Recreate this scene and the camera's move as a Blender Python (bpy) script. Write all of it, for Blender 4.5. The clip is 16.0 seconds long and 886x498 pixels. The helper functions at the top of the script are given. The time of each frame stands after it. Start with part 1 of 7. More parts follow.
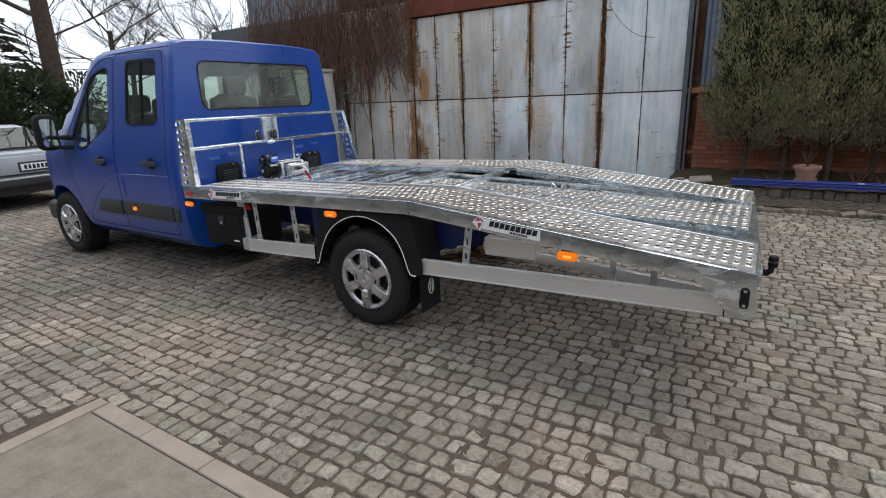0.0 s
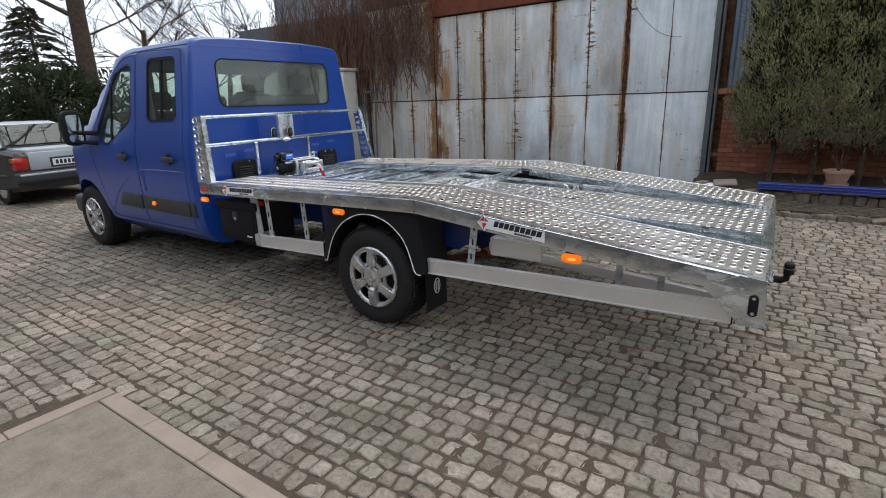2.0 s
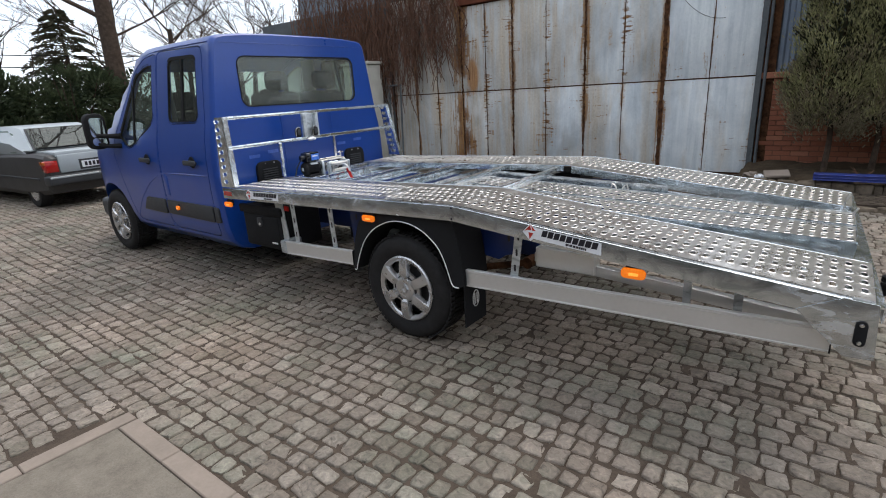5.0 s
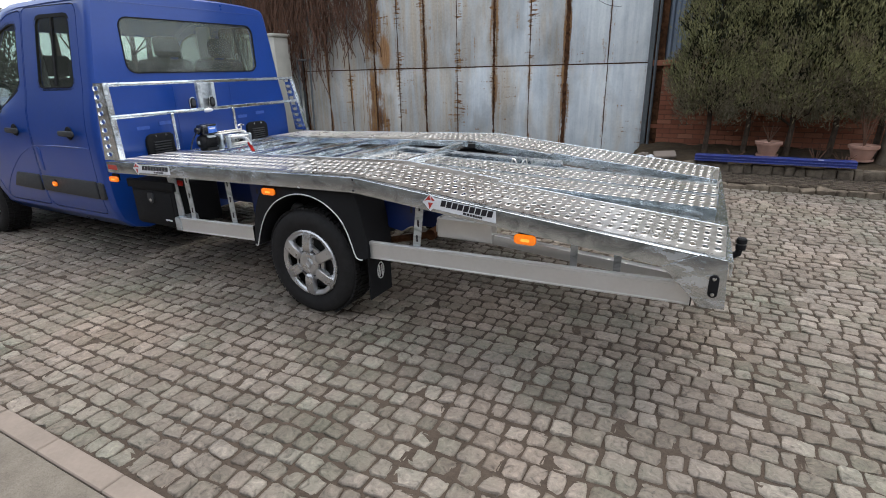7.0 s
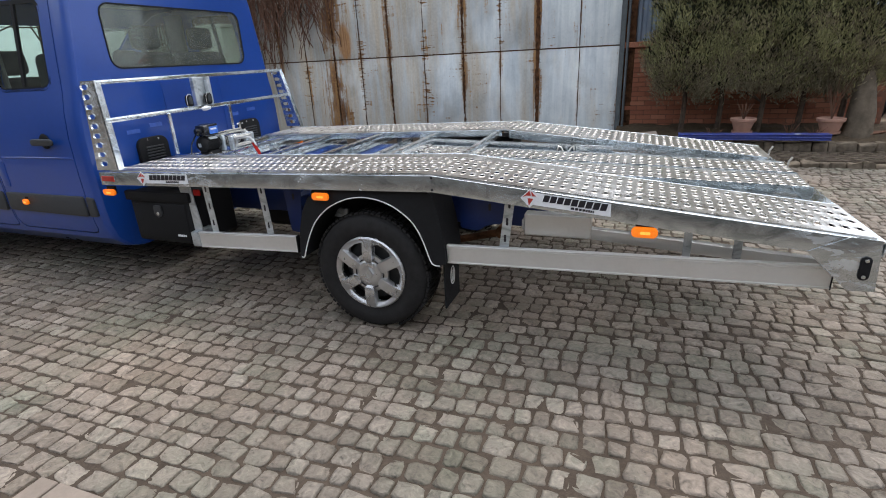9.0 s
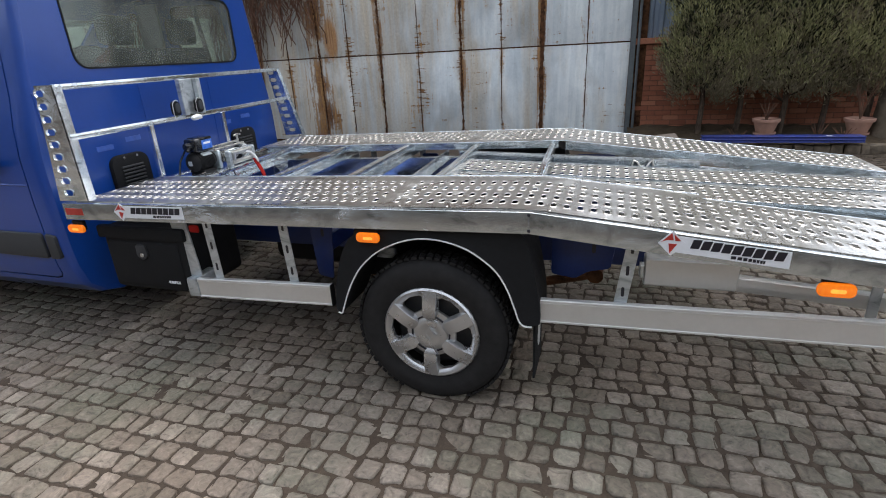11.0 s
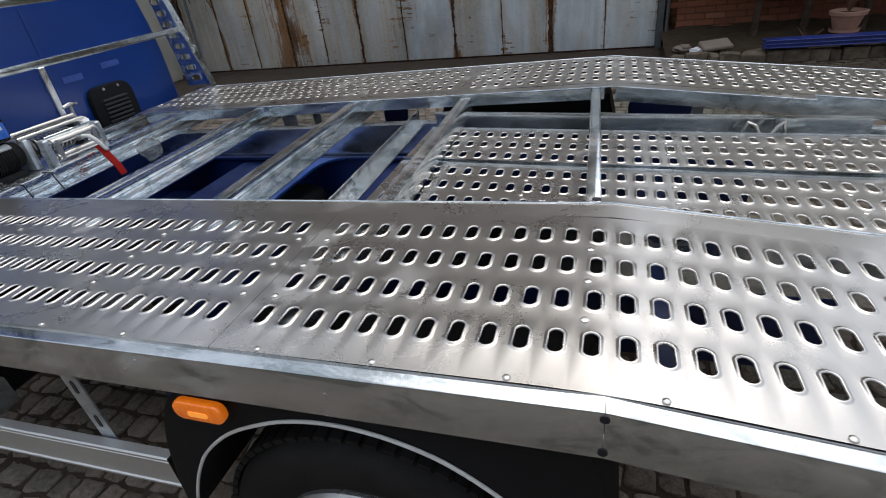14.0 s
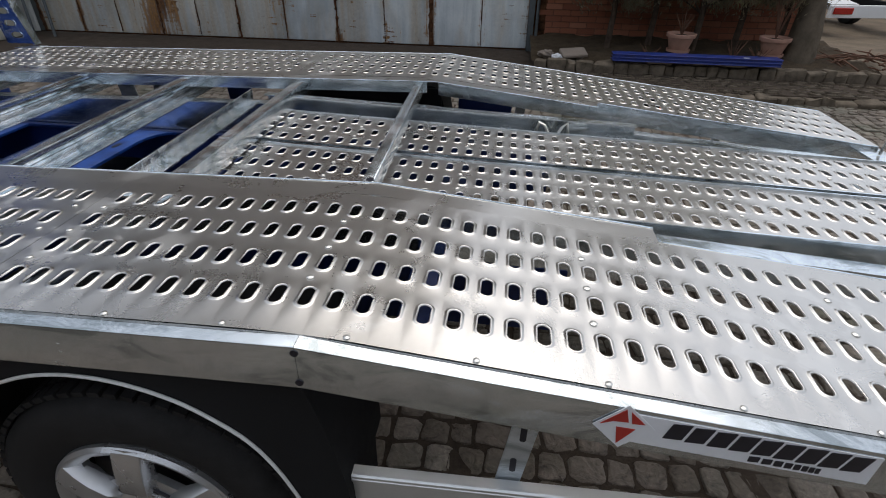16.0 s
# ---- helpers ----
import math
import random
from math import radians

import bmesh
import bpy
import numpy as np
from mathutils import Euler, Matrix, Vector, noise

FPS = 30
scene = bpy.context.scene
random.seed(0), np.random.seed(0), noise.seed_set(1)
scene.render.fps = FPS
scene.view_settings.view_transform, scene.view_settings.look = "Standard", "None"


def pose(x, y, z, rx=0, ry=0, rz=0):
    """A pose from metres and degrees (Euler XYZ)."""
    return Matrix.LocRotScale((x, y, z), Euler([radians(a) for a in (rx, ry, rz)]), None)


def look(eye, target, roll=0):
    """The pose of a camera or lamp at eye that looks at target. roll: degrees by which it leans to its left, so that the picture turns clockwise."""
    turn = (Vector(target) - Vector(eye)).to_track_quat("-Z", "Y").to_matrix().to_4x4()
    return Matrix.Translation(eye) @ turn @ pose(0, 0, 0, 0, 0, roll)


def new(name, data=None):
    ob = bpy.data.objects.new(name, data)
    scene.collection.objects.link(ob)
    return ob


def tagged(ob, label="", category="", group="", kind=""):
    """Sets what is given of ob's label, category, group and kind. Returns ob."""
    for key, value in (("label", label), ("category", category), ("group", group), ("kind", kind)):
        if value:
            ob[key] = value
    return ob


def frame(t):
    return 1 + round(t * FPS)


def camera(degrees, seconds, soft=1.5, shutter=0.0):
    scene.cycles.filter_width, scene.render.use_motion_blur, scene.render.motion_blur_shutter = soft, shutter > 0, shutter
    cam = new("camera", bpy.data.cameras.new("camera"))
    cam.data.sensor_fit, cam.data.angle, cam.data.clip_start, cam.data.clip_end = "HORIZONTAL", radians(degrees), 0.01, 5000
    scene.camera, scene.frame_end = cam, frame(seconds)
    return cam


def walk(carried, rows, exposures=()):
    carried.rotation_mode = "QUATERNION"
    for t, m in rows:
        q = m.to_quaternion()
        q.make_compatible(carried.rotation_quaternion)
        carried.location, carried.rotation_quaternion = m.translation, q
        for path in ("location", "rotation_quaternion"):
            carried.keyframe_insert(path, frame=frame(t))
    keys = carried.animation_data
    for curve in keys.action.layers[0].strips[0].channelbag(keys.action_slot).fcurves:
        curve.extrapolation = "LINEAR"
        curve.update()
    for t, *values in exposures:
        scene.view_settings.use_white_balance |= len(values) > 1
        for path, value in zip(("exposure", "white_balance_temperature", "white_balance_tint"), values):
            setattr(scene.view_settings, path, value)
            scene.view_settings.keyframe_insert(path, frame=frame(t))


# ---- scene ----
cam = camera(81.9, 16.0, soft=1.0)
PATH = [
    (0, (0.468, 0.319, 1.529), (-0.561, 1.939, 0.968), -2.3),
    (0.5, (0.458, 0.32, 1.533), (-0.578, 1.936, 0.972), -2.4),
    (1, (0.434, 0.316, 1.532), (-0.664, 1.891, 0.973), -2.1),
    (1.5, (0.46, 0.346, 1.526), (-0.648, 1.914, 0.967), -2.0),
    (2, (0.547, 0.398, 1.516), (-0.558, 1.969, 0.958), -1.9),
    (2.5, (0.551, 0.446, 1.52), (-0.551, 2.012, 0.942), -2.9),
    (3, (0.405, 0.53, 1.523), (-0.694, 2.094, 0.935), -3.1),
    (3.5, (0.331, 0.611, 1.532), (-0.844, 2.122, 0.952), -4.0),
    (6, (0.307, 0.585, 1.549), (-0.85, 2.105, 0.956), -2.5),
    (6.5, (0.337, 0.586, 1.526), (-0.659, 2.211, 0.922), -1.5),
    (7, (0.415, 0.601, 1.493), (-0.491, 2.256, 0.83), -1.4),
    (7.5, (0.284, 0.498, 1.479), (-0.342, 2.261, 0.77), 0.5),
    (8, (0.018, 0.383, 1.506), (-0.569, 2.157, 0.794), -1.7),
    (8.5, (-0.199, 0.449, 1.496), (-0.804, 2.217, 0.783), -2.0),
    (9, (-0.41, 0.508, 1.491), (-1.096, 2.249, 0.786), -3.0),
    (11.5, (-1.228, 1.238, 1.507), (-1.735, 3.032, 0.782), -3.8),
    (12, (-1.299, 1.525, 1.466), (-1.725, 3.333, 0.723), -5.1),
    (12.5, (-1.305, 1.862, 1.457), (-1.738, 3.652, 0.677), -5.9),
    (13, (-1.35, 2.093, 1.449), (-1.768, 3.834, 0.558), -5.9),
    (13.5, (-1.418, 2.281, 1.461), (-1.756, 4.005, 0.505), -5.0),
    (14, (-1.383, 2.366, 1.447), (-1.971, 3.989, 0.438), -7.1),
    (14.5, (-1.31, 2.423, 1.463), (-2.35, 3.799, 0.451), -5.4),
    (15, (-1.269, 2.433, 1.467), (-2.412, 3.726, 0.455), -3.1),
    (15.5, (-1.194, 2.366, 1.482), (-1.968, 3.904, 0.464), 1.2),
    (16, (-1.083, 2.292, 1.47), (-1.276, 3.974, 0.405), 1.0),
]
# light settings
SKY, CLOUD, SUN, SUN_TURN, SUN_HIGH = 0.165, 0.6, 1.6, 15.0, 68.0
EXPOSURES = [(0.0, 0.15), (3.5, 0.15), (6.0, 0.14), (6.5, 0.2), (7.0, 0.35), (9.0, 0.38), (11.5, 0.25), (12.5, 0.14), (13.0, -0.05), (13.5, -0.25), (14.0, -0.55), (15.0, -0.5), (15.5, -0.52), (16.0, -0.6)]
# end
walk(cam, [(t, look(eye, target, roll)) for t, eye, target, roll in PATH], EXPOSURES)

# ---------------------------------------------------------------- light
world = bpy.data.worlds.new("overcast_sky")
scene.world = world
world.use_nodes = True
wn, wl = world.node_tree.nodes, world.node_tree.links
wn.clear()
sky = wn.new("ShaderNodeTexSky")
sky.sky_type, sky.sun_disc = "NISHITA", False
sky.sun_elevation, sky.sun_rotation = radians(SUN_HIGH), radians(SUN_TURN)
sky.air_density, sky.dust_density, sky.ozone_density = 1.0, 4.0, 1.0
veil = wn.new("ShaderNodeMixRGB")           # thin high cloud over the whole sky
veil.inputs[0].default_value = CLOUD
veil.inputs[2].default_value = (9.3, 10.0, 11.0, 1)
bg, wo = wn.new("ShaderNodeBackground"), wn.new("ShaderNodeOutputWorld")
bg.inputs[1].default_value = SKY
wl.new(sky.outputs[0], veil.inputs[1]), wl.new(veil.outputs[0], bg.inputs[0]), wl.new(bg.outputs[0], wo.inputs[0])

sun = new("sun", bpy.data.lights.new("sun", "SUN"))
sun.data.energy, sun.data.angle, sun.data.color = SUN, radians(60), (1.0, 0.96, 0.9)
sun.matrix_world = look((0, 0, 20), Vector((0, 0, 20)) - Vector((math.sin(radians(SUN_TURN)) * math.cos(radians(SUN_HIGH)), math.cos(radians(SUN_TURN)) * math.cos(radians(SUN_HIGH)), math.sin(radians(SUN_HIGH)))))


# ---------------------------------------------------------------- materials
class Nodes:
    """A small builder for one node material."""

    def __init__(self, name):
        self.mat = bpy.data.materials.new(name)
        self.mat.use_nodes = True
        self.tree = self.mat.node_tree
        self.bsdf = self.tree.nodes["Principled BSDF"]
        self.out = self.tree.nodes["Material Output"]
        self.coord = self.tree.nodes.new("ShaderNodeTexCoord")

    def add(self, kind, **inputs):
        node = self.tree.nodes.new(kind)
        for key, value in inputs.items():
            self.put(node.inputs[key.replace("_", " ")], value)
        return node

    def put(self, socket, value):
        if isinstance(value, bpy.types.NodeSocket):
            self.tree.links.new(value, socket)
        elif isinstance(value, bpy.types.Node):
            self.tree.links.new(value.outputs[0], socket)
        else:
            socket.default_value = value

    def space(self, scale=(1, 1, 1), kind="Object", place=(0, 0, 0)):
        node = self.tree.nodes.new("ShaderNodeMapping")
        self.put(node.inputs["Vector"], self.coord.outputs[kind])
        node.inputs["Scale"].default_value = scale
        node.inputs["Location"].default_value = place
        return node.outputs[0]

    def noise(self, scale, detail=4.0, rough=0.55, space=None, distort=0.0):
        node = self.tree.nodes.new("ShaderNodeTexNoise")
        self.put(node.inputs["Vector"], space if space is not None else self.coord.outputs["Object"])
        node.inputs["Scale"].default_value, node.inputs["Detail"].default_value = scale, detail
        node.inputs["Roughness"].default_value, node.inputs["Distortion"].default_value = rough, distort
        return node.outputs["Fac"]

    def ramp(self, fac, *stops):
        node = self.tree.nodes.new("ShaderNodeValToRGB")
        self.put(node.inputs[0], fac)
        e = node.color_ramp.elements
        while len(e) < len(stops):
            e.new(0.5)
        for item, (place, value) in zip(e, stops):
            item.position = place
            item.color = (*value, 1) if isinstance(value, tuple) else (value, value, value, 1)
        return node.outputs[0]

    def math(self, kind, a, b=0.0):
        node = self.tree.nodes.new("ShaderNodeMath")
        node.operation = kind
        self.put(node.inputs[0], a), self.put(node.inputs[1], b)
        return node.outputs[0]

    def mix(self, fac, a, b, kind="MIX"):
        node = self.tree.nodes.new("ShaderNodeMixRGB")
        node.blend_type = kind
        for socket, value in zip(node.inputs, (fac, a, b)):
            self.put(socket, (*value, 1) if isinstance(value, tuple) and len(value) == 3 else value)
        return node.outputs[0]

    def bump(self, height, strength=0.3, distance=0.01):
        node = self.tree.nodes.new("ShaderNodeBump")
        node.inputs["Strength"].default_value, node.inputs["Distance"].default_value = strength, distance
        self.put(node.inputs["Height"], height)
        self.put(self.bsdf.inputs["Normal"], node.outputs[0])

    def set(self, **inputs):
        for key, value in inputs.items():
            if isinstance(value, tuple) and len(value) == 3:
                value = (*value, 1)
            self.put(self.bsdf.inputs[key.replace("_", " ")], value)
        return self

    def random(self):
        return self.tree.nodes.new("ShaderNodeObjectInfo").outputs["Random"]

    def island(self):
        return self.tree.nodes.new("ShaderNodeNewGeometry").outputs["Random Per Island"]


def plain(name, colour, rough=0.5, metal=0.0, vary=0.25, scale=9.0, coat=0.0, relief=0.15):
    """A painted, moulded or cast surface with soft blotches, fine grain and a little relief."""
    n = Nodes(name)
    blot = n.noise(scale, 5.0)
    grain = n.noise(scale * 14, 3.0)
    dark = tuple(c * (1 - vary) for c in colour)
    light = tuple(min(1, c * (1 + vary)) for c in colour)
    n.set(Base_Color=n.ramp(n.mix(0.3, blot, grain), (0.3, dark), (0.7, light)), Metallic=metal, Coat_Weight=coat, Coat_Roughness=0.12, Specular_IOR_Level=0.5 if rough < 0.7 else 0.15)
    n.set(Roughness=n.ramp(blot, (0.25, max(0.02, rough - 0.08)), (0.75, min(1, rough + 0.08))))
    n.bump(grain, relief, 0.002)
    return n.mat


def m_stone(name, per_object):
    """Split granite: chipped faces, pale worn crowns, damp and greenish patches over the yard."""
    n = Nodes(name)
    who = n.random() if per_object else n.island()
    tone = n.ramp(who, (0.0, (0.158, 0.129, 0.104)), (0.45, (0.200, 0.166, 0.137)), (0.8, (0.226, 0.190, 0.159)), (1.0, (0.266, 0.227, 0.191)))
    place = n.tree.nodes.new("ShaderNodeNewGeometry").outputs["Position"]
    patch = n.ramp(n.noise(0.8, 4.0, space=place), (0.33, (0.76, 0.78, 0.77)), (0.5, (0.98, 0.98, 0.97)), (0.68, (1.20, 1.15, 1.10)))
    moss = n.ramp(n.noise(1.3, 5.0, 0.7, space=place), (0.46, (1.0, 1.0, 1.0)), (0.66, (0.78, 0.90, 0.84)))
    chip = n.noise(21, 3.0, 0.55, place, 1.6)
    grain = n.noise(90, 5.0, 0.7, space=place)
    worn = n.ramp(n.mix(0.35, chip, grain), (0.32, 0.45), (0.45, 0.90), (0.55, 1.08), (0.70, 1.55))
    tone = n.mix(1.0, n.mix(1.0, n.mix(1.0, tone, patch, "MULTIPLY"), moss, "MULTIPLY"), worn, "MULTIPLY")
    n.set(Base_Color=tone, Roughness=n.ramp(grain, (0.3, 0.66), (0.7, 0.92)), Specular_IOR_Level=0.3)
    n.bump(n.mix(0.3, chip, grain), 0.85, 0.016)
    return n.mat


def m_soil(name, dark, light, scale=6.0):
    n = Nodes(name)
    a, b = n.noise(scale, 6.0, 0.65), n.noise(scale * 12, 5.0, 0.7)
    n.set(Base_Color=n.ramp(n.mix(0.45, a, b), (0.3, dark), (0.7, light)), Roughness=0.95, Specular_IOR_Level=0.2)
    n.bump(n.mix(0.4, a, b), 0.8, 0.02)
    return n.mat


def m_zinc(name, tone=0.82, rough=0.17, spangle=38.0, metal=0.95, milky=0.46):
    """Hot-dip galvanised steel: spangle, milky clouds, scuffs and run marks."""
    n = Nodes(name)
    v = n.tree.nodes.new("ShaderNodeTexVoronoi")
    n.put(v.inputs["Vector"], n.coord.outputs["Object"])
    v.inputs["Scale"].default_value = spangle
    cell = n.ramp(v.outputs["Color"], (0.1, 0.86), (0.9, 1.0))
    cloud = n.noise(8.5, 5.0, 0.68, n.space((0.7, 1.0, 1.6)), 1.2)
    tone_map = n.ramp(cloud, (0.38, (tone * 0.62, tone * 0.69, tone * 0.72)), (0.48, (tone * 0.93, tone * 1.00, tone * 1.05)), (0.58, (min(1, tone * 1.08), min(1, tone * 1.15), min(1, tone * 1.20))))
    scuff = n.noise(26, 4.0, 0.6, n.space((0.35, 1, 1)), 0.6)
    milk = n.math("MULTIPLY", n.ramp(scuff, (0.50, 0.0), (0.57, 1.0)), n.ramp(n.noise(1.9, 3.0, 0.5), (milky, 0.0), (milky + 0.14, 0.45)))
    n.set(Base_Color=n.mix(milk, n.mix(0.5, tone_map, cell, "MULTIPLY"), (0.80, 0.85, 0.89)))
    n.set(Metallic=n.math("SUBTRACT", metal, n.math("MULTIPLY", milk, 0.5)))
    n.set(Roughness=n.ramp(n.mix(0.5, scuff, cloud), (0.3, max(0.04, rough - 0.05)), (0.72, rough + 0.09)))
    n.bump(n.mix(0.3, cloud, scuff), 0.05, 0.003)
    return n.mat


def m_plate(name):
    """Mill-finish sheet of the deck: bright, faintly drawn along its length, with thin water marks and dust."""
    n = Nodes(name)
    drawn = n.noise(150, 2.0, 0.5, n.space((0.03, 1, 1)))
    marks = n.noise(6.5, 6.0, 0.68, None, 0.8)
    fine = n.noise(120, 3.0, 0.6)
    splash = n.math("MULTIPLY", n.ramp(n.noise(3.1, 3.0, 0.5), (0.50, 0.0), (0.60, 1.0)), n.ramp(n.noise(13.0, 3.0, 0.5, None, 0.5), (0.52, 0.0), (0.60, 0.30)))
    tone = n.ramp(n.mix(0.15, marks, fine), (0.30, (0.600, 0.576, 0.546)), (0.70, (0.660, 0.636, 0.606)))
    n.set(Base_Color=n.mix(splash, tone, (0.80, 0.79, 0.77)), Metallic=n.math("SUBTRACT", 0.97, n.math("MULTIPLY", splash, 0.8)))
    n.set(Roughness=n.ramp(n.mix(0.12, marks, drawn), (0.30, 0.262), (0.70, 0.298)))
    n.bump(marks, 0.010, 0.002)
    return n.mat


def m_gate(name, straps, seams, ticked):
    """Pale blue-grey painted sheet: washed streaks, tan stains, rust bleeding from the straps and the weld seams."""
    n = Nodes(name)
    place = n.tree.nodes.new("ShaderNodeNewGeometry").outputs["Position"]
    axes = n.tree.nodes.new("ShaderNodeSeparateXYZ")
    n.put(axes.inputs[0], place)
    who = n.random()

    def stretched(scale):
        node = n.tree.nodes.new("ShaderNodeMapping")
        n.put(node.inputs["Vector"], place)
        node.inputs["Scale"].default_value = scale
        return node.outputs[0]

    def away(lines):
        best = 9.0
        for x in lines:
            best = n.math("MINIMUM", n.math("ABSOLUTE", n.math("SUBTRACT", axes.outputs[0], x)), best)
        return best

    streak = n.noise(2.2, 7.0, 0.62, stretched((5.0, 1.0, 0.28)), 0.2)
    runs = n.noise(2.0, 6.0, 0.60, stretched((9.0, 1.0, 0.55)), 0.3)
    broad = n.noise(1.0, 4.0, 0.55, stretched((2.2, 1.0, 0.70)), 0.3)
    ticks = n.noise(1.0, 4.0, 0.6, stretched((4.0, 1.0, 30.0)))
    fine = n.noise(24, 6.0, 0.72, place)
    strap, seam = away([x for x, _, _ in straps]), away(seams)
    lumps = n.ramp(n.noise(1.0, 3.0, 0.55, stretched((2.5, 1.0, 1.5))), (0.36, 0.35), (0.62, 1.0))
    eaten = 0.0
    for x, wide, force in straps:
        gap = n.math("DIVIDE", n.math("ABSOLUTE", n.math("SUBTRACT", axes.outputs[0], x)), wide)
        eaten = n.math("MAXIMUM", n.math("MULTIPLY", n.ramp(gap, (0.0, 1.0), (0.3, 0.62), (1.0, 0.0)), force), eaten)
    eaten = n.math("MULTIPLY", eaten, lumps)
    paint = n.ramp(n.mix(0.30, streak, fine), (0.30, (0.490, 0.540, 0.560)), (0.50, (0.670, 0.712, 0.725)), (0.70, (0.825, 0.835, 0.820)))
    tan_mask = n.math("ADD", n.math("MULTIPLY", broad, 0.8), n.math("MULTIPLY", who, 0.22))
    tan_mask = n.math("ADD", tan_mask, n.ramp(strap, (0.0, 0.16), (0.45, 0.0)))
    west = n.ramp(n.math("MULTIPLY", axes.outputs[0], -0.1), (0.30, 0.0), (0.42, 0.22), (0.60, 0.34))
    tan_mask = n.math("MULTIPLY", n.ramp(n.math("ADD", tan_mask, west), (0.56, 0.0), (0.76, 0.85)), n.ramp(streak, (0.32, 0.25), (0.6, 1.0)))
    tan = n.ramp(n.mix(0.5, fine, streak), (0.3, (0.215, 0.155, 0.095)), (0.7, (0.560, 0.480, 0.360)))
    tone = n.mix(tan_mask, paint, tan)
    bleed = n.math("ADD", n.math("MULTIPLY", n.math("SUBTRACT", runs, 0.5), 1.5), n.math("MULTIPLY", n.math("SUBTRACT", fine, 0.5), 0.8))
    bleed = n.math("ADD", bleed, n.math("MULTIPLY", n.math("SUBTRACT", broad, 0.5), 0.9))
    bleed = n.math("ADD", bleed, eaten)
    bleed = n.math("ADD", bleed, n.math("MULTIPLY", n.ramp(seam, (0.0, 0.45), (0.03, 0.20), (0.10, 0.0)), lumps))
    bleed = n.math("ADD", bleed, n.math("MULTIPLY", n.math("MULTIPLY", n.ramp(away(ticked), (0.0, 1.0), (0.20, 0.0)), n.ramp(ticks, (0.50, 0.0), (0.62, 0.70))), n.ramp(n.noise(1.0, 2.0, 0.5, stretched((1.0, 1.0, 2.2))), (0.42, 0.0), (0.56, 1.0))))
    scrape = n.math("MULTIPLY", n.ramp(n.noise(1.0, 5.0, 0.65, stretched((2.4, 1.0, 17.0)), 0.3), (0.54, 0.0), (0.68, 0.5)), n.ramp(n.noise(1.0, 3.0, 0.5, stretched((1.6, 1.0, 1.1))), (0.50, 0.0), (0.60, 1.0)))
    bleed = n.math("ADD", bleed, scrape)
    rust = n.ramp(bleed, (0.26, 0.0), (0.40, 0.75), (0.60, 1.0))
    rust_tone = n.ramp(n.mix(0.6, fine, runs), (0.38, (0.030, 0.015, 0.009)), (0.49, (0.170, 0.078, 0.030)), (0.64, (0.400, 0.225, 0.090)))
    weather = n.ramp(n.noise(1.0, 4.0, 0.6, stretched((1.1, 1.0, 0.8)), 0.4), (0.34, (0.74, 0.76, 0.78)), (0.50, (0.97, 0.97, 0.97)), (0.64, (1.10, 1.09, 1.07)))
    tone = n.mix(1.0, tone, weather, "MULTIPLY")
    dx = n.math("DIVIDE", n.math("ADD", axes.outputs[0], 6.06), 0.17)
    dz = n.math("DIVIDE", n.math("SUBTRACT", axes.outputs[2], 1.84), 0.40)
    spot = n.math("ADD", n.math("ADD", n.math("MULTIPLY", dx, dx), n.math("MULTIPLY", dz, dz)), n.math("MULTIPLY", n.math("SUBTRACT", runs, 0.5), 1.6))
    bare = n.ramp(spot, (0.45, 0.85), (1.0, 0.0))
    tone = n.mix(bare, tone, n.ramp(fine, (0.35, (0.330, 0.130, 0.030)), (0.65, (0.480, 0.240, 0.075))))
    n.set(Base_Color=n.mix(rust, tone, rust_tone), Roughness=n.ramp(rust, (0.0, 0.50), (1.0, 0.92)))
    n.bump(n.mix(0.5, fine, broad), 0.30, 0.008)
    return n.mat


def m_brick(name):
    n = Nodes(name)
    tone = n.ramp(n.random(), (0.0, (0.240, 0.085, 0.048)), (0.5, (0.310, 0.112, 0.062)), (1.0, (0.370, 0.148, 0.086)))
    g = n.noise(60, 5.0, 0.7)
    n.set(Base_Color=n.mix(1.0, tone, n.ramp(g, (0.3, 0.7), (0.7, 1.2)), "MULTIPLY"), Roughness=0.9)
    n.bump(g, 0.5, 0.006)
    return n.mat


def m_leaf(name, low, high, per=0.5):
    n = Nodes(name)
    place = n.tree.nodes.new("ShaderNodeNewGeometry").outputs["Position"]
    tone = n.mix(per, n.ramp(n.island(), (0.0, low), (1.0, high)), n.ramp(n.noise(1.7, 4.0, space=place), (0.35, low), (0.65, high)))
    n.set(Base_Color=tone, Roughness=0.7, Specular_IOR_Level=0.25)
    return n.mat


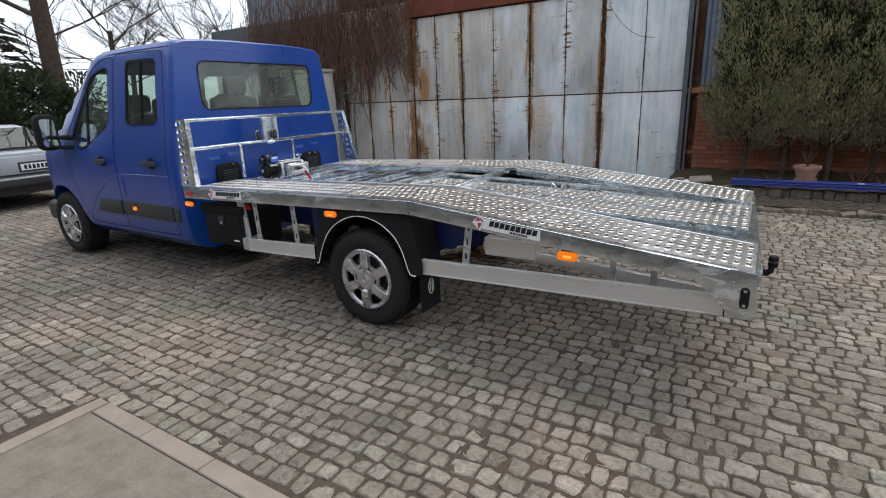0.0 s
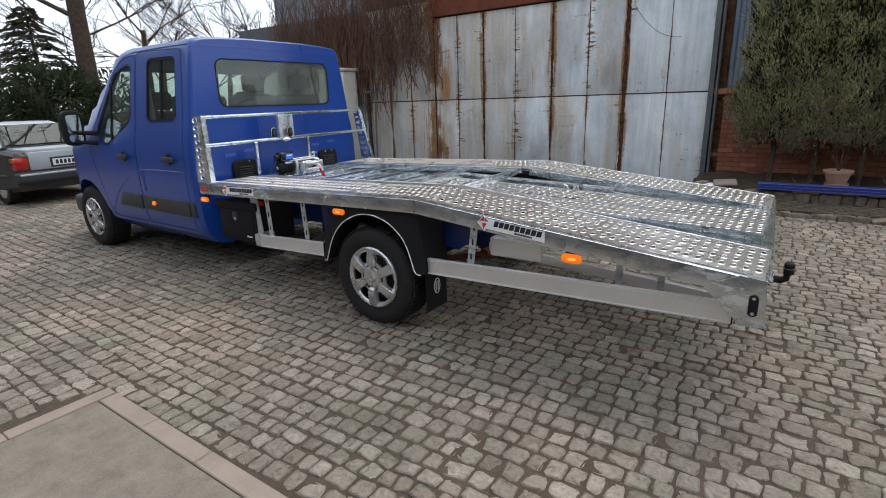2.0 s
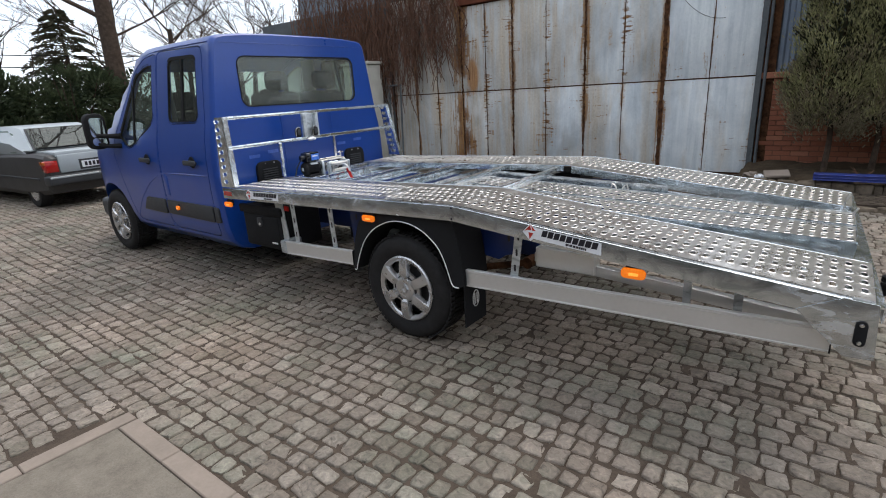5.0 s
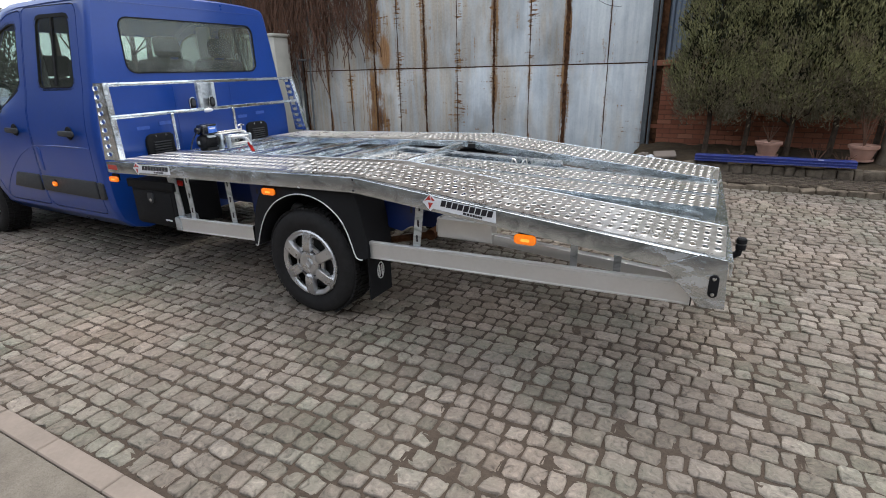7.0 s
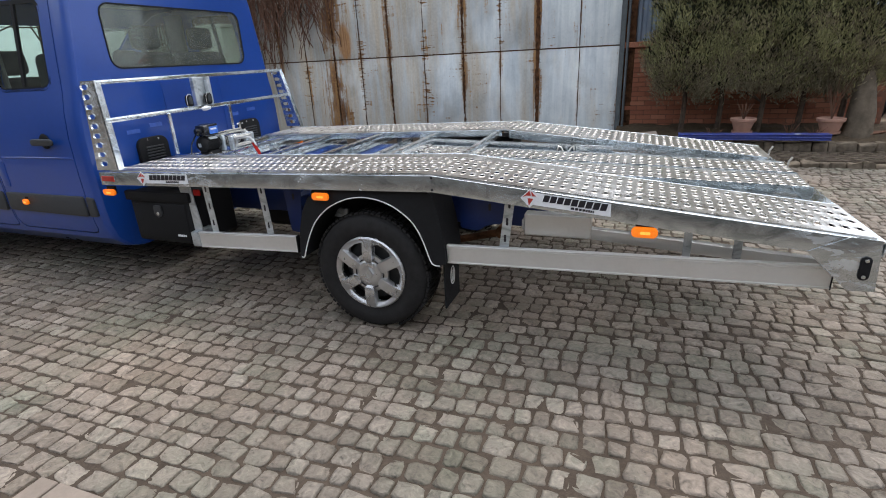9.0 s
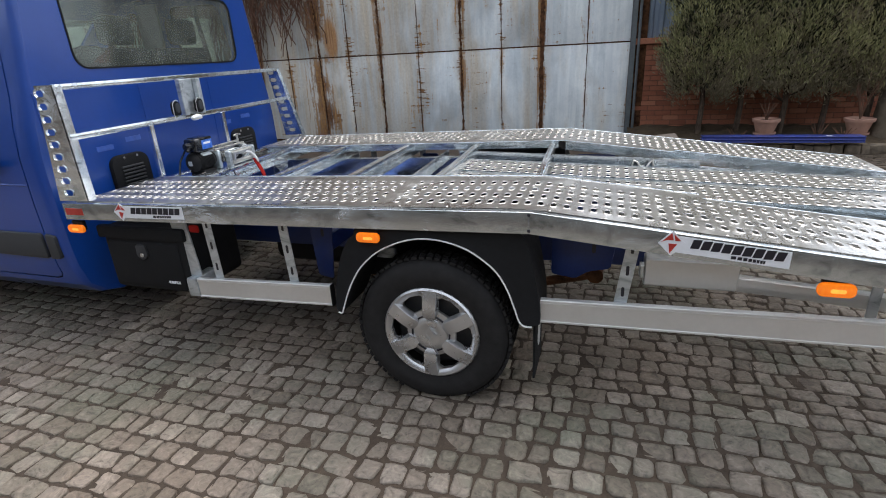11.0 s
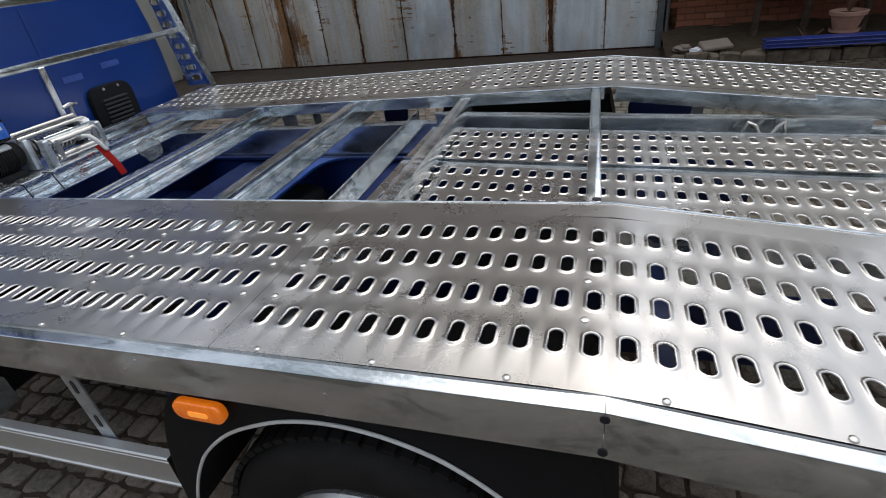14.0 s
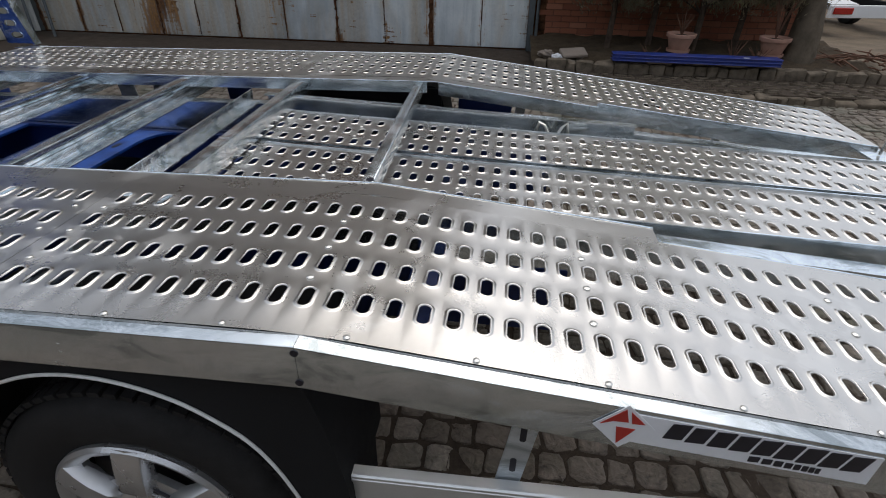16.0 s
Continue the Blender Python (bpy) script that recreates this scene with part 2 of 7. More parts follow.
def m_glass(name, tint, gloss_rough=0.0, dirt=0.06):
    """Thin window glass: tinted see-through, with a mirror sheen that grows towards grazing."""
    n = Nodes(name)
    clear, shine, both = n.add("ShaderNodeBsdfTransparent"), n.add("ShaderNodeBsdfGlossy"), n.add("ShaderNodeMixShader")
    clear.inputs[0].default_value, shine.inputs[0].default_value = (*tint, 1), (0.72, 0.78, 0.77, 1)
    shine.inputs["Roughness"].default_value = gloss_rough
    edge = n.tree.nodes.new("ShaderNodeLayerWeight")
    edge.inputs[0].default_value = 0.5
    sheen = n.math("ADD", n.math("MULTIPLY", n.math("POWER", edge.outputs["Facing"], 4.0), 0.9), 0.035)
    dust, dusty = n.add("ShaderNodeBsdfDiffuse"), n.add("ShaderNodeMixShader")
    dust.inputs[0].default_value = (0.45, 0.46, 0.43, 1)
    n.put(dusty.inputs[0], n.ramp(n.noise(7.0, 5.0, 0.6), (0.3, dirt * 0.4), (0.75, dirt * 1.5)))
    n.put(dusty.inputs[1], clear.outputs[0]), n.put(dusty.inputs[2], dust.outputs[0])
    n.put(both.inputs[0], sheen), n.put(both.inputs[1], dusty.outputs[0]), n.put(both.inputs[2], shine.outputs[0])
    n.put(n.out.inputs[0], both.outputs[0])
    return n.mat


def m_lamp(name, colour, glow):
    n = Nodes(name)
    ridge = n.noise(120, 2.0, 0.5, n.space((1, 1, 0.2)))
    n.set(Base_Color=n.ramp(ridge, (0.3, tuple(c * 0.7 for c in colour)), (0.7, colour)), Roughness=0.18, Coat_Weight=0.6, Emission_Color=colour, Emission_Strength=glow)
    return n.mat


STONE, STONE_BED = m_stone("granite_sett", True), m_stone("granite_setts_rest", False)
DIRT = m_soil("joint_dirt", (0.036, 0.027, 0.020), (0.098, 0.074, 0.056))
EARTH = m_soil("dry_earth", (0.070, 0.052, 0.036), (0.200, 0.155, 0.110), 2.5)
LITTER = m_soil("leaf_litter", (0.022, 0.016, 0.010), (0.085, 0.060, 0.036), 9.0)
SLAB = m_soil("concrete_slab", (0.120, 0.102, 0.080), (0.240, 0.212, 0.174), 9.0)
KERB_PINK = plain("pale_kerb_stone", (0.228, 0.188, 0.156), 0.88, vary=0.15, scale=5.0, relief=0.4)
KERB_GREY = plain("weathered_kerb", (0.142, 0.114, 0.085), 0.9, vary=0.6, scale=11.0, relief=0.6)
ZINC = m_zinc("galvanised_steel")
ZINC_DULL = m_zinc("dull_galvanised_steel", 0.56, 0.34, 30.0, 0.7)
# Edge copy of the zinc, toned down for the dark ground it mirrors.
ZINC_RAIL = m_zinc("darkened_galvanised_steel", 0.56, 0.20, 38.0, 0.95, 0.48)
# Cross-member copy of the zinc, toned up for the sky it mirrors.
ZINC_BRIGHT = m_zinc("brightened_galvanised_steel", 0.92, 0.19, 38.0, 0.95, 0.42)
PLATE = m_plate("deck_sheet")
ALU = plain("anodised_aluminium", (0.70, 0.70, 0.69), 0.38, 0.70, vary=0.06, scale=4.0, relief=0.03)
BOLT = plain("zinc_plated_bolt", (0.62, 0.61, 0.58), 0.3, 0.9, vary=0.1)
BLUE = plain("blue_van_paint", (0.0034, 0.045, 0.258), 0.34, vary=0.10, scale=2.0, coat=0.55, relief=0.02)
# Paler copy of the cab blue, painting the sheen on pressed dents.
BLUE_PALE = plain("pale_blue_dent_sheen", (0.045, 0.105, 0.400), 0.45, vary=0.25, scale=30.0, relief=0.1)
# Cab blue taken darker: the shade under the deck is in the colour.
BLUE_SHADED = plain("blue_frame_paint", (0.0035, 0.019, 0.108), 0.45, vary=0.25, scale=6.0, relief=0.1)
BLUE_WORN = plain("worn_blue_frame_paint", (0.012, 0.058, 0.260), 0.40, vary=0.55, scale=16.0, relief=0.2)
BLACK = plain("black_plastic", (0.013, 0.013, 0.014), 0.7, vary=0.25, scale=30.0, relief=0.25)
TRIM = plain("grey_black_trim", (0.030, 0.032, 0.036), 0.55, vary=0.2, scale=30.0, relief=0.2)
STEEL_GREY = plain("dull_grey_steel", (0.205, 0.215, 0.215), 0.48, 0.6, vary=0.3, scale=12.0, relief=0.1)
STEEL_DARK = plain("dark_wheel_steel", (0.055, 0.055, 0.057), 0.5, 0.4, vary=0.3, scale=20.0, relief=0.1)
GLOSS_BLACK = plain("gloss_black_enamel", (0.005, 0.006, 0.009), 0.22, vary=0.2, coat=0.5, relief=0.05)
PALE_BARK = plain("pale_flaking_bark", (0.115, 0.092, 0.068), 0.95, vary=0.45, scale=9.0, relief=1.0)
RUBBER = plain("tyre_rubber", (0.022, 0.021, 0.021), 0.72, vary=0.35, scale=25.0, relief=0.3)
HUB = plain("silver_hubcap", (0.52, 0.52, 0.525), 0.28, 0.80, vary=0.05, scale=6.0, coat=0.3, relief=0.0)
WHITE = plain("white_paint", (0.78, 0.79, 0.80), 0.4, vary=0.06, scale=3.0, coat=0.3, relief=0.03)
STICKER = plain("white_vinyl", (0.76, 0.77, 0.80), 0.35, vary=0.04, relief=0.02)
INK = plain("dark_ink", (0.010, 0.010, 0.018), 0.4, vary=0.1, relief=0.0)
RED = plain("red_vinyl", (0.42, 0.030, 0.022), 0.4, vary=0.1, relief=0.0)
RED_STRAP = plain("red_webbing", (0.38, 0.016, 0.012), 0.75, vary=0.15, scale=60.0, relief=0.4)
PIPING = plain("white_piping", (0.72, 0.72, 0.70), 0.5, vary=0.08)
SEAT = plain("dark_seat_cloth", (0.030, 0.031, 0.034), 0.9, vary=0.3, scale=50.0, relief=0.4)
AMBER = m_lamp("amber_lens", (1.0, 0.22, 0.01), 0.40)
AMBER_HOT = m_lamp("amber_led", (1.0, 0.33, 0.04), 1.0)
RED_LENS = m_lamp("red_lens", (0.45, 0.014, 0.010), 0.0)
GLASS = m_glass("tinted_glass", (0.80, 0.86, 0.81), dirt=0.120)
GLASS_CLEAR = m_glass("window_glass", (0.80, 0.86, 0.83), dirt=0.030)
FILM = m_glass("clear_film", (0.86, 0.88, 0.89), 0.12, 0.22)
MIRROR = plain("mirror_glass", (0.75, 0.78, 0.80), 0.03, 1.0, vary=0.02, relief=0.0)
GATE = m_gate("rusty_painted_sheet", ((-8.3, 0.15, 0.6), (-7.62, 0.10, 0.6), (-6.32, 0.45, 0.92), (-5.085, 0.11, 0.75), (-3.58, 0.12, 0.80), (-2.205, 0.12, 0.95)), (-7.62, -7.0, -5.72, -4.36, -2.88, -1.49, -0.84), (-5.69, -4.30, -2.83))
RUST = plain("dark_rust", (0.078, 0.036, 0.018), 0.92, vary=0.92, scale=13.0, relief=1.0)
OXIDE = plain("red_oxide_paint", (0.150, 0.050, 0.028), 0.75, vary=0.3, scale=5.0, relief=0.2)
WALL_GREY = plain("grey_weathered_sheet", (0.115, 0.125, 0.130), 0.7, vary=0.3, scale=2.0, relief=0.3)
WALL_BROWN = plain("brown_grey_weathered_sheet", (0.105, 0.088, 0.072), 0.75, vary=0.35, scale=2.0, relief=0.3)
CORRUGATED = plain("blue_grey_corrugated_sheet", (0.200, 0.245, 0.310), 0.45, 0.2, vary=0.12, scale=4.0, relief=0.1)
BRICK = m_brick("red_brick")
MORTAR = plain("old_mortar", (0.170, 0.085, 0.058), 0.95, vary=0.25, scale=20.0, relief=0.6)
LABEL_BLUE = plain("bright_blue_label", (0.040, 0.160, 0.620), 0.3, vary=0.2, scale=25.0, coat=0.4)
BEAM_BLUE = plain("gloss_blue_beam_paint", (0.020, 0.042, 0.240), 0.35, vary=0.15, scale=8.0, coat=0.2)
CLAY = plain("terracotta", (0.430, 0.250, 0.190), 0.85, vary=0.18, scale=10.0, relief=0.2)
BARK = plain("tree_bark", (0.070, 0.050, 0.037), 0.95, vary=0.5, scale=12.0, relief=1.0)
TWIG = plain("bare_twigs", (0.038, 0.028, 0.024), 0.95, vary=0.4, scale=9.0)
VINE = plain("dry_creeper", (0.150, 0.082, 0.056), 0.95, vary=0.5, scale=6.0)
THUJA = m_leaf("thuja_sprays", (0.060, 0.070, 0.026), (0.560, 0.535, 0.275), 0.35)
THUJA_DRY = m_leaf("dry_thuja_sprays", (0.075, 0.064, 0.040), (0.430, 0.370, 0.245), 0.35)
# Core sprays: the crown's inner shade put into a darker leaf colour.
THUJA_CORE = m_leaf("shade_dark_thuja_sprays", (0.012, 0.016, 0.008), (0.050, 0.052, 0.028), 0.4)
EVERGREEN = m_leaf("dark_evergreen_leaves", (0.014, 0.026, 0.012), (0.085, 0.105, 0.048))
SPRUCE = m_leaf("spruce_needles", (0.030, 0.038, 0.020), (0.130, 0.115, 0.070))
ROOF_RED = plain("faded_red_roof", (0.420, 0.180, 0.150), 0.8, vary=0.12, scale=1.0)
CREAM = plain("cream_enamel", (0.52, 0.50, 0.43), 0.45, vary=0.12, scale=4.0)
CAR_GREY = plain("dull_grey_car_paint", (0.036, 0.034, 0.033), 0.55, vary=0.25, scale=3.0, coat=0.0)
CAR_SILVER = plain("pale_silver_car_paint", (0.34, 0.375, 0.395), 0.4, vary=0.08, scale=3.0, coat=0.3)
HEADLINER = plain("pale_headliner", (0.50, 0.50, 0.47), 0.95, vary=0.06, scale=20.0, relief=0.2)
SHED_GREY = plain("blue_grey_shed_wall", (0.185, 0.215, 0.245), 0.7, vary=0.2, scale=1.2, relief=0.2)
PLASTER = plain("pale_plaster", (0.62, 0.63, 0.60), 0.9, vary=0.10, scale=1.5, relief=0.3)
RENDER = plain("grey_brown_render", (0.120, 0.112, 0.098), 0.9, vary=0.15, scale=1.5, relief=0.3)


# ---------------------------------------------------------------- mesh tools
PLACE = {}                                   # the pose of each thing, for its parts


def thing(name, label, category, at=Matrix.Identity(4), group="", kind=""):
    ob = tagged(new(name), label, category, group, kind)
    ob.empty_display_size = 0.1
    ob.matrix_world = at
    PLACE[ob.name] = at
    return ob


def dressed(bm, name, mat, smooth=35):
    bmesh.ops.recalc_face_normals(bm, faces=bm.faces)
    me = bpy.data.meshes.new(name)
    bm.to_mesh(me)
    bm.free()
    me.materials.append(mat)
    if smooth:
        me.shade_smooth()
        me.set_sharp_from_angle(angle=radians(smooth))
    return me


def part(name, bm, mat, parent, label="", smooth=35, local=False):
    """One mesh under a thing or a part; bm is in world metres, or in the thing's own when local."""
    if not local:
        bm.transform(PLACE[parent.name].inverted())
    ob = tagged(new(name, dressed(bm, name, mat, smooth)), label)
    ob.parent = parent
    PLACE[ob.name] = PLACE[parent.name]
    return ob


def solid(name, bm, mat, label, category="", group="", kind="", smooth=35):
    """A top-level thing, or a piece of the setting, of one mesh. Its origin stays at the world's."""
    ob = tagged(new(name, dressed(bm, name, mat, smooth)), label, category, group, kind)
    PLACE[ob.name] = Matrix.Identity(4)
    return ob


def BM():
    return bmesh.new()


def box(bm, x0, x1, y0, y1, z0, z1, bevel=0.0, seg=1, turn=None):
    m = Matrix.LocRotScale(((x0 + x1) / 2, (y0 + y1) / 2, (z0 + z1) / 2), turn, (abs(x1 - x0), abs(y1 - y0), abs(z1 - z0)))
    vs = bmesh.ops.create_cube(bm, size=1, matrix=m)["verts"]
    if bevel:
        es = list({e for v in vs for e in v.link_edges})
        bmesh.ops.bevel(bm, geom=es, offset=bevel, segments=seg, profile=0.5, affect="EDGES")
    return bm


def prism(bm, pts, axis, a, b, bevel=0.0):
    """A flat outline pushed from a to b along an axis; pts give the two other coordinates in x, y, z order."""
    def at(p, v):
        c = list(p)
        c.insert("xyz".index(axis), v)
        return bm.verts.new(c)
    lo, hi = [at(p, a) for p in pts], [at(p, b) for p in pts]
    n = len(pts)
    fs = [bm.faces.new(lo), bm.faces.new(hi)]
    fs += [bm.faces.new((lo[i], lo[(i + 1) % n], hi[(i + 1) % n], hi[i])) for i in range(n)]
    if bevel:
        bmesh.ops.recalc_face_normals(bm, faces=fs)
        bmesh.ops.bevel(bm, geom=list({e for f in fs[:2] for e in f.edges}), offset=bevel, segments=2, profile=0.5, affect="EDGES")
    return bm


def ring(bm, c, u, v, ru, rv, n):
    return [bm.verts.new(c + u * (ru * math.cos(2 * math.pi * k / n)) + v * (rv * math.sin(2 * math.pi * k / n))) for k in range(n)]


def skin(bm, rings, closed=True, caps=True):
    for a, b in zip(rings, rings[1:]):
        n = len(a)
        for k in range(n if closed else n - 1):
            bm.faces.new((a[k], a[(k + 1) % n], b[(k + 1) % n], b[k]))
    if caps:
        bm.faces.new(rings[0]), bm.faces.new(rings[-1])
    return bm


def tube(bm, pts, r, n=8, caps=True):
    """A round bar along points; r is one radius or one for each point."""
    pts = [Vector(p) for p in pts]
    rs = r if isinstance(r, (list, tuple)) else [r] * len(pts)
    rings, up = [], Vector((0.13, 0.31, 0.94))
    for i, p in enumerate(pts):
        d = (pts[min(i + 1, len(pts) - 1)] - pts[max(i - 1, 0)]).normalized()
        u = d.cross(up)
        u = u.normalized() if u.length > 0.05 else d.cross(Vector((1, 0, 0))).normalized()
        v = d.cross(u)
        up = -v if abs(d.dot(v)) < 0.9 else up
        up = u.cross(d)
        rings.append(ring(bm, p, u, v, rs[i], rs[i], n))
    return skin(bm, rings, True, caps)


def lathe(bm, profile, centre, axis="y", n=32, caps=True):
    """Rings of (radius, along) round an axis through centre."""
    c = Vector(centre)
    d = {"x": Vector((1, 0, 0)), "y": Vector((0, 1, 0)), "z": Vector((0, 0, 1))}[axis]
    u = Vector((0, 0, 1)) if axis != "z" else Vector((1, 0, 0))
    v = d.cross(u)
    return skin(bm, [ring(bm, c + d * h, u, v, max(r, 1e-4), max(r, 1e-4), n) for r, h in profile], True, caps)


def rounded(x0, x1, z0, z1, r, k=4):
    """The outline of a rectangle with round corners."""
    out = []
    for cx, cz, a in ((x1 - r, z1 - r, 0), (x0 + r, z1 - r, 90), (x0 + r, z0 + r, 180), (x1 - r, z0 + r, 270)):
        out += [(cx + r * math.cos(radians(a + 90 * j / k)), cz + r * math.sin(radians(a + 90 * j / k))) for j in range(k + 1)]
    return out


def softened(pts, r, k=3):
    """An outline with its corners cut round."""
    out, n = [], len(pts)
    for i in range(n):
        p, a, b = Vector(pts[i]), Vector(pts[i - 1]), Vector(pts[(i + 1) % n])
        da, db = (a - p), (b - p)
        s, e = p + da.normalized() * min(r, da.length * 0.45), p + db.normalized() * min(r, db.length * 0.45)
        for j in range(k + 1):
            t = j / k
            out.append(tuple((1 - t) ** 2 * s + 2 * t * (1 - t) * p + t * t * e))
    return out


def grown(pts, d):
    """The outline pushed outwards by d."""
    area = sum(a[0] * b[1] - b[0] * a[1] for a, b in zip(pts, pts[1:] + pts[:1]))
    sign, out, n = (1 if area > 0 else -1), [], len(pts)
    for i in range(n):
        e1, e2 = Vector(pts[i]) - Vector(pts[i - 1]), Vector(pts[(i + 1) % n]) - Vector(pts[i])
        n1, n2 = Vector((e1.y, -e1.x)).normalized() * sign, Vector((e2.y, -e2.x)).normalized() * sign
        m = (n1 + n2)
        m = m / max(0.3, m.length_squared / 2)
        out.append((pts[i][0] + m.x * d, pts[i][1] + m.y * d))
    return out


def framed(bm, inner, outer, axis, a, b):
    """A flat ring between two outlines of equal count, pushed from a to b."""
    def at(p, v):
        c = list(p)
        c.insert("xyz".index(axis), v)
        return bm.verts.new(c)
    loops = [[at(p, v) for p in pts] for pts, v in ((inner, a), (outer, a), (outer, b), (inner, b))]
    n = len(inner)
    for s in range(4):
        for k in range(n):
            bm.faces.new((loops[s][k], loops[s][(k + 1) % n], loops[(s + 1) % 4][(k + 1) % n], loops[(s + 1) % 4][k]))
    return bm


def flowing(pts, n=4):
    """More points along a smooth line through the given ones."""
    out = []
    for i in range(len(pts) - 1):
        p = [Vector(pts[max(0, min(len(pts) - 1, j))]) for j in (i - 1, i, i + 1, i + 2)]
        for k in range(n):
            f = k / n
            out.append(tuple(0.5 * (2 * p[1] + (p[2] - p[0]) * f + (2 * p[0] - 5 * p[1] + 4 * p[2] - p[3]) * f * f + (3 * p[1] - p[0] - 3 * p[2] + p[3]) * f ** 3)))
    return out + [tuple(pts[-1])]


def carved(bm, cuts, keep="DIFFERENCE"):
    """bm with the solids in cuts taken away (or kept alone), as a new bmesh."""
    bmesh.ops.recalc_face_normals(bm, faces=bm.faces)
    me = bpy.data.meshes.new("blank")
    bm.to_mesh(me)
    bm.free()
    ob, made = new("blank", me), []
    for cut in cuts:
        bmesh.ops.recalc_face_normals(cut, faces=cut.faces)
        cm = bpy.data.meshes.new("cutter")
        cut.to_mesh(cm)
        cut.free()
        made.append(new("cutter", cm))
        mod = ob.modifiers.new("cut", "BOOLEAN")
        mod.operation, mod.object, mod.solver = keep, made[-1], "EXACT"
    deps = bpy.context.evaluated_depsgraph_get()
    out = bmesh.new()
    out.from_mesh(ob.evaluated_get(deps).to_mesh())
    for o in (ob, *made):
        data = o.data
        bpy.data.objects.remove(o)
        bpy.data.meshes.remove(data)
    return out


# ---------------------------------------------------------------- ground
GX0, GX1, GY0, GY1 = -15.0, 7.0, -1.5, 7.84           # the cobbled yard
SLAB_X, SLAB_Y = -2.53, 1.41                           # corner of the concrete slab with its edging


def lie(x, y):
    """The height of the ground sheet."""
    far = max(0.0, min(1.0, (y - 9.6) / 3.0)) if x > 2.2 else 0.0
    return -0.0080 - 0.26 * far


bm = BM()
xs = [-900, -200, -60, -30, -22] + [-16 + 1.0 * i for i in range(33)] + [22, 30, 60, 200, 900]
ys = [-900, -200, -60, -30, -14] + [-6 + 1.0 * i for i in range(33)] + [32, 40, 70, 200, 900]
grid = [[bm.verts.new((x, y, lie(x, y) - (0.03 if abs(x) > 16 or abs(y) > 26 else 0))) for y in ys] for x in xs]
for i in range(len(xs) - 1):
    for j in range(len(ys) - 1):
        bm.faces.new((grid[i][j], grid[i + 1][j], grid[i + 1][j + 1], grid[i][j + 1]))
ground = solid("ground", bm, DIRT, "dark packed earth under and between the paving", "ground", kind="structure", smooth=0)

bm = BM()                                             # open earth of the neighbouring yard
pts = [(2.6, 8.9), (3.4, 8.0), (30, 7.0), (40, 40), (2, 40), (1.0, 11.2)]
vs = [bm.verts.new((x, y, 0.0)) for x, y in pts]
bm.faces.new(vs)
bmesh.ops.triangulate(bm, faces=bm.faces)
bmesh.ops.subdivide_edges(bm, edges=bm.edges, cuts=7, use_grid_fill=True)
for v in bm.verts:
    v.co.z = lie(v.co.x, v.co.y) + 0.012 + 0.03 * noise.noise(v.co * 0.9)
solid("earth_yard", bm, EARTH, "dry trampled earth of the yard beyond the kerb", "ground", kind="structure")


def sett_mesh(seed):
    """One worn granite sett of unit plan, 0.1 high, its top at z = 0."""
    rnd = random.Random(seed)
    bm = BM()
    base = []
    for sx, sy in ((1, 1), (-1, 1), (-1, -1), (1, -1)):
        px, py, cut = 0.5 * rnd.uniform(0.84, 1.0), 0.5 * rnd.uniform(0.84, 1.0), rnd.uniform(0.04, 0.15)
        corner = [(px, py - 0.23), (px - 0.01, py - cut), (px - cut, py - 0.01), (px - 0.23, py)]
        corner = corner if sx * sy > 0 else corner[::-1]
        base += [(sx * (cx + rnd.uniform(-0.035, 0.02)), sy * (cy + rnd.uniform(-0.035, 0.02))) for cx, cy in corner]
    tilt = (rnd.uniform(-0.009, 0.009), rnd.uniform(-0.009, 0.009))
    rings = []
    for f, z in ((1.0, -0.045), (0.99, -0.0075), (0.95, -0.0026), (0.76, 0.0)):
        rings.append([bm.verts.new((x * f, y * f, z + tilt[0] * x + tilt[1] * y + rnd.uniform(-0.0028, 0.0028))) for x, y in base])
    skin(bm, rings, True, False)
    bm.faces.new(rings[-1])
    return bm


SETT_SHAPES = 24
sett_data = [dressed(sett_mesh(100 + k), "sett", STONE, 50) for k in range(SETT_SHAPES)]
rnd = random.Random(7)
setts = []                                            # x, y, z, length, depth, turn
row, y = 0, GY0
while y < GY1:
    deep = rnd.uniform(0.084, 0.112)
    x = GX0 + rnd.uniform(0, 0.1)
    while x < GX1:
        long = rnd.uniform(0.078, 0.112) if rnd.random() < 0.75 else rnd.uniform(0.112, 0.150)
        cx, cy = x + long / 2, y + deep / 2
        sway = 0.035 * math.sin(cx * 0.55 + 0.7) + 0.02 * math.sin(cx * 1.3 + cy * 0.6)
        if not (cx < SLAB_X + 30 and cx > SLAB_X - 0.1 + long / 2 - 0.05 and cy < SLAB_Y + 0.02 and cx > SLAB_X - long / 2):
            setts.append((cx, cy + sway, rnd.uniform(-0.005, 0.003), long + rnd.uniform(-0.005, 0.003), deep + rnd.uniform(-0.005, 0.003), rnd.uniform(-7, 7)))
        x += long
    y += deep
near = sorted(range(len(setts)), key=lambda i: (setts[i][0] + 0.75) ** 2 / 2.2 + (setts[i][1] - 2.25) ** 2)[:300]
NEAR_SETTS = set(near)

shape = [np.array([v.co[:] for v in me.vertices]) for me in sett_data]
faces = [[tuple(p.vertices) for p in me.polygons] for me in sett_data]
all_v, all_f, base = [], [], 0
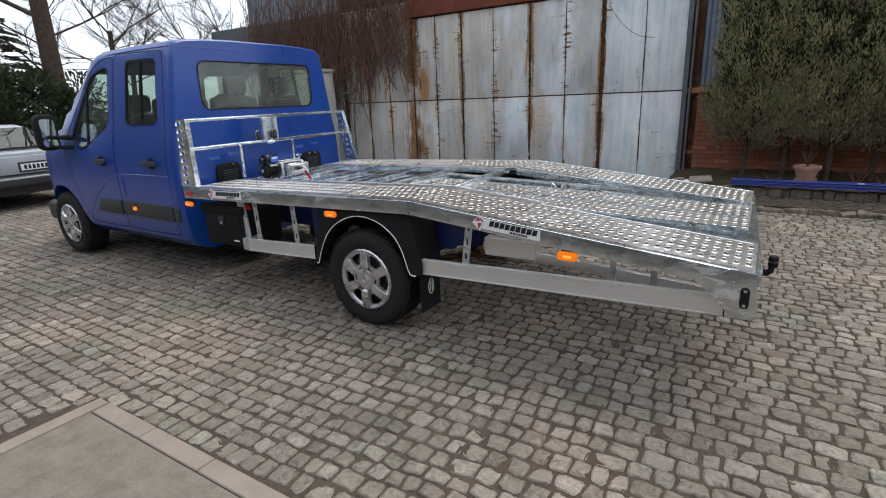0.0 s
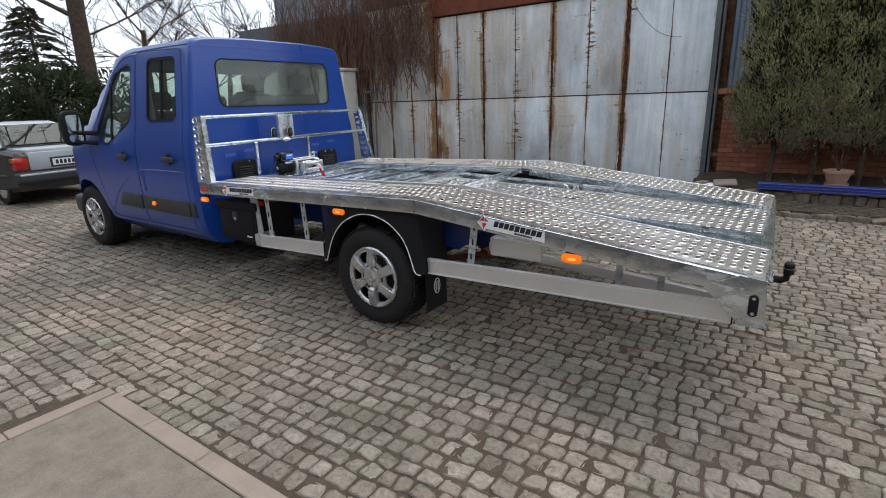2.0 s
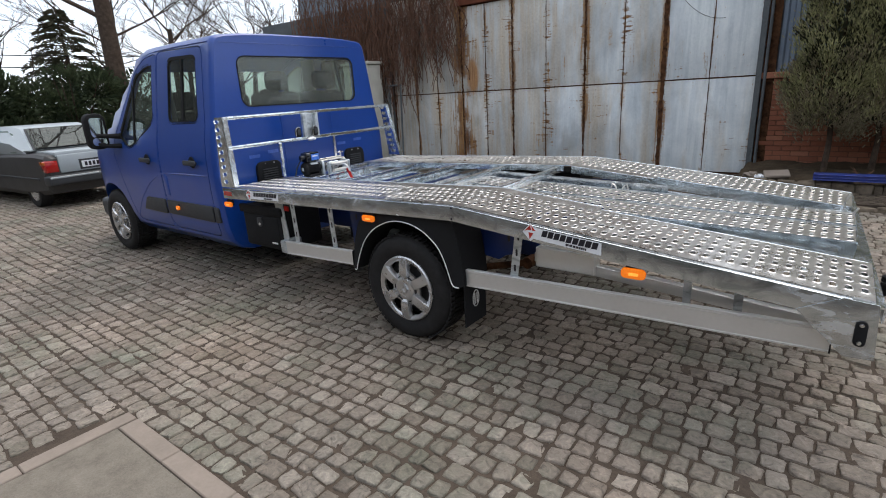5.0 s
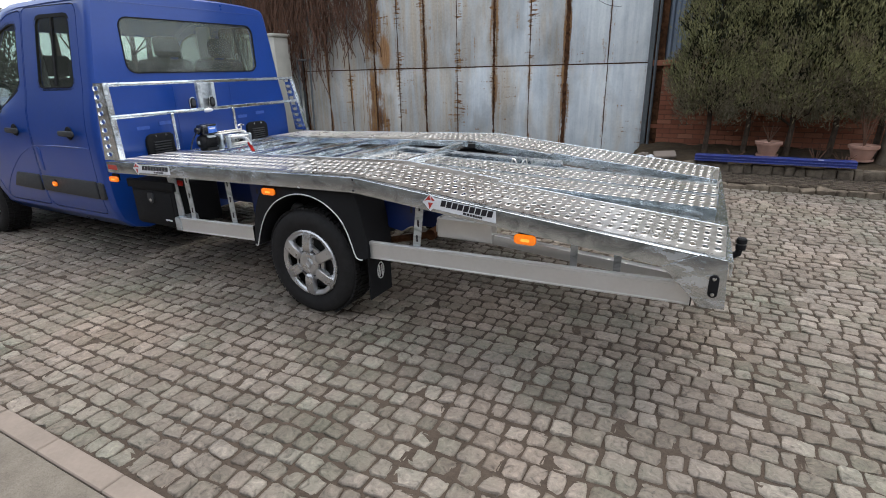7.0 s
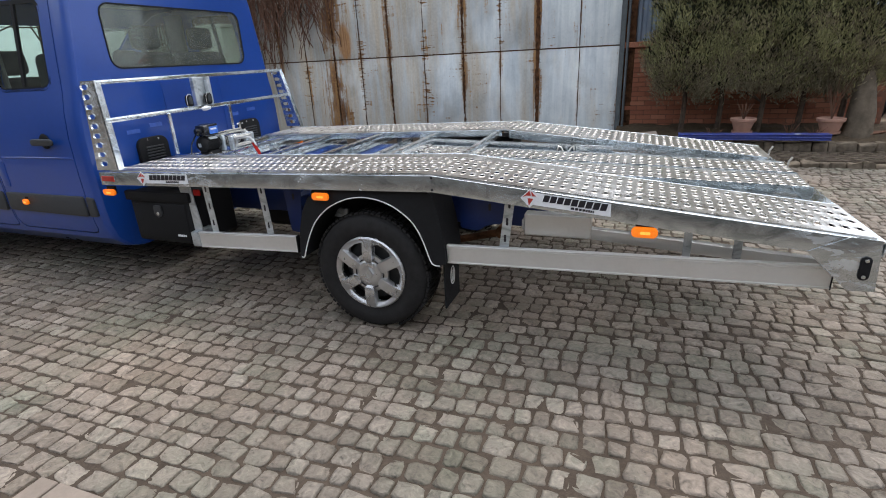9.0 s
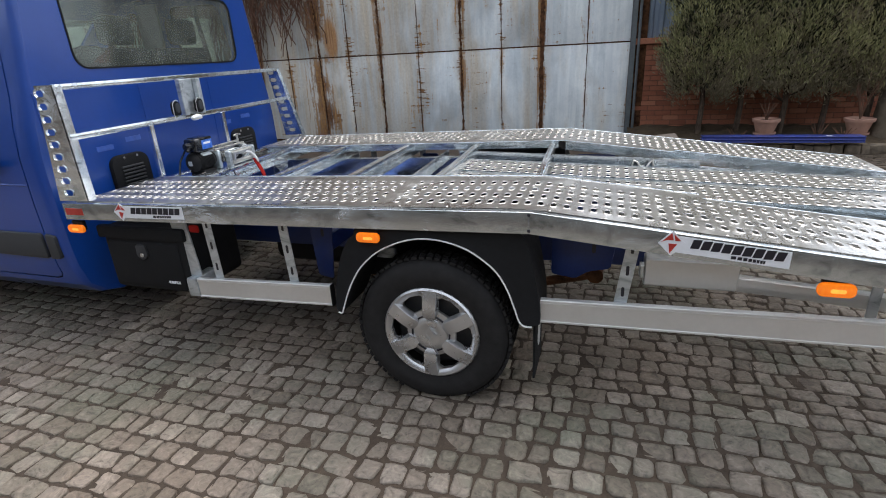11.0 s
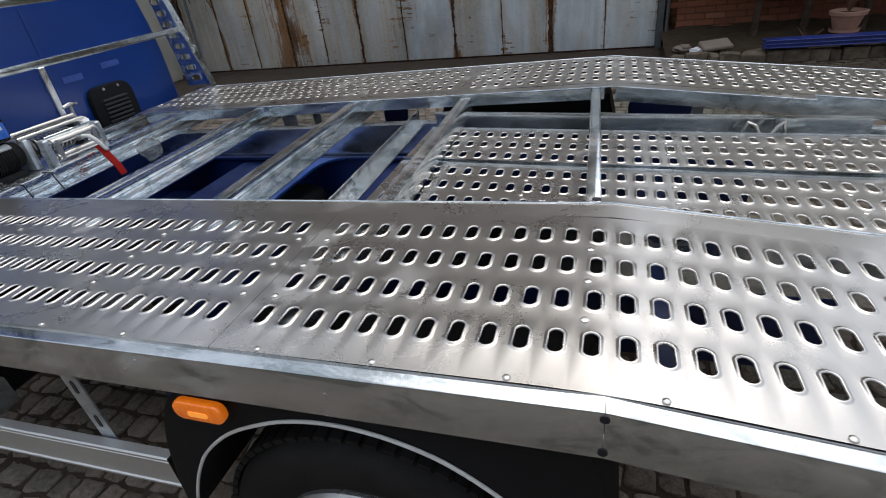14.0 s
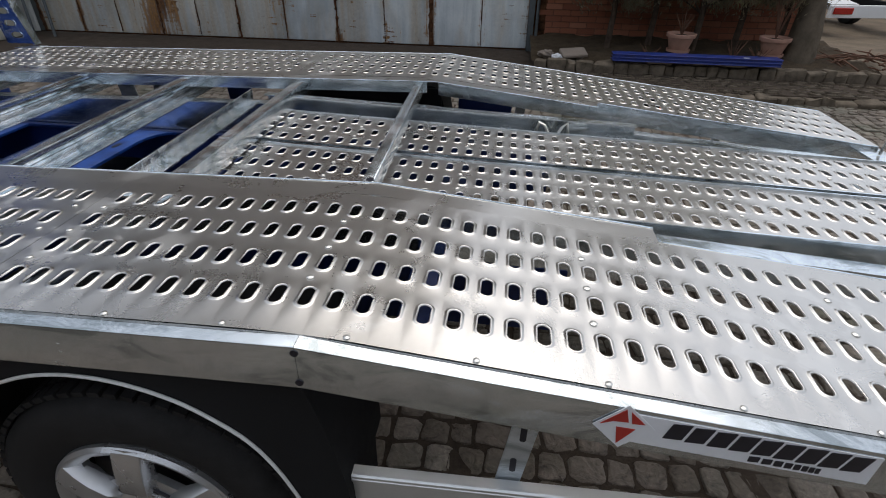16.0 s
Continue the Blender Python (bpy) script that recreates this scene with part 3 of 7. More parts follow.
for i, (cx, cy, cz, lx, ly, turn) in enumerate(setts):
    if i in NEAR_SETTS:
        continue
    k = i % SETT_SHAPES
    c, s = math.cos(radians(turn)), math.sin(radians(turn))
    p = shape[k] * (lx, ly, 1)
    all_v.append(np.stack([cx + c * p[:, 0] - s * p[:, 1], cy + s * p[:, 0] + c * p[:, 1], cz + p[:, 2]], 1))
    all_f += [tuple(base + v for v in f) for f in faces[k]]
    base += len(p)
me = bpy.data.meshes.new("setts_rest")
me.from_pydata(np.concatenate(all_v).tolist(), [], all_f)
me.materials.append(STONE_BED)
me.shade_smooth()
me.set_sharp_from_angle(angle=radians(50))
pavement = tagged(new("pavement"), "yard paved with worn grey granite setts in rows", "pavement", kind="structure")
PLACE[pavement.name] = Matrix.Identity(4)
rest = tagged(new("setts", me), "worn granite setts of the wider yard", kind="stuff")
rest.parent = pavement

# concrete slab with a pale stone edging, flush with the setts
bm = BM()
box(bm, SLAB_X + 0.10, 6.0, -1.5, SLAB_Y - 0.10, -0.08, 0.004, 0.004)
slab = solid("slab", bm, SLAB, "smooth grey concrete slab let into the cobbled yard", "slab", kind="structure")
rnd = random.Random(11)
for run in ("x", "y"):
    a, b = (SLAB_X + 0.105, 6.0) if run == "x" else (-1.5, SLAB_Y)
    while a < b - 0.02 if run == "x" else b > a + 0.02:
        n = rnd.uniform(0.38, 0.55)
        bm = BM()
        if run == "x":
            e = min(a + n, b)
            box(bm, a + 0.002, e - 0.002, SLAB_Y - 0.095, SLAB_Y, -0.08, 0.008, 0.005)
            a = e
        else:
            e = max(b - n, a)
            box(bm, SLAB_X, SLAB_X + 0.095, e + 0.002, b - 0.002, -0.08, 0.008, 0.005)
            b = e
        part("edging_stone", bm, KERB_PINK, slab)


# ---------------------------------------------------------------- kerbs, strip of pavers and planting bed
def kerb_run(name, x0, x1, y, depth, z0, z1, mat, seed, label, wander=0.018, size=(0.09, 0.26)):
    owner = thing(name, label, "kerb", pose((x0 + x1) / 2, y, 0), kind="structure")
    r, x = random.Random(seed), x0
    while x < x1:
        n = r.uniform(*size)
        bm = BM()
        dy, dz = r.uniform(-wander, wander), r.uniform(-0.012, 0.012)
        box(bm, x + 0.001, x + n - 0.001, y + dy, y + depth + dy, z0, z1 + dz, 0.022, 2, Euler((r.uniform(-0.06, 0.06), r.uniform(-0.04, 0.04), r.uniform(-0.05, 0.05))))
        for v in bm.verts:                             # broken arrises
            v.co += Vector((noise.noise(v.co * 14), noise.noise(v.co * 14 + Vector((9, 0, 0))), noise.noise(v.co * 11 + Vector((0, 9, 0))))) * 0.034
        part("kerb_stone", bm, mat, owner)
        x += n
    return owner


kerb_run("kerb_1", -2.2, 4.6, 7.86, 0.12, -0.06, 0.060, KERB_GREY, 3, "low weathered kerb of rough stones along the yard")
kerb_run("kerb_2", -0.75, 3.1, 8.62, 0.13, 0.0, 0.180, KERB_GREY, 4, "mossy raised edge stones of the planting bed", 0.02, (0.09, 0.24))

bm = BM()
box(bm, -2.2, 4.6, 7.975, 8.625, -0.06, 0.062)
strip = solid("paver_strip", bm, DIRT, "narrow strip of small brown pavers between two kerbs", "pavement", kind="structure")
paver = dressed(box(BM(), -0.5, 0.5, -0.5, 0.5, -0.03, 0.0, 0.03), "paver", KERB_GREY, 50)
rnd = random.Random(21)
for j in range(6):
    for i in range(34):
        x, y = -0.9 + i * 0.15 + (0.075 if j % 2 else 0), 8.035 + j * 0.105
        ob = new("paver", paver)
        ob.matrix_world = Matrix.LocRotScale((x, y, 0.070 + rnd.uniform(-0.010, 0.006)), Euler((rnd.uniform(-0.10, 0.10), rnd.uniform(-0.08, 0.08), rnd.uniform(-0.15, 0.15))), (rnd.uniform(0.105, 0.142), rnd.uniform(0.075, 0.098), 1))
        ob.parent = strip

bm = BM()
n = 44
grid = [[bm.verts.new((-0.8 + 3.9 * i / n, 8.74 + 1.5 * j / 16, 0.15 + 0.05 * noise.noise(Vector((i * 0.4, j * 0.4, 1))) + 0.09 * (j / 16))) for j in range(17)] for i in range(n + 1)]
for i in range(n):
    for j in range(16):
        bm.faces.new((grid[i][j], grid[i + 1][j], grid[i + 1][j + 1], grid[i][j + 1]))
solid("planting_bed", bm, LITTER, "planting bed of dark soil and fallen needles", "soil", kind="structure")

# ---------------------------------------------------------------- the gate and the wall round it
GATE_Y = 10.083
wall_gate = thing("gate", "tall sheet-steel gate in flaking blue-grey paint, streaked with rust", "gate", pose(-4.5, GATE_Y, 0), kind="structure")
COLS = [-8.32, -7.62, -7.0, -6.32, -5.72, -5.085, -4.36, -3.58, -2.88, -2.205, -1.49, -0.84]
rnd = random.Random(5)
for i, (a, b) in enumerate(zip(COLS, COLS[1:])):
    for z0, z1 in ((0.03, 1.515), (1.535, 3.2 if i > 2 else 3.55)):
        bm = BM()
        g = 0.004
        prism(bm, [(a + g, z0), (b - g, z0), (b - g, z1), (a + g, z1)], "y", GATE_Y + rnd.uniform(-0.003, 0.004), GATE_Y + 0.03, 0.003)
        part("panel", bm, GATE, wall_gate)
for x, wide in ((-6.32, 0.050), (-5.085, 0.045), (-3.58, 0.055), (-2.205, 0.120), (-8.3, 0.06)):
    bm = BM()
    wide *= 0.50
    zs = [0.02 + 0.04 * k for k in range(80)]
    edge = [(x + wide / 2 + rnd.uniform(-0.012, 0.012), z) for z in zs] + [(x - wide / 2 + rnd.uniform(-0.012, 0.010), z) for z in reversed(zs)]
    prism(bm, edge, "y", GATE_Y - 0.012, GATE_Y + 0.01)
    bar = part("strap", bm, RUST, wall_gate, "rust-eaten vertical steel strap")
    bm = BM()
    for k in range(26):
        c = (x + rnd.uniform(-0.01, 0.01), GATE_Y - 0.012, 0.1 + k * 0.121)
        q = rnd.uniform(0.8, 1.5)
        lathe(bm, [(0.016 * q, 0.0), (0.013 * q, -0.008), (0.006 * q, -0.013)], c, "y", 8)
    part("rivets", bm, RUST, bar)
for x in (-7.62, -7.0, -5.72, -4.36, -2.88, -1.49):
    bm = BM()
    zs = [0.05 + 0.09 * k for k in range(36)]
    tube(bm, [(x + rnd.uniform(-0.004, 0.004), GATE_Y - 0.003, z) for z in zs], [rnd.uniform(0.004, 0.010) for _ in zs], 6)
    part("weld_seam", bm, RUST, wall_gate, "rusty vertical weld seam")
bm = BM()
tube(bm, [(-8.3 + 0.15 * k, GATE_Y - 0.002, 1.525 + rnd.uniform(-0.003, 0.003)) for k in range(50)], [rnd.uniform(0.004, 0.009) for _ in range(50)], 6)
part("weld_seam", bm, RUST, wall_gate, "rusty weld seam right across the gate")
# Added sheet: keeps the bright sky from showing through the panel gaps.
part("backing", box(BM(), -8.42, -0.60, GATE_Y + 0.034, GATE_Y + 0.050, 0.0, 3.24), RUST, wall_gate, "rust-coloured sheet added behind the gate to block sky in the gaps")
bm = BM()
prism(bm, rounded(-0.84, -0.765, 0.0, 3.25, 0.01), "y", GATE_Y - 0.05, GATE_Y + 0.06)
part("gate_post", bm, WALL_GREY, wall_gate, "grey steel gate post")
bm = BM()
tube(bm, [(-0.72, GATE_Y - 0.03, 0.0), (-0.72, GATE_Y - 0.03, 3.3)], 0.022, 10)
part("pipe", bm, WALL_GREY, wall_gate)

bm = BM()
box(bm, -6.42, -0.76, GATE_Y - 0.06, GATE_Y + 0.1, 3.22, 3.95, 0.01)
solid("fascia", bm, OXIDE, "red-oxide painted steel fascia above the gate", "fascia", kind="structure")
bm = BM()
for k in range(38):
    x = -8.36 + k * 0.2
    prism(bm, [(x, 0), (x + 0.02, -0.025), (x + 0.11, -0.025), (x + 0.13, 0), (x + 0.2, 0), (x + 0.2, 0.08), (x, 0.08)], "z", 3.95 if x > -6.5 else 3.6, 8.4)
for v in bm.verts:
    v.co.y += GATE_Y
solid("wall_north_5", bm, WALL_BROWN, "weathered brown-grey ribbed sheet of the shed gable", "wall", kind="structure")
bm = BM()
box(bm, -13.2, -6.42, GATE_Y + 0.02, GATE_Y + 0.16, 3.0, 3.6, 0.01)
box(bm, -13.2, -8.33, GATE_Y + 0.03, GATE_Y + 0.16, 0.0, 3.0, 0.01)
solid("wall_north_1", bm, WALL_GREY, "dark grey sheet wall under hanging creeper", "wall", kind="structure")
bm = BM()
for k in range(26):
    x = -13.6 + k * 0.2
    prism(bm, [(x, 0), (x + 0.02, -0.02), (x + 0.09, -0.02), (x + 0.11, 0), (x + 0.2, 0), (x + 0.2, 0.06), (x, 0.06)], "z", 2.6, 10.0)
for v in bm.verts:
    v.co.y += 11.8
solid("wall_north_2", bm, SHED_GREY, "tall ribbed blue-grey shed wall behind the creeper", "wall", kind="structure")
bm = BM()
prism(bm, [(GATE_Y - 0.2, 8.4), (GATE_Y + 9.0, 9.6), (GATE_Y + 9.0, 9.75), (GATE_Y - 0.2, 8.52)], "x", -8.5, -0.7)
solid("shed_roof", bm, WALL_GREY, "grey sheet roof of the shed behind the gate", "roof", kind="structure")

# Added pale wall: gives the cab's far windows something bright behind them.
bm = BM()
box(bm, -13.2, -8.42, GATE_Y - 0.02, GATE_Y + 0.03, 0.0, 2.42, 0.01)
solid("wall_north_6", bm, PLASTER, "pale wall added behind the cab to brighten the view through its windows", "wall", kind="structure")

# brick wall with corrugated sheet over it
bm = BM()
box(bm, -0.76, 2.95, 10.13, 10.4, 0.0, 1.47)
brick_wall = solid("wall_north_3", bm, MORTAR, "old red brick wall behind the clipped conifers", "wall", kind="structure")
bm = BM()
xs = [-0.70 + 0.0125 * k for k in range(293)]
wave = [(x, 10.20 - 0.018 * (1 if math.sin(2 * math.pi * x / 0.15) > 0.2 else (-1 if math.sin(2 * math.pi * x / 0.15) < -0.2 else 0))) for x in xs]
prism(bm, wave + [(xs[-1], 10.3), (xs[0], 10.3)], "z", 1.56, 3.3)
solid("wall_north_4", bm, CORRUGATED, "blue-grey corrugated sheet above the brick wall", "wall", kind="structure")
bm = BM()
box(bm, -0.78, 2.98, 10.06, 10.42, 1.47, 1.56, 0.008)
solid("wall_coping", bm, BRICK, "brick-red coping course under the corrugated sheet", "coping", kind="structure")
brick = dressed(box(BM(), -0.5, 0.5, -0.5, 0.5, -0.5, 0.5, 0.04), "brick", BRICK, 40)
rnd = random.Random(31)
for j in range(19):
    for i in range(16):
        x = -0.62 + i * 0.235 + (0.117 if j % 2 else 0)
        if x > 2.85:
            continue
        ob = new("brick", brick)
        ob.matrix_world = Matrix.LocRotScale((x, 10.145 + rnd.uniform(-0.004, 0.004), 0.045 + j * 0.0765), None, (0.224, 0.05, 0.065))
        ob.parent = brick_wall

# unseen plain walls added to close the yard and darken reflections behind the camera
bm = BM()
box(bm, -26, 24, -14.3, -14.0, -0.1, 9.0)
solid("wall_south", bm, RENDER, "unseen plain dark wall added to shut out the low southern sky", "wall", kind="structure")
bm = BM()
box(bm, 24.0, 24.3, -13.9, 24.0, -0.3, 3.0)
solid("wall_east", bm, RENDER, "unseen plain low wall added to close the east end of the yard", "wall", kind="structure")
bm = BM()
box(bm, -27.0, -26.7, -14.0, -2.5, -0.1, 10.0)
solid("wall_west", bm, RENDER, "unseen plain dark wall added to keep sky out of the cab windows", "wall", kind="structure")


# ---------------------------------------------------------------- the tow truck
MID = 3.89                                             # the truck's centre line
truck = thing("tow_truck", "blue crew-cab tow truck with a new galvanised perforated car-carrier bed", "truck", pose(-3.0, MID, 0))


def deck(x):
    """The height of the deck's upper face."""
    return 0.944 + 0.0215 * (x + 1.366) if x < -1.366 else 0.944 - 0.1075 * (x + 1.366)


def sheet_height(x):
    """The deck sheet's height: the bend rolled over a hand's width."""
    d, w = x + 1.366, 0.115
    return deck(x) if abs(d) > w else deck(x) - 0.129 * (w - abs(d)) ** 2 / (4 * w)


# cab shell -------------------------------------------------------
WIDTHS = [(0.27, 0.80), (0.30, 0.90), (0.38, 0.985), (0.50, 1.020), (0.62, 1.030), (0.85, 1.034), (1.10, 1.028), (1.26, 1.008), (1.40, 0.975), (1.60, 0.945), (1.80, 0.912), (1.96, 0.884), (2.03, 0.872), (2.07, 0.858), (2.095, 0.834), (2.110, 0.78), (2.126, 0.60), (2.136, 0.32), (2.140, 0.0)]


def half(z):
    for (za, a), (zb, b) in zip(WIDTHS, WIDTHS[1:]):
        if z <= zb:
            return a + (b - a) * (z - za) / (zb - za)
    return 0.0


def top_of(x):
    """The cab's upper outline along its length."""
    line = [(-7.05, 0.80), (-7.0, 0.98), (-6.72, 1.10), (-6.12, 1.27), (-5.22, 2.02), (-5.05, 2.09), (-4.7, 2.125), (-4.2, 2.14), (-3.0, 2.14)]
    for (xa, a), (xb, b) in zip(line, line[1:]):
        if x <= xb:
            return a + (b - a) * (x - xa) / (xb - xa)
    return 2.17


def nose(x):
    return 1.0 if x > -6.2 else max(0.5, 1.0 - 0.42 * ((-6.2 - x) / 0.85) ** 1.9)


CAB_BACK = -3.865


def shell(bm, wall, back, front, floor):
    """The closed cab form, drawn in by wall."""
    stations = [(back, 0.030), (back - 0.010, 0.014), (back - 0.024, 0.004), (back - 0.045, 0.0)]
    stations += [(x, 0.0) for x in (-4.1, -4.4, -4.7, -4.9, -5.05, -5.12, -5.22, -5.4, -5.6, -5.8, -6.0, -6.12, -6.25, -6.4, -6.55, -6.72, -6.85, -6.95, -7.0, -7.03) if x > front]
    stations.append((front, 0.0))
    rings = []
    for x, draw in stations:
        side = []
        for z, w in WIDTHS:
            zz = min(max(z, floor), top_of(x) - wall)
            side.append((max(0.0, half(min(z, 2.17)) * nose(x) - wall - draw), zz - (draw * 0.55 if z > 1.9 else 0)))
        ringv = [bm.verts.new((x, MID - w, z)) for w, z in side[:-1]] + [bm.verts.new((x, MID + w, z)) for w, z in reversed(side[:-1])]
        rings.append(ringv)
    skin(bm, rings, True, True)
    return bm


NEAR_Y, FAR_Y = MID - 1.3, MID + 1.3
rear_door_line = softened([(-4.845, 0.42), (-3.985, 0.42), (-3.985, 1.3), (-4.01, 2.03), (-4.80, 2.045), (-4.845, 1.3)], 0.07)
front_door_line = softened([(-4.865, 0.42), (-5.60, 0.42), (-5.74, 0.78), (-5.88, 1.15), (-5.76, 1.36), (-5.26, 1.92), (-5.05, 2.01), (-4.82, 2.035), (-4.865, 1.3)], 0.06)
rear_pane = softened([(-4.63, 1.42), (-4.095, 1.425), (-4.11, 1.955), (-4.60, 1.965)], 0.07)
front_pane = softened([(-4.935, 1.45), (-5.30, 1.235), (-5.50, 1.185), (-5.70, 1.30), (-5.26, 1.865), (-5.06, 1.935), (-4.915, 1.945)], 0.06)
back_pane = rounded(MID - 0.665, MID + 0.665, 1.525, 1.94, 0.075)


def cut_y(line, a, b):
    return prism(BM(), line, "y", a, b)


def whole_shell():
    outer = shell(BM(), 0.0, CAB_BACK, -7.05, 0.0)
    inner = shell(BM(), 0.032, CAB_BACK - 0.035, -6.0, 0.55)
    cuts = [inner, prism(BM(), back_pane, "x", -4.0, -3.7), cut_y(rear_pane, NEAR_Y, FAR_Y), cut_y(front_pane, NEAR_Y, FAR_Y)]
    screen = prism(BM(), [(-6.04, 1.22), (-5.32, 1.82), (-5.32, 2.3), (-6.04, 2.3)], "y", MID - 0.80, MID + 0.80)
    cuts.append(screen)
    for s in (-1, 1):
        arch = lathe(BM(), [(0.425, 0.0), (0.425, 0.42)], (-6.13, MID + s * 1.06 - (0 if s < 0 else 0.42) + (-0.0 if s < 0 else 0.0), 0.36), "y", 40)
        cuts.append(arch)
    return carved(outer, cuts)


def door_solid(line, d, s):
    a, b = (NEAR_Y, MID - 0.75) if s < 0 else (MID + 0.75, FAR_Y)
    return cut_y(grown(line, d), a, b)


body = carved(whole_shell(), [door_solid(l, 0.005, s) for s in (-1, 1) for l in (rear_door_line, front_door_line)])
cab = part("cab", body, BLUE, truck, "glossy blue steel crew cab", 28)
for s in (-1, 1):
    for name, line in (("rear_door", rear_door_line), ("front_door", front_door_line)):
        door = part(name, carved(whole_shell(), [door_solid(line, -0.003, s)], "INTERSECT"), BLUE, truck, "", 28)
        y = MID + s * 1.03
        hx = -4.20 if name == "rear_door" else -5.07
        bm = BM()                                      # grip bar over a dark bowl
        prism(bm, softened(rounded(hx - 0.115, hx + 0.105, 1.055, 1.10, 0.02), 0.005), "y", y + s * 0.030, y + s * 0.046, 0.006)
        part("door_handle", bm, TRIM, door, "dark grey plastic door handle")
        bm = BM()
        lathe(bm, [(0.052, 0.0), (0.048, s * 0.006), (0.03, s * 0.008)], (hx - 0.02, y + s * 0.0035, 1.08), "y", 20)
        part("handle_bowl", bm, BLACK, door)
        # black protective moulding along the lower door
        x0, x1 = (-4.835, -4.0) if name == "rear_door" else (-5.36, -4.875)
        bm = BM()
        prism(bm, softened([(x0, 0.565), (x1, 0.555), (x1, 0.70), (x0 + (0.0 if name == "rear_door" else 0.10), 0.70)], 0.02), "y", y - s * 0.02, y + s * 0.016, 0.006)
        part("moulding", bm, TRIM, door, "black plastic rubbing strip")
    # corner moulding behind the rear door
    bm = BM()
    prism(bm, softened([(-3.975, 0.555), (-3.905, 0.56), (-3.905, 0.69), (-3.975, 0.70)], 0.012), "y", MID + s * 1.0, MID + s * 1.046, 0.004)
    part("moulding", bm, TRIM, truck, "black plastic rubbing strip")


def pane(name, line, axis, a, b, mat, label, gasket=0.028, tilt=None):
    """A sheet of glass in a black rubber gasket, carried by the truck."""
    bm = prism(BM(), line, axis, a, b)
    if tilt:
        tilt(bm)
    g = part(name, bm, mat, truck, label)
    g.visible_shadow = False
    bm = framed(BM(), grown(line, -gasket * 0.35), grown(line, gasket * 0.65), axis, min(a, b) - 0.006, max(a, b) + 0.006)
    if tilt:
        tilt(bm)
    part("gasket", bm, BLACK, g, "black rubber window gasket")
    return g


def lean(s):
    """Shift side glass so that it follows the cab's inward lean."""
    def go(bm):
        for v in bm.verts:
            v.co.y = MID + s * (half(v.co.z) + (abs(v.co.y - MID) - 1.0))
    return go


for s in (-1, 1):
    a, b = MID + s * 0.988, MID + s * 0.994
    g = pane("rear_door_window", rear_pane, "y", a, b, GLASS_CLEAR, "tinted sliding side window of the rear door", tilt=lean(s))
    bm = prism(BM(), [(-4.375, 1.44), (-4.345, 1.44), (-4.345, 1.95), (-4.375, 1.95)], "y", MID + s * 0.984, MID + s * 1.002)
    lean(s)(bm)
    part("window_bar", bm, BLACK, g, "black sliding-window bar")
    g = pane("front_door_window", front_pane, "y", a, b, GLASS_CLEAR, "side window of the front door", tilt=lean(s))
    bm = prism(BM(), [(-5.36, 1.22), (-5.335, 1.22), (-5.335, 1.80), (-5.36, 1.78)], "y", MID + s * 0.984, MID + s * 1.002)
    lean(s)(bm)
    part("window_bar", bm, BLACK, g, "black quarter-light bar")
    # mirror
    y0 = MID + s * 1.03
    bm = BM()
    tube(bm, [(-5.66, y0 - s * 0.03, 1.30), (-5.74, y0 + s * 0.10, 1.31), (-5.78, y0 + s * 0.16, 1.32)], [0.030, 0.020, 0.020], 10)
    tube(bm, [(-5.66, y0 - s * 0.03, 1.20), (-5.74, y0 + s * 0.10, 1.21), (-5.78, y0 + s * 0.16, 1.24)], [0.028, 0.018, 0.018], 10)
    arm = part("mirror_arm", bm, BLACK, truck)
    ya, yb = sorted((y0 + s * 0.05, y0 + s * 0.22))
    bm = prism(BM(), rounded(ya - 0.01, yb + 0.01, 1.18, 1.54, 0.07), "x", -5.88, -5.765, 0.022)
    mirror = part("mirror", bm, BLACK, truck, "tall black door mirror")
    for z0, z1 in ((1.305, 1.495), (1.22, 1.295)):
        bm = prism(BM(), rounded(ya + 0.02, yb - 0.02, z0, z1, 0.03), "x", -5.766, -5.760)
        part("mirror_glass", bm, MIRROR, mirror)
pane("rear_window", back_pane, "x", CAB_BACK - 0.008, CAB_BACK - 0.002, GLASS, "wide dusty tinted rear window of the cab", 0.009)
bm = BM()
vs = [bm.verts.new(c) for c in ((-6.06, MID - 0.81, 1.302), (-6.06, MID + 0.81, 1.302), (-5.30, MID + 0.81, 1.935), (-5.30, MID - 0.81, 1.935))]
vs += [bm.verts.new((v.co.x + 0.004, v.co.y, v.co.z + 0.005)) for v in vs]
for q in ((0, 1, 2, 3), (4, 5, 6, 7), (0, 1, 5, 4), (1, 2, 6, 5), (2, 3, 7, 6), (3, 0, 4, 7)):
    bm.faces.new([vs[k] for k in q])
ws = part("windscreen", bm, GLASS_CLEAR, truck, "raked front windscreen")
ws.visible_shadow = False

for s in (-1, 1):
    line = flowing([(-5.60, 0.46), (-5.50, 0.575), (-5.36, 0.70), (-5.14, 0.845), (-4.95, 0.925), (-4.80, 0.955), (-4.40, 0.965), (-3.99, 0.965)])
    for a, b in ((0, 17), (18, len(line))):
        bm = tube(BM(), [(px, MID + s * (half(pz) - 0.0025), pz) for px, pz in line[a:b]], 0.006, 8)
        part("body_crease", bm, BLUE, truck, "pressed swage line along the doors")
    flap = prism(BM(), softened([(-4.835, 0.74), (-4.755, 0.74), (-4.750, 0.92), (-4.790, 0.955), (-4.835, 0.945)], 0.02), "y", *sorted((MID + s * 1.030, MID + s * 1.0375)), 0.003)
    part("filler_flap", flap, BLUE, truck, "blue filler flap between the doors")

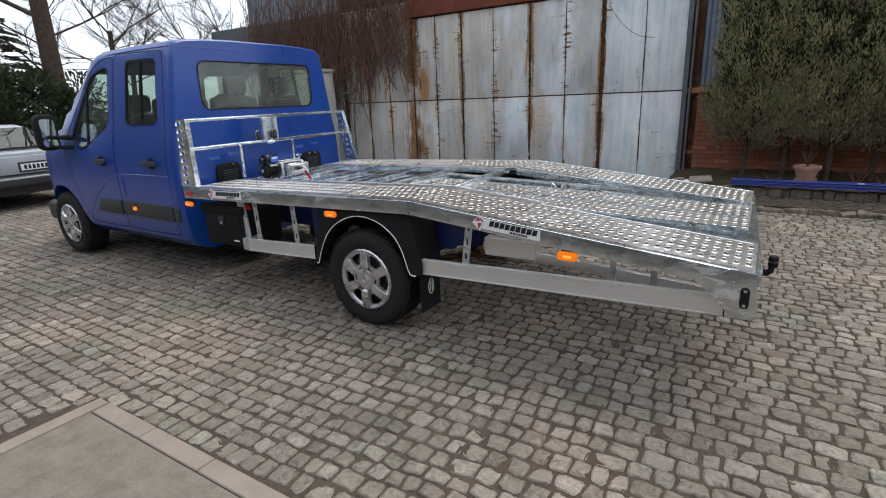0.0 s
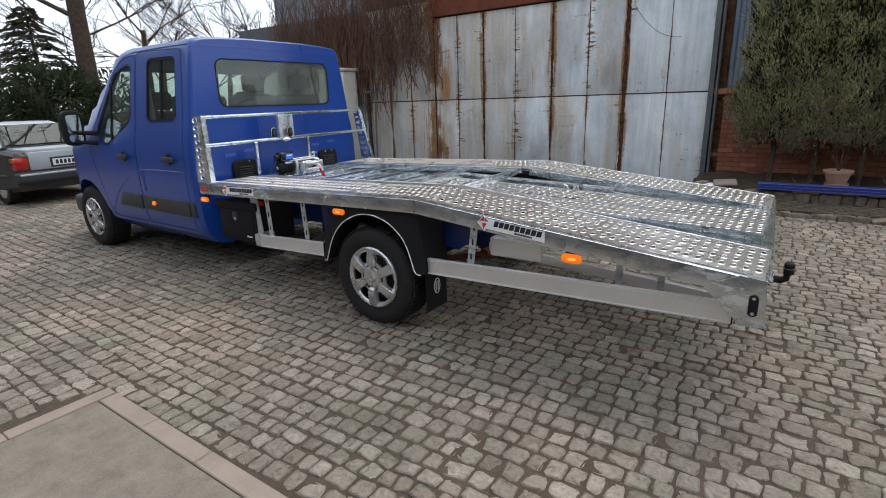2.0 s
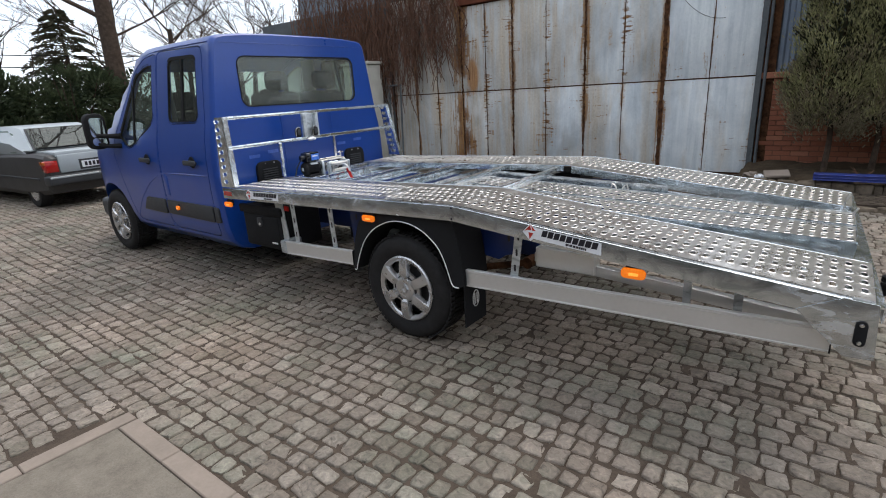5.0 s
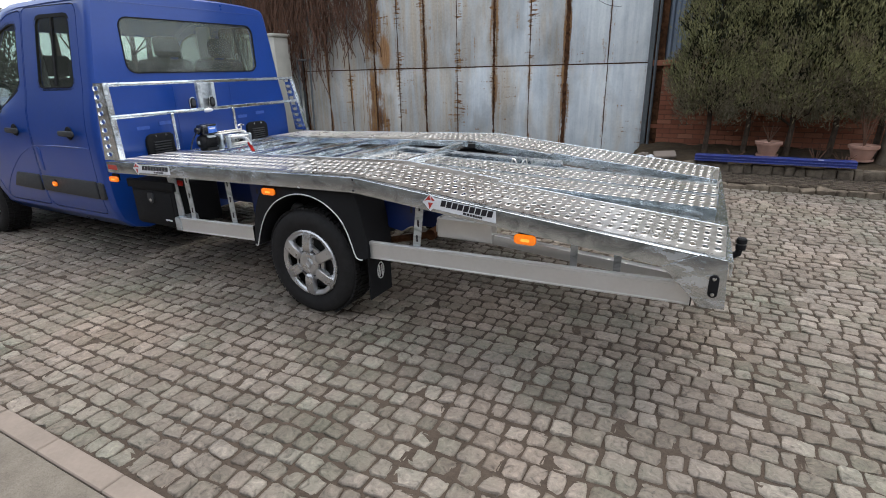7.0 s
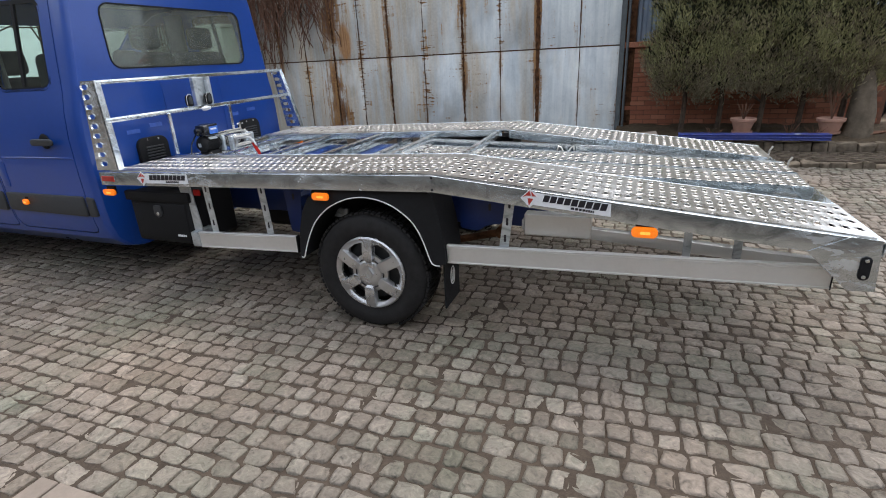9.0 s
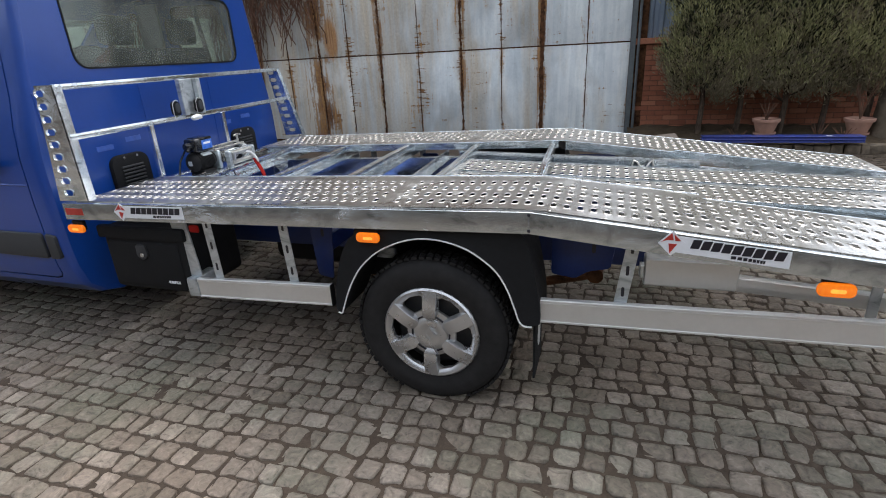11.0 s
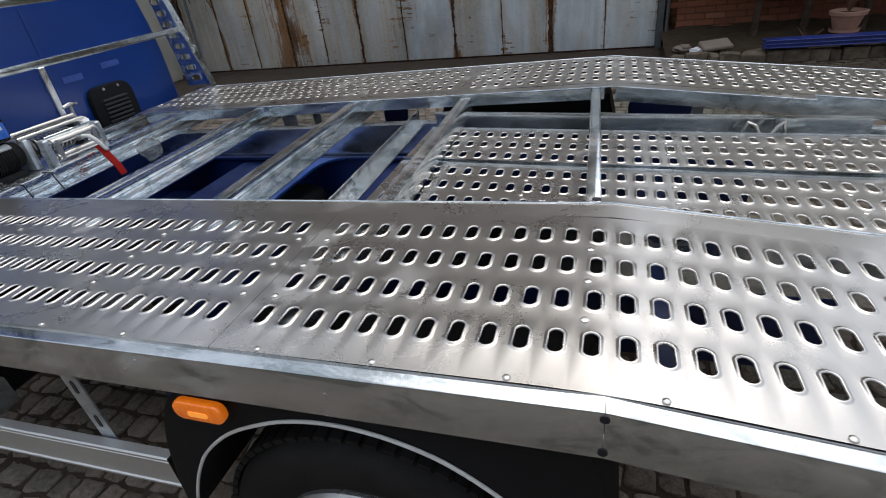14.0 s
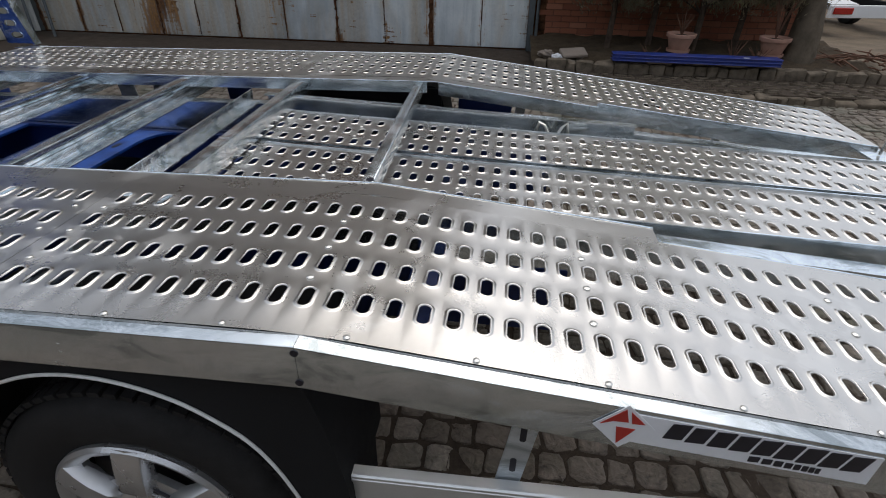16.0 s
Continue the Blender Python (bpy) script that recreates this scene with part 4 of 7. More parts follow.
# a drip edge and the recess round the roof, a fold line over the rear window
for s in (-1, 1):
    bm = tube(BM(), [(-3.92, MID + s * 0.864, 2.055), (-4.4, MID + s * 0.864, 2.06), (-4.85, MID + s * 0.864, 2.055), (-5.1, MID + s * 0.864, 2.03)], 0.006, 6)
    part("roof_gutter", bm, BLUE, truck)
bm = BM()
box(bm, CAB_BACK - 0.01, CAB_BACK + 0.003, MID - 0.80, MID + 0.80, 2.045, 2.051, 0.001)
part("rear_crease", bm, BLUE, truck, "pressed crease over the rear window")
for y in (MID - 0.95, MID - 0.30, MID + 0.30):
    bm = BM()
    box(bm, CAB_BACK - 0.01, CAB_BACK + 0.004, y - 0.006 if y > 3 else y, y + 0.006, 0.80, 1.42, 0.002)
    part("pressed_rib", bm, BLUE, truck)
for y0 in (3.245, 4.315):                              # cab ventilation covers low on the rear wall
    bm = prism(BM(), rounded(y0, y0 + 0.265, 0.80, 1.035, 0.06), "x", CAB_BACK - 0.01, CAB_BACK + 0.03, 0.012)
    vent = part("vent", bm, BLACK, truck, "black louvred vent cover on the rear cab wall")
    for k in range(6):
        z = 0.855 + k * 0.021
        bm = BM()
        box(bm, CAB_BACK + 0.024, CAB_BACK + 0.040, y0 + 0.055, y0 + 0.21, z, z + 0.010, 0.002)
        part("slat", bm, TRIM, vent)
    for yy in (0.09, 0.18):
        bm = lathe(BM(), [(0.008, 0.0), (0.006, 0.006)], (CAB_BACK + 0.028, y0 + yy, 1.018), "x", 8)
        part("screw", bm, BOLT, vent)
for y0, z0 in ((3.20, 1.075), (3.40, 1.10), (4.24, 1.085), (4.47, 1.105)):           # pressed dents, their sheen painted in paler blue
    bm = BM()
    box(bm, CAB_BACK, CAB_BACK + 0.003, y0, y0 + 0.11, z0, z0 + 0.028)
    part("tape", bm, BLUE_PALE, truck, "paler blue patch for the sheen of a pressed dent")
bm = BM()
box(bm, -7.09, -6.5, MID - 0.86, MID + 0.86, 0.28, 0.52, 0.06, 3)
part("bumper", bm, TRIM, truck, "dark grey front bumper")
# seats behind the glass
for x, ys_, high in ((-4.30, (3.30, 3.89, 4.48), 1.645), (-5.20, (3.36, 4.42), 1.50)):
    for y in ys_:
        bm = BM()
        box(bm, x - 0.13, x + 0.02, y - 0.26, y + 0.26, 0.85, high, 0.05, 3, Euler((0, 0.12, 0)))
        seat = part("seat", bm, SEAT, truck, "dark cloth cab seat")
        bm = BM()
        box(bm, x - 0.02, x + 0.08, y - 0.125, y + 0.125, high + 0.015, high + 0.20, 0.045, 3)
        part("headrest", bm, SEAT, seat)
part("headliner", box(BM(), -5.2, -3.95, MID - 0.80, MID + 0.80, 2.055, 2.075, 0.005), HEADLINER, truck, "pale cab headliner")
part("cab_floor", box(BM(), -5.9, -3.93, MID - 0.95, MID + 0.95, 0.60, 0.63, 0.005), SEAT, truck)
for s in (-1, 1):
    part("pillar_trim", box(BM(), -4.92, -4.70, *sorted((MID + s * 0.84, MID + s * 0.86)), 1.25, 2.0, 0.01), HEADLINER, truck)
bm = BM()
box(bm, -5.95, -5.72, MID - 0.85, MID + 0.85, 0.85, 1.22, 0.06, 3)
dash = part("dashboard", bm, TRIM, truck)
bm = BM()
c, u, v = Vector((-5.56, 3.33, 1.20)), Vector((0.45, 0, 0.89)), Vector((0, 1, 0))
tube(bm, [c + u * (0.19 * math.cos(a)) + v * (0.19 * math.sin(a)) for a in [2 * math.pi * k / 24 for k in range(25)]], 0.015, 8)
part("steering_wheel", bm, BLACK, truck)


# wheels ----------------------------------------------------------
def trimmed(bm, x, f=0.925):
    """The wheel trim drawn in about the axle at x."""
    for v in bm.verts:
        v.co.x, v.co.z = x + (v.co.x - x) * f, 0.346 + (v.co.z - 0.346) * f
    return bm


def wheel(x, s):
    """A tyre with its hubcap at the side s of the truck; the outer face looks along s."""
    y = MID + s * 1.01
    bm = BM()
    out = [(0.219, 0.0), (0.262, 0.019), (0.315, 0.016), (0.338, 0.0), (0.347, -0.030), (0.349, -0.08), (0.349, -0.14), (0.347, -0.19), (0.338, -0.22), (0.29, -0.235), (0.222, -0.22), (0.215, -0.11)]
    lathe(bm, out + out[:1], (x, y, 0.346), "y", 56, False) if s > 0 else lathe(bm, [(r, -h) for r, h in out] + [(out[0][0], -out[0][1])], (x, y, 0.346), "y", 56, False)
    for v in bm.verts:                                 # the tyre's flat on the ground
        v.co.z = max(v.co.z, 0.004)
    tyre = part("tyre", bm, RUBBER, truck, "black winter tyre with a blocky tread", 40)
    bm = BM()
    for k in range(64):
        a = 2 * math.pi * k / 64
        if math.cos(a) < -0.90:
            continue
        for lane, w in ((-0.025, 0.034), (-0.078, 0.05), (-0.135, 0.05), (-0.19, 0.04)):
            aa = a + (0.022 if int(lane * 1000) % 2 else 0)
            m = Matrix.Translation((x, y + s * lane, 0.346)) @ Matrix.Rotation(aa, 4, "Y") @ Matrix.Translation((0, 0, 0.352)) @ Matrix.Diagonal((0.025, w, 0.012, 1))
            bmesh.ops.create_cube(bm, size=1, matrix=m)
    part("tread", bm, RUBBER, tyre, "", 0)
    # hubcap: closed dish with six windows, broad parallel spokes, round boss with a plain lozenge
    bm = BM()
    lathe(bm, [(0.238, -0.014), (0.238, 0.010), (0.230, 0.018), (0.218, 0.015), (0.205, 0.004), (0.165, -0.002), (0.120, 0.004), (0.085, 0.010), (0.0, 0.012), (0.0, -0.006), (0.085, -0.008), (0.165, -0.018), (0.205, -0.014), (0.225, -0.014)], (0, 0, 0), "y", 60, False)
    bmesh.ops.remove_doubles(bm, verts=bm.verts, dist=0.0004)
    cuts = []
    for k in range(6):
        a = radians(60 * k + 32)
        mid = [(0.128, -0.34), (0.138, -0.40), (0.186, -0.335), (0.200, -0.25), (0.205, 0.0), (0.200, 0.25), (0.186, 0.335), (0.138, 0.40), (0.128, 0.34), (0.122, 0.0)]
        cuts.append(prism(BM(), [(q * math.sin(a + b), q * math.cos(a + b)) for q, b in mid], "y", -0.05, 0.05))
    dish = carved(bm, cuts)
    dish.transform(Matrix.Translation((x, y, 0.346)) @ Matrix.Diagonal((0.925, s, 0.925, 1)))
    cap = part("hubcap", dish, HUB, truck, "silver six-spoke wheel trim", 32)
    for k in range(6):
        a = radians(60 * k + 2)
        bm = BM()
        m = Matrix.Translation((x, y, 0.346)) @ Matrix.Rotation(a, 4, "Y")
        rows = [(0.074, 0.016, 0.018), (0.090, 0.030, 0.026), (0.104, 0.0345, 0.033), (0.150, 0.035, 0.032), (0.190, 0.036, 0.026), (0.222, 0.037, 0.0185), (0.235, 0.035, 0.013)]
        rings = []
        for q, w, h in rows:
            sect = [(-w * 1.10, -0.004), (-w * 0.98, h - 0.005), (-w * 0.90, h), (0.0, h + 0.002), (w * 0.90, h), (w * 0.98, h - 0.005), (w * 1.10, -0.004)]
            rings.append([bm.verts.new(m @ Vector((px, s * py, math.sqrt(max(q * q - px * px, 0.0001)) if q > 0.2 else q))) for px, py in sect])
        skin(bm, rings, True, True)
        part("spoke", trimmed(bm, x), HUB, cap)
        b0 = a + radians(30)
        bm = BM()
        for q0, q1, wide in ((0.090, 0.0975, 0.24),):
            arc = [b0 - wide + 2 * wide * j / 8 for j in range(9)]
            prism(bm, [(x + q0 * math.sin(t), 0.346 + q0 * math.cos(t)) for t in arc] + [(x + q1 * math.sin(t), 0.346 + q1 * math.cos(t)) for t in reversed(arc)], "y", y + s * 0.004, y + s * 0.0125)
        part("slot", trimmed(bm, x), INK, cap)
    bm = lathe(BM(), [(0.080, 0.0), (0.077, s * 0.016), (0.070, s * 0.021), (0.046, s * 0.023), (0.040, s * 0.020), (0.0, s * 0.021)], (x, y, 0.346), "y", 32, False)
    part("boss", bm, HUB, cap)
    bm = framed(BM(), [(x, 0.368), (x + 0.016, 0.346), (x, 0.324), (x - 0.016, 0.346)], [(x, 0.382), (x + 0.026, 0.346), (x, 0.310), (x - 0.026, 0.346)], "y", y + s * 0.018, y + s * 0.028)
    part("badge", bm, HUB, cap)
    bm = lathe(BM(), [(0.224, s * -0.218), (0.205, s * -0.212), (0.200, s * -0.080), (0.175, s * -0.055), (0.12, s * -0.050), (0.0, s * -0.045)], (x, y, 0.346), "y", 32, False)
    part("rim", bm, STEEL_DARK, cap, "dark steel rim behind the trim")


for x in (-6.13, -1.80):
    for s in (-1, 1):
        wheel(x, s)
bm = BM()
tube(bm, [(-1.80, MID - 0.9, 0.34), (-1.80, MID + 0.9, 0.34)], 0.045, 12)
box(bm, -1.9, -1.7, MID - 0.62, MID - 0.5, 0.3, 0.5, 0.02)
part("rear_axle", bm, BLACK, truck)

# the carrier bed ---------------------------------------------------
NEAR, FAR = 2.825, 4.955
IN_NEAR, IN_FAR = 3.400, 4.380
SKEW = -0.03                                           # the cross members stand a hair out of square


def skewed(bm):
    for v in bm.verts:
        v.co.x += SKEW * (v.co.y - NEAR)
    return bm


def along(bm, profile, xs, rise=deck, closed=True):
    """A profile of (y, height over the deck) swept along x."""
    rings = [[bm.verts.new((x, y, rise(x) + h)) for y, h in profile] for x in xs]
    return skin(bm, rings, closed, closed)


def perforated(x0, x1, y0, y1, rows, phase, rise, pitch=0.05, a=0.0102, b=0.0242, drop=0.012):
    """A pressed sheet with rows of raised oblong holes; real holes, folded edges."""
    n = 12
    tips = [2 * math.pi * (k + 0.5) / n for k in range(n)]

    def loop(cx, cy, ra, rb):
        out = []
        for t in tips:
            c, s = math.cos(t), math.sin(t)
            out.append((cx + ra * c, cy + (rb - ra) * (1 if s > 0 else -1) + ra * s))
        return out

    first = math.ceil((x0 + 0.02 - phase) / pitch)
    last = math.floor((x1 - 0.02 - phase) / pitch)
    bands = [y0] + [(p + q) / 2 for p, q in zip(rows, rows[1:])] + [y1]
    verts, polys = [], []

    def add(ps, h):
        at = len(verts)
        verts.extend((x, y, rise(x) + h) for x, y in ps)
        return at

    for cy, ya, yb in zip(rows, bands, bands[1:]):
        for k in range(first, last + 1):
            cx = phase + k * pitch
            xa, xb = cx - pitch / 2, cx + pitch / 2
            if k == first:
                xa = x0
            if k == last:
                xb = x1
            edge = []
            for t in tips:
                c, s = math.cos(t), math.sin(t)
                f = 1 / max(abs(c), abs(s))
                edge.append((cx + c * f * ((xb - cx) if c > 0 else (cx - xa)), cy + s * f * ((yb - cy) if s > 0 else (cy - ya))))
            corners = {}
            for px, py in ((xb, yb), (xa, yb), (xa, ya), (xb, ya)):
                corners[(px > cx, py > cy)] = (px, py)
            ids = [add(edge, 0.0)] + [add(loop(cx, cy, a + d, b + d), h) for d, h in ((0.0080, 0.0), (0.0066, 0.0002), (0.0052, 0.0011), (0.0037, 0.0020), (0.0020, 0.0023), (0.0006, 0.0016), (0.0, -0.0006))]
            for p, q in zip(ids, ids[1:]):
                for j in range(n):
                    polys.append((p + j, p + (j + 1) % n, q + (j + 1) % n, q + j))
            for j in range(n):                         # the four corners of the cell
                (ex, ey), (fx, fy) = edge[j], edge[(j + 1) % n]
                if abs(ex - fx) > 1e-6 and abs(ey - fy) > 1e-6:
                    m = corners[((ex + fx) / 2 > cx, (ey + fy) / 2 > cy)]
                    c = add([m], 0.0)
                    polys.append((ids[0] + j, c, ids[0] + (j + 1) % n))
    xs = sorted({x0, x1, *[x for x in (-1.366,) if x0 < x < x1]})
    for y in (y0, y1):                                 # folded long edges
        for xa, xb in zip(xs, xs[1:]):
            p = [add([(xa, y)], 0.0), add([(xb, y)], 0.0), add([(xb, y)], -drop), add([(xa, y)], -drop)]
            polys.append(tuple(p))
    for x in (x0, x1):
        p = [add([(x, y0)], 0.0), add([(x, y1)], 0.0), add([(x, y1)], -drop), add([(x, y0)], -drop)]
        polys.append(tuple(p))
    me = bpy.data.meshes.new("sheet")
    me.from_pydata(verts, [], polys)
    bm = BM()
    bm.from_mesh(me)
    bpy.data.meshes.remove(me)
    bmesh.ops.remove_doubles(bm, verts=bm.verts, dist=0.0002)
    return bm


def screw_row(owner, pts, r=0.0075):
    """Small domed screw heads, each its own part; pts are (x, y, z)."""
    for x, y, z in pts:
        bm = lathe(BM(), [(r, -0.002), (r * 0.95, 0.0015), (r * 0.55, 0.003)], (x, y, z), "z", 8)
        part("screw", bm, BOLT, owner)


NEAR_ROWS = [2.945, 3.049, 3.152, 3.256]
FAR_ROWS = [2 * MID - y for y in reversed(NEAR_ROWS)]
JOINT = -1.985
for rows, ya, yb, tail in ((NEAR_ROWS, 2.853, 3.335, 0.492), (FAR_ROWS, 4.445, 4.927, 0.425)):
    for x0, x1 in ((-3.665, JOINT - 0.0006), (JOINT + 0.0006, tail)):
        sheet = part("deck_plate", perforated(x0, x1, ya, yb, rows, -1.338, sheet_height), PLATE, truck, "bright perforated sheet-metal deck plate with raised oblong holes", 55)
        if ya < 3:
            screw_row(sheet, [(x0 + 0.09 + 0.2 * k, 2.8595, sheet_height(x0 + 0.09 + 0.2 * k) + 0.001) for k in range(int((x1 - x0 - 0.1) / 0.2) + 1)], 0.0058)
            screw_row(sheet, [(x, y, sheet_height(x) + 0.001) for x in (-3.4, -2.9, -2.4, -2.02, -1.95, -1.40, -0.9, -0.4, 0.1) if x0 < x < x1 for y in (2.998, 3.101, 3.204)])
        else:
            screw_row(sheet, [(x, y, sheet_height(x) + 0.001) for x in (-3.4, -2.9, -2.4, -1.95, -1.40, -0.9, -0.4, 0.1) if x0 < x < x1 for y in (4.576, 4.679)])

for ya, yb, s in ((3.337, 3.400, 1), (4.380, 4.443, -1)):    # smooth inner margins with a turned-down lip
    bm = along(BM(), [(ya, -0.001), (yb, -0.001), (yb, -0.004), (ya, -0.004)], [-3.665, -1.366, -0.71])
    part("inner_margin", bm, PLATE, truck, "smooth folded inner margin of the deck")
    yl = yb if s > 0 else ya
    bm = along(BM(), [(yl, -0.004), (yl + 0.004 * s, -0.004), (yl + 0.004 * s, -0.045), (yl, -0.045)], [-3.6, -1.40])
    part("inner_lip", bm, ZINC, truck)
    yl = 3.337 if s > 0 else 4.443
    bm = along(BM(), [(yl, -0.004), (yl + 0.004 * s, -0.004), (yl + 0.004 * s, -0.07), (yl, -0.07)], [-1.36, 0.42])
    part("inner_lip", bm, ZINC, truck)

for y, xs in ((3.4005, [-3.66, -1.366, -0.71]), (4.3795, [-3.66, -1.366, -0.71]), (3.3365, [-0.70, 0.48]), (4.4435, [-0.70, 0.42]), (4.9275, [-3.66, -1.366, 0.42])):
    part("edge_bead", tube(BM(), [(x, y, deck(x) - 0.001) for x in xs], 0.0026, 8), ZINC, truck, "bright rolled edge of the deck sheet")

for y, s in ((NEAR, 1), (FAR, -1)):                    # outer edge channels
    prof = [(y, -0.0045), (y + 0.0013 * s, -0.0013), (y + 0.0045 * s, 0.0), (y + 0.050 * s, 0.0), (y + 0.050 * s, -0.004), (y + 0.004 * s, -0.005), (y + 0.004 * s, -0.081), (y + 0.036 * s, -0.081), (y + 0.036 * s, -0.085), (y, -0.085)]
    for xs in ([-3.735, -1.3664], [-1.3656, 0.425]):
        rail = part("edge_rail", along(BM(), prof, xs, lambda x: deck(x) - 0.005), ZINC_RAIL, truck, "galvanised folded edge rail of the bed")
    for z in (-0.016, -0.078):
        bm = lathe(BM(), [(0.0065, -0.0008), (0.0065, 0.002)], (-1.366, y - 0.001 * s, deck(-1.366) + z), "y", 12)
        part("drain_hole", bm, INK, rail)

for x in (-3.60, -3.335, -2.87, -2.385, -1.885):       # cross members: lipped channels, the last one closed
    h = deck(x) - 0.009
    if x < -2:
        prof = [(x - 0.032, h), (x + 0.010, h), (x + 0.010, h - 0.014), (x + 0.006, h - 0.014), (x + 0.006, h - 0.004), (x - 0.028, h - 0.004), (x - 0.028, h - 0.036), (x - 0.020, h - 0.040), (x - 0.020, h - 0.046), (x - 0.028, h - 0.050), (x - 0.028, h - 0.068), (x + 0.040, h - 0.068), (x + 0.040, h - 0.073), (x - 0.032, h - 0.073)]
    else:
        prof = [(x - 0.020, h), (x + 0.022, h), (x + 0.022, h - 0.066), (x - 0.020, h - 0.066)]
    bm = BM()
    skin(bm, [[bm.verts.new((px, y, pz)) for px, pz in prof] for y in (NEAR + 0.02, FAR - 0.02)], True, True)
    bmesh.ops.recalc_face_normals(bm, faces=bm.faces)
    bmesh.ops.bevel(bm, geom=[e for e in bm.edges if abs(e.verts[0].co.y - e.verts[1].co.y) > 1], offset=0.0014, segments=2, profile=0.5, affect="EDGES")
    part("cross_member", skewed(bm), ZINC_BRIGHT, truck, "galvanised folded cross member")
bm = BM()
x, h = -1.385, deck(-1.385) - 0.003
box(bm, x - 0.017, x + 0.017, IN_NEAR - 0.04, IN_FAR + 0.05, h - 0.05, h, 0.006, 2)
tie = part("cross_tube", skewed(bm), ZINC_BRIGHT, truck, "square galvanised cross tube at the bend of the deck")
bm = lathe(BM(), [(0.010, -0.003), (0.010, 0.0012)], (x - 0.012, IN_NEAR + 0.022, h), "z", 16)
part("hole", bm, INK, tie)
bm = BM()
box(bm, -2.075, -2.035, 3.40, 4.30, deck(-2.06) - 0.080, deck(-2.06) - 0.074, 0.001)
box(bm, -2.075, -2.070, 3.40, 4.30, deck(-2.06) - 0.074, deck(-2.06) - 0.030, 0.001)
part("angle_bar", skewed(bm), ZINC_BRIGHT, truck, "galvanised angle bar ahead of the stowed ramps")

for ya, yb in ((3.435, 3.490), (4.280, 4.335)):        # long beams of the subframe on the chassis rails
    bm = along(BM(), [(ya, -0.082), (yb, -0.082), (yb, -0.205), (ya, -0.205)], [-3.62, -1.4, 0.40], lambda x: 0.944 + 0.0215 * (x + 1.366) if x < -1.366 else 0.944 - 0.075 * (x + 1.366))
    part("subframe_beam", bm, ZINC, truck, "long galvanised subframe beam")
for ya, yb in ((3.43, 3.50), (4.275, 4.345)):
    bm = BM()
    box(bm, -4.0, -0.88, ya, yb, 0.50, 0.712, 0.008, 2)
    part("chassis_rail", bm, BLUE_SHADED, truck, "blue-painted chassis rail")
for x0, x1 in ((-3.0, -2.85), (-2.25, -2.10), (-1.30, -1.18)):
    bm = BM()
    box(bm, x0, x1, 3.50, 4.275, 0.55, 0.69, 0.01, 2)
    part("chassis_crossbar", bm, BLUE_SHADED, truck, "blue chassis crossbar")
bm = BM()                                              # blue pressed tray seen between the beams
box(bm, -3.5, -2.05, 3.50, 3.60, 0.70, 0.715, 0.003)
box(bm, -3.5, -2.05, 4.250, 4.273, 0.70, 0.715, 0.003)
part("chassis_flange", bm, BLUE_SHADED, truck)
for x0, x1, bow in ((-3.33, -3.155, 0.0), (-2.735, -2.555, 0.09)):
    prof = [(x0, 3.60), (x1, 3.60), (x1, 4.12)] + [(x1 + bow * (1 - math.cos(a)), 4.12 + 0.13 * math.sin(a)) for a in (0.4, 0.8, 1.2, 1.57)] + [(x0, 4.25)]
    bar = part("tray_bridge", prism(BM(), prof, "z", 0.702, 0.714, 0.002), BLUE_WORN, truck, "scratched blue bridge across the chassis tray")
    part("slot", prism(BM(), rounded(x1 - 0.062, x1 - 0.042, 4.04, 4.09, 0.009), "z", 0.7138, 0.7152), INK, bar)
# The tray floor also shuts ground light out of the well.
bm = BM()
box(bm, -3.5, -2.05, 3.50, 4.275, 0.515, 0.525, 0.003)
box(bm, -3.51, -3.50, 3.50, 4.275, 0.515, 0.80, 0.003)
part("chassis_tray", bm, BLUE_SHADED, truck, "blue-painted tray between the chassis rails")

# loading ramps lying in the well
def ramp_z(x):
    return 0.852 - 0.0335 * (x + 1.9)


for ya, yb, rows in ((3.530, 3.852, [3.590, 3.691, 3.792]), (3.872, 4.194, [3.932, 4.033, 4.134])):
    ramp = part("loading_ramp", perforated(-2.028, 0.435, ya + 0.006, yb - 0.006, rows, -1.338, ramp_z), PLATE, truck, "perforated loading ramp stowed in the well of the bed", 55)
    for y in (ya, yb - 0.006):
        bm = along(BM(), [(y, 0.006), (y + 0.006, 0.006), (y + 0.006, -0.055), (y, -0.055)], [-2.03, 0.44], ramp_z)
        part("ramp_edge", bm, ZINC, ramp, "raised bright edge of the ramp")
    screw_row(ramp, [(x, y, ramp_z(x) + 0.001) for x in (-1.96, -1.6, -1.2, -0.8, -0.4, 0.0, 0.3) for y in ((rows[0] + rows[1]) / 2, (rows[1] + rows[2]) / 2)])
bm = BM()
skin(bm, [[bm.verts.new((x, y, z)) for y, z in ((4.262, z0), (4.266, z0), (4.266, z1), (4.232, z1), (4.232, z1 - 0.004), (4.262, z1 - 0.004))] for x, z0, z1 in ((-2.03, 0.76, 0.900), (-0.58, 0.72, 0.850))])
part("well_web", bm, ZINC, truck, "galvanised side web of the ramp well")
bm = tube(BM(), [(-0.965, 4.215, 0.775), (-0.955, 4.213, 0.82), (-0.945, 4.205, 0.856), (-0.925, 4.20, 0.846), (-0.900, 4.20, 0.800), (-0.882, 4.20, 0.800), (-0.860, 4.20, 0.842), (-0.842, 4.205, 0.858), (-0.834, 4.213, 0.815), (-0.828, 4.215, 0.800), (-0.750, 4.215, 0.806)], 0.006, 8)
part("hook", bm, BOLT, truck, "bright rod bent into a double hook")
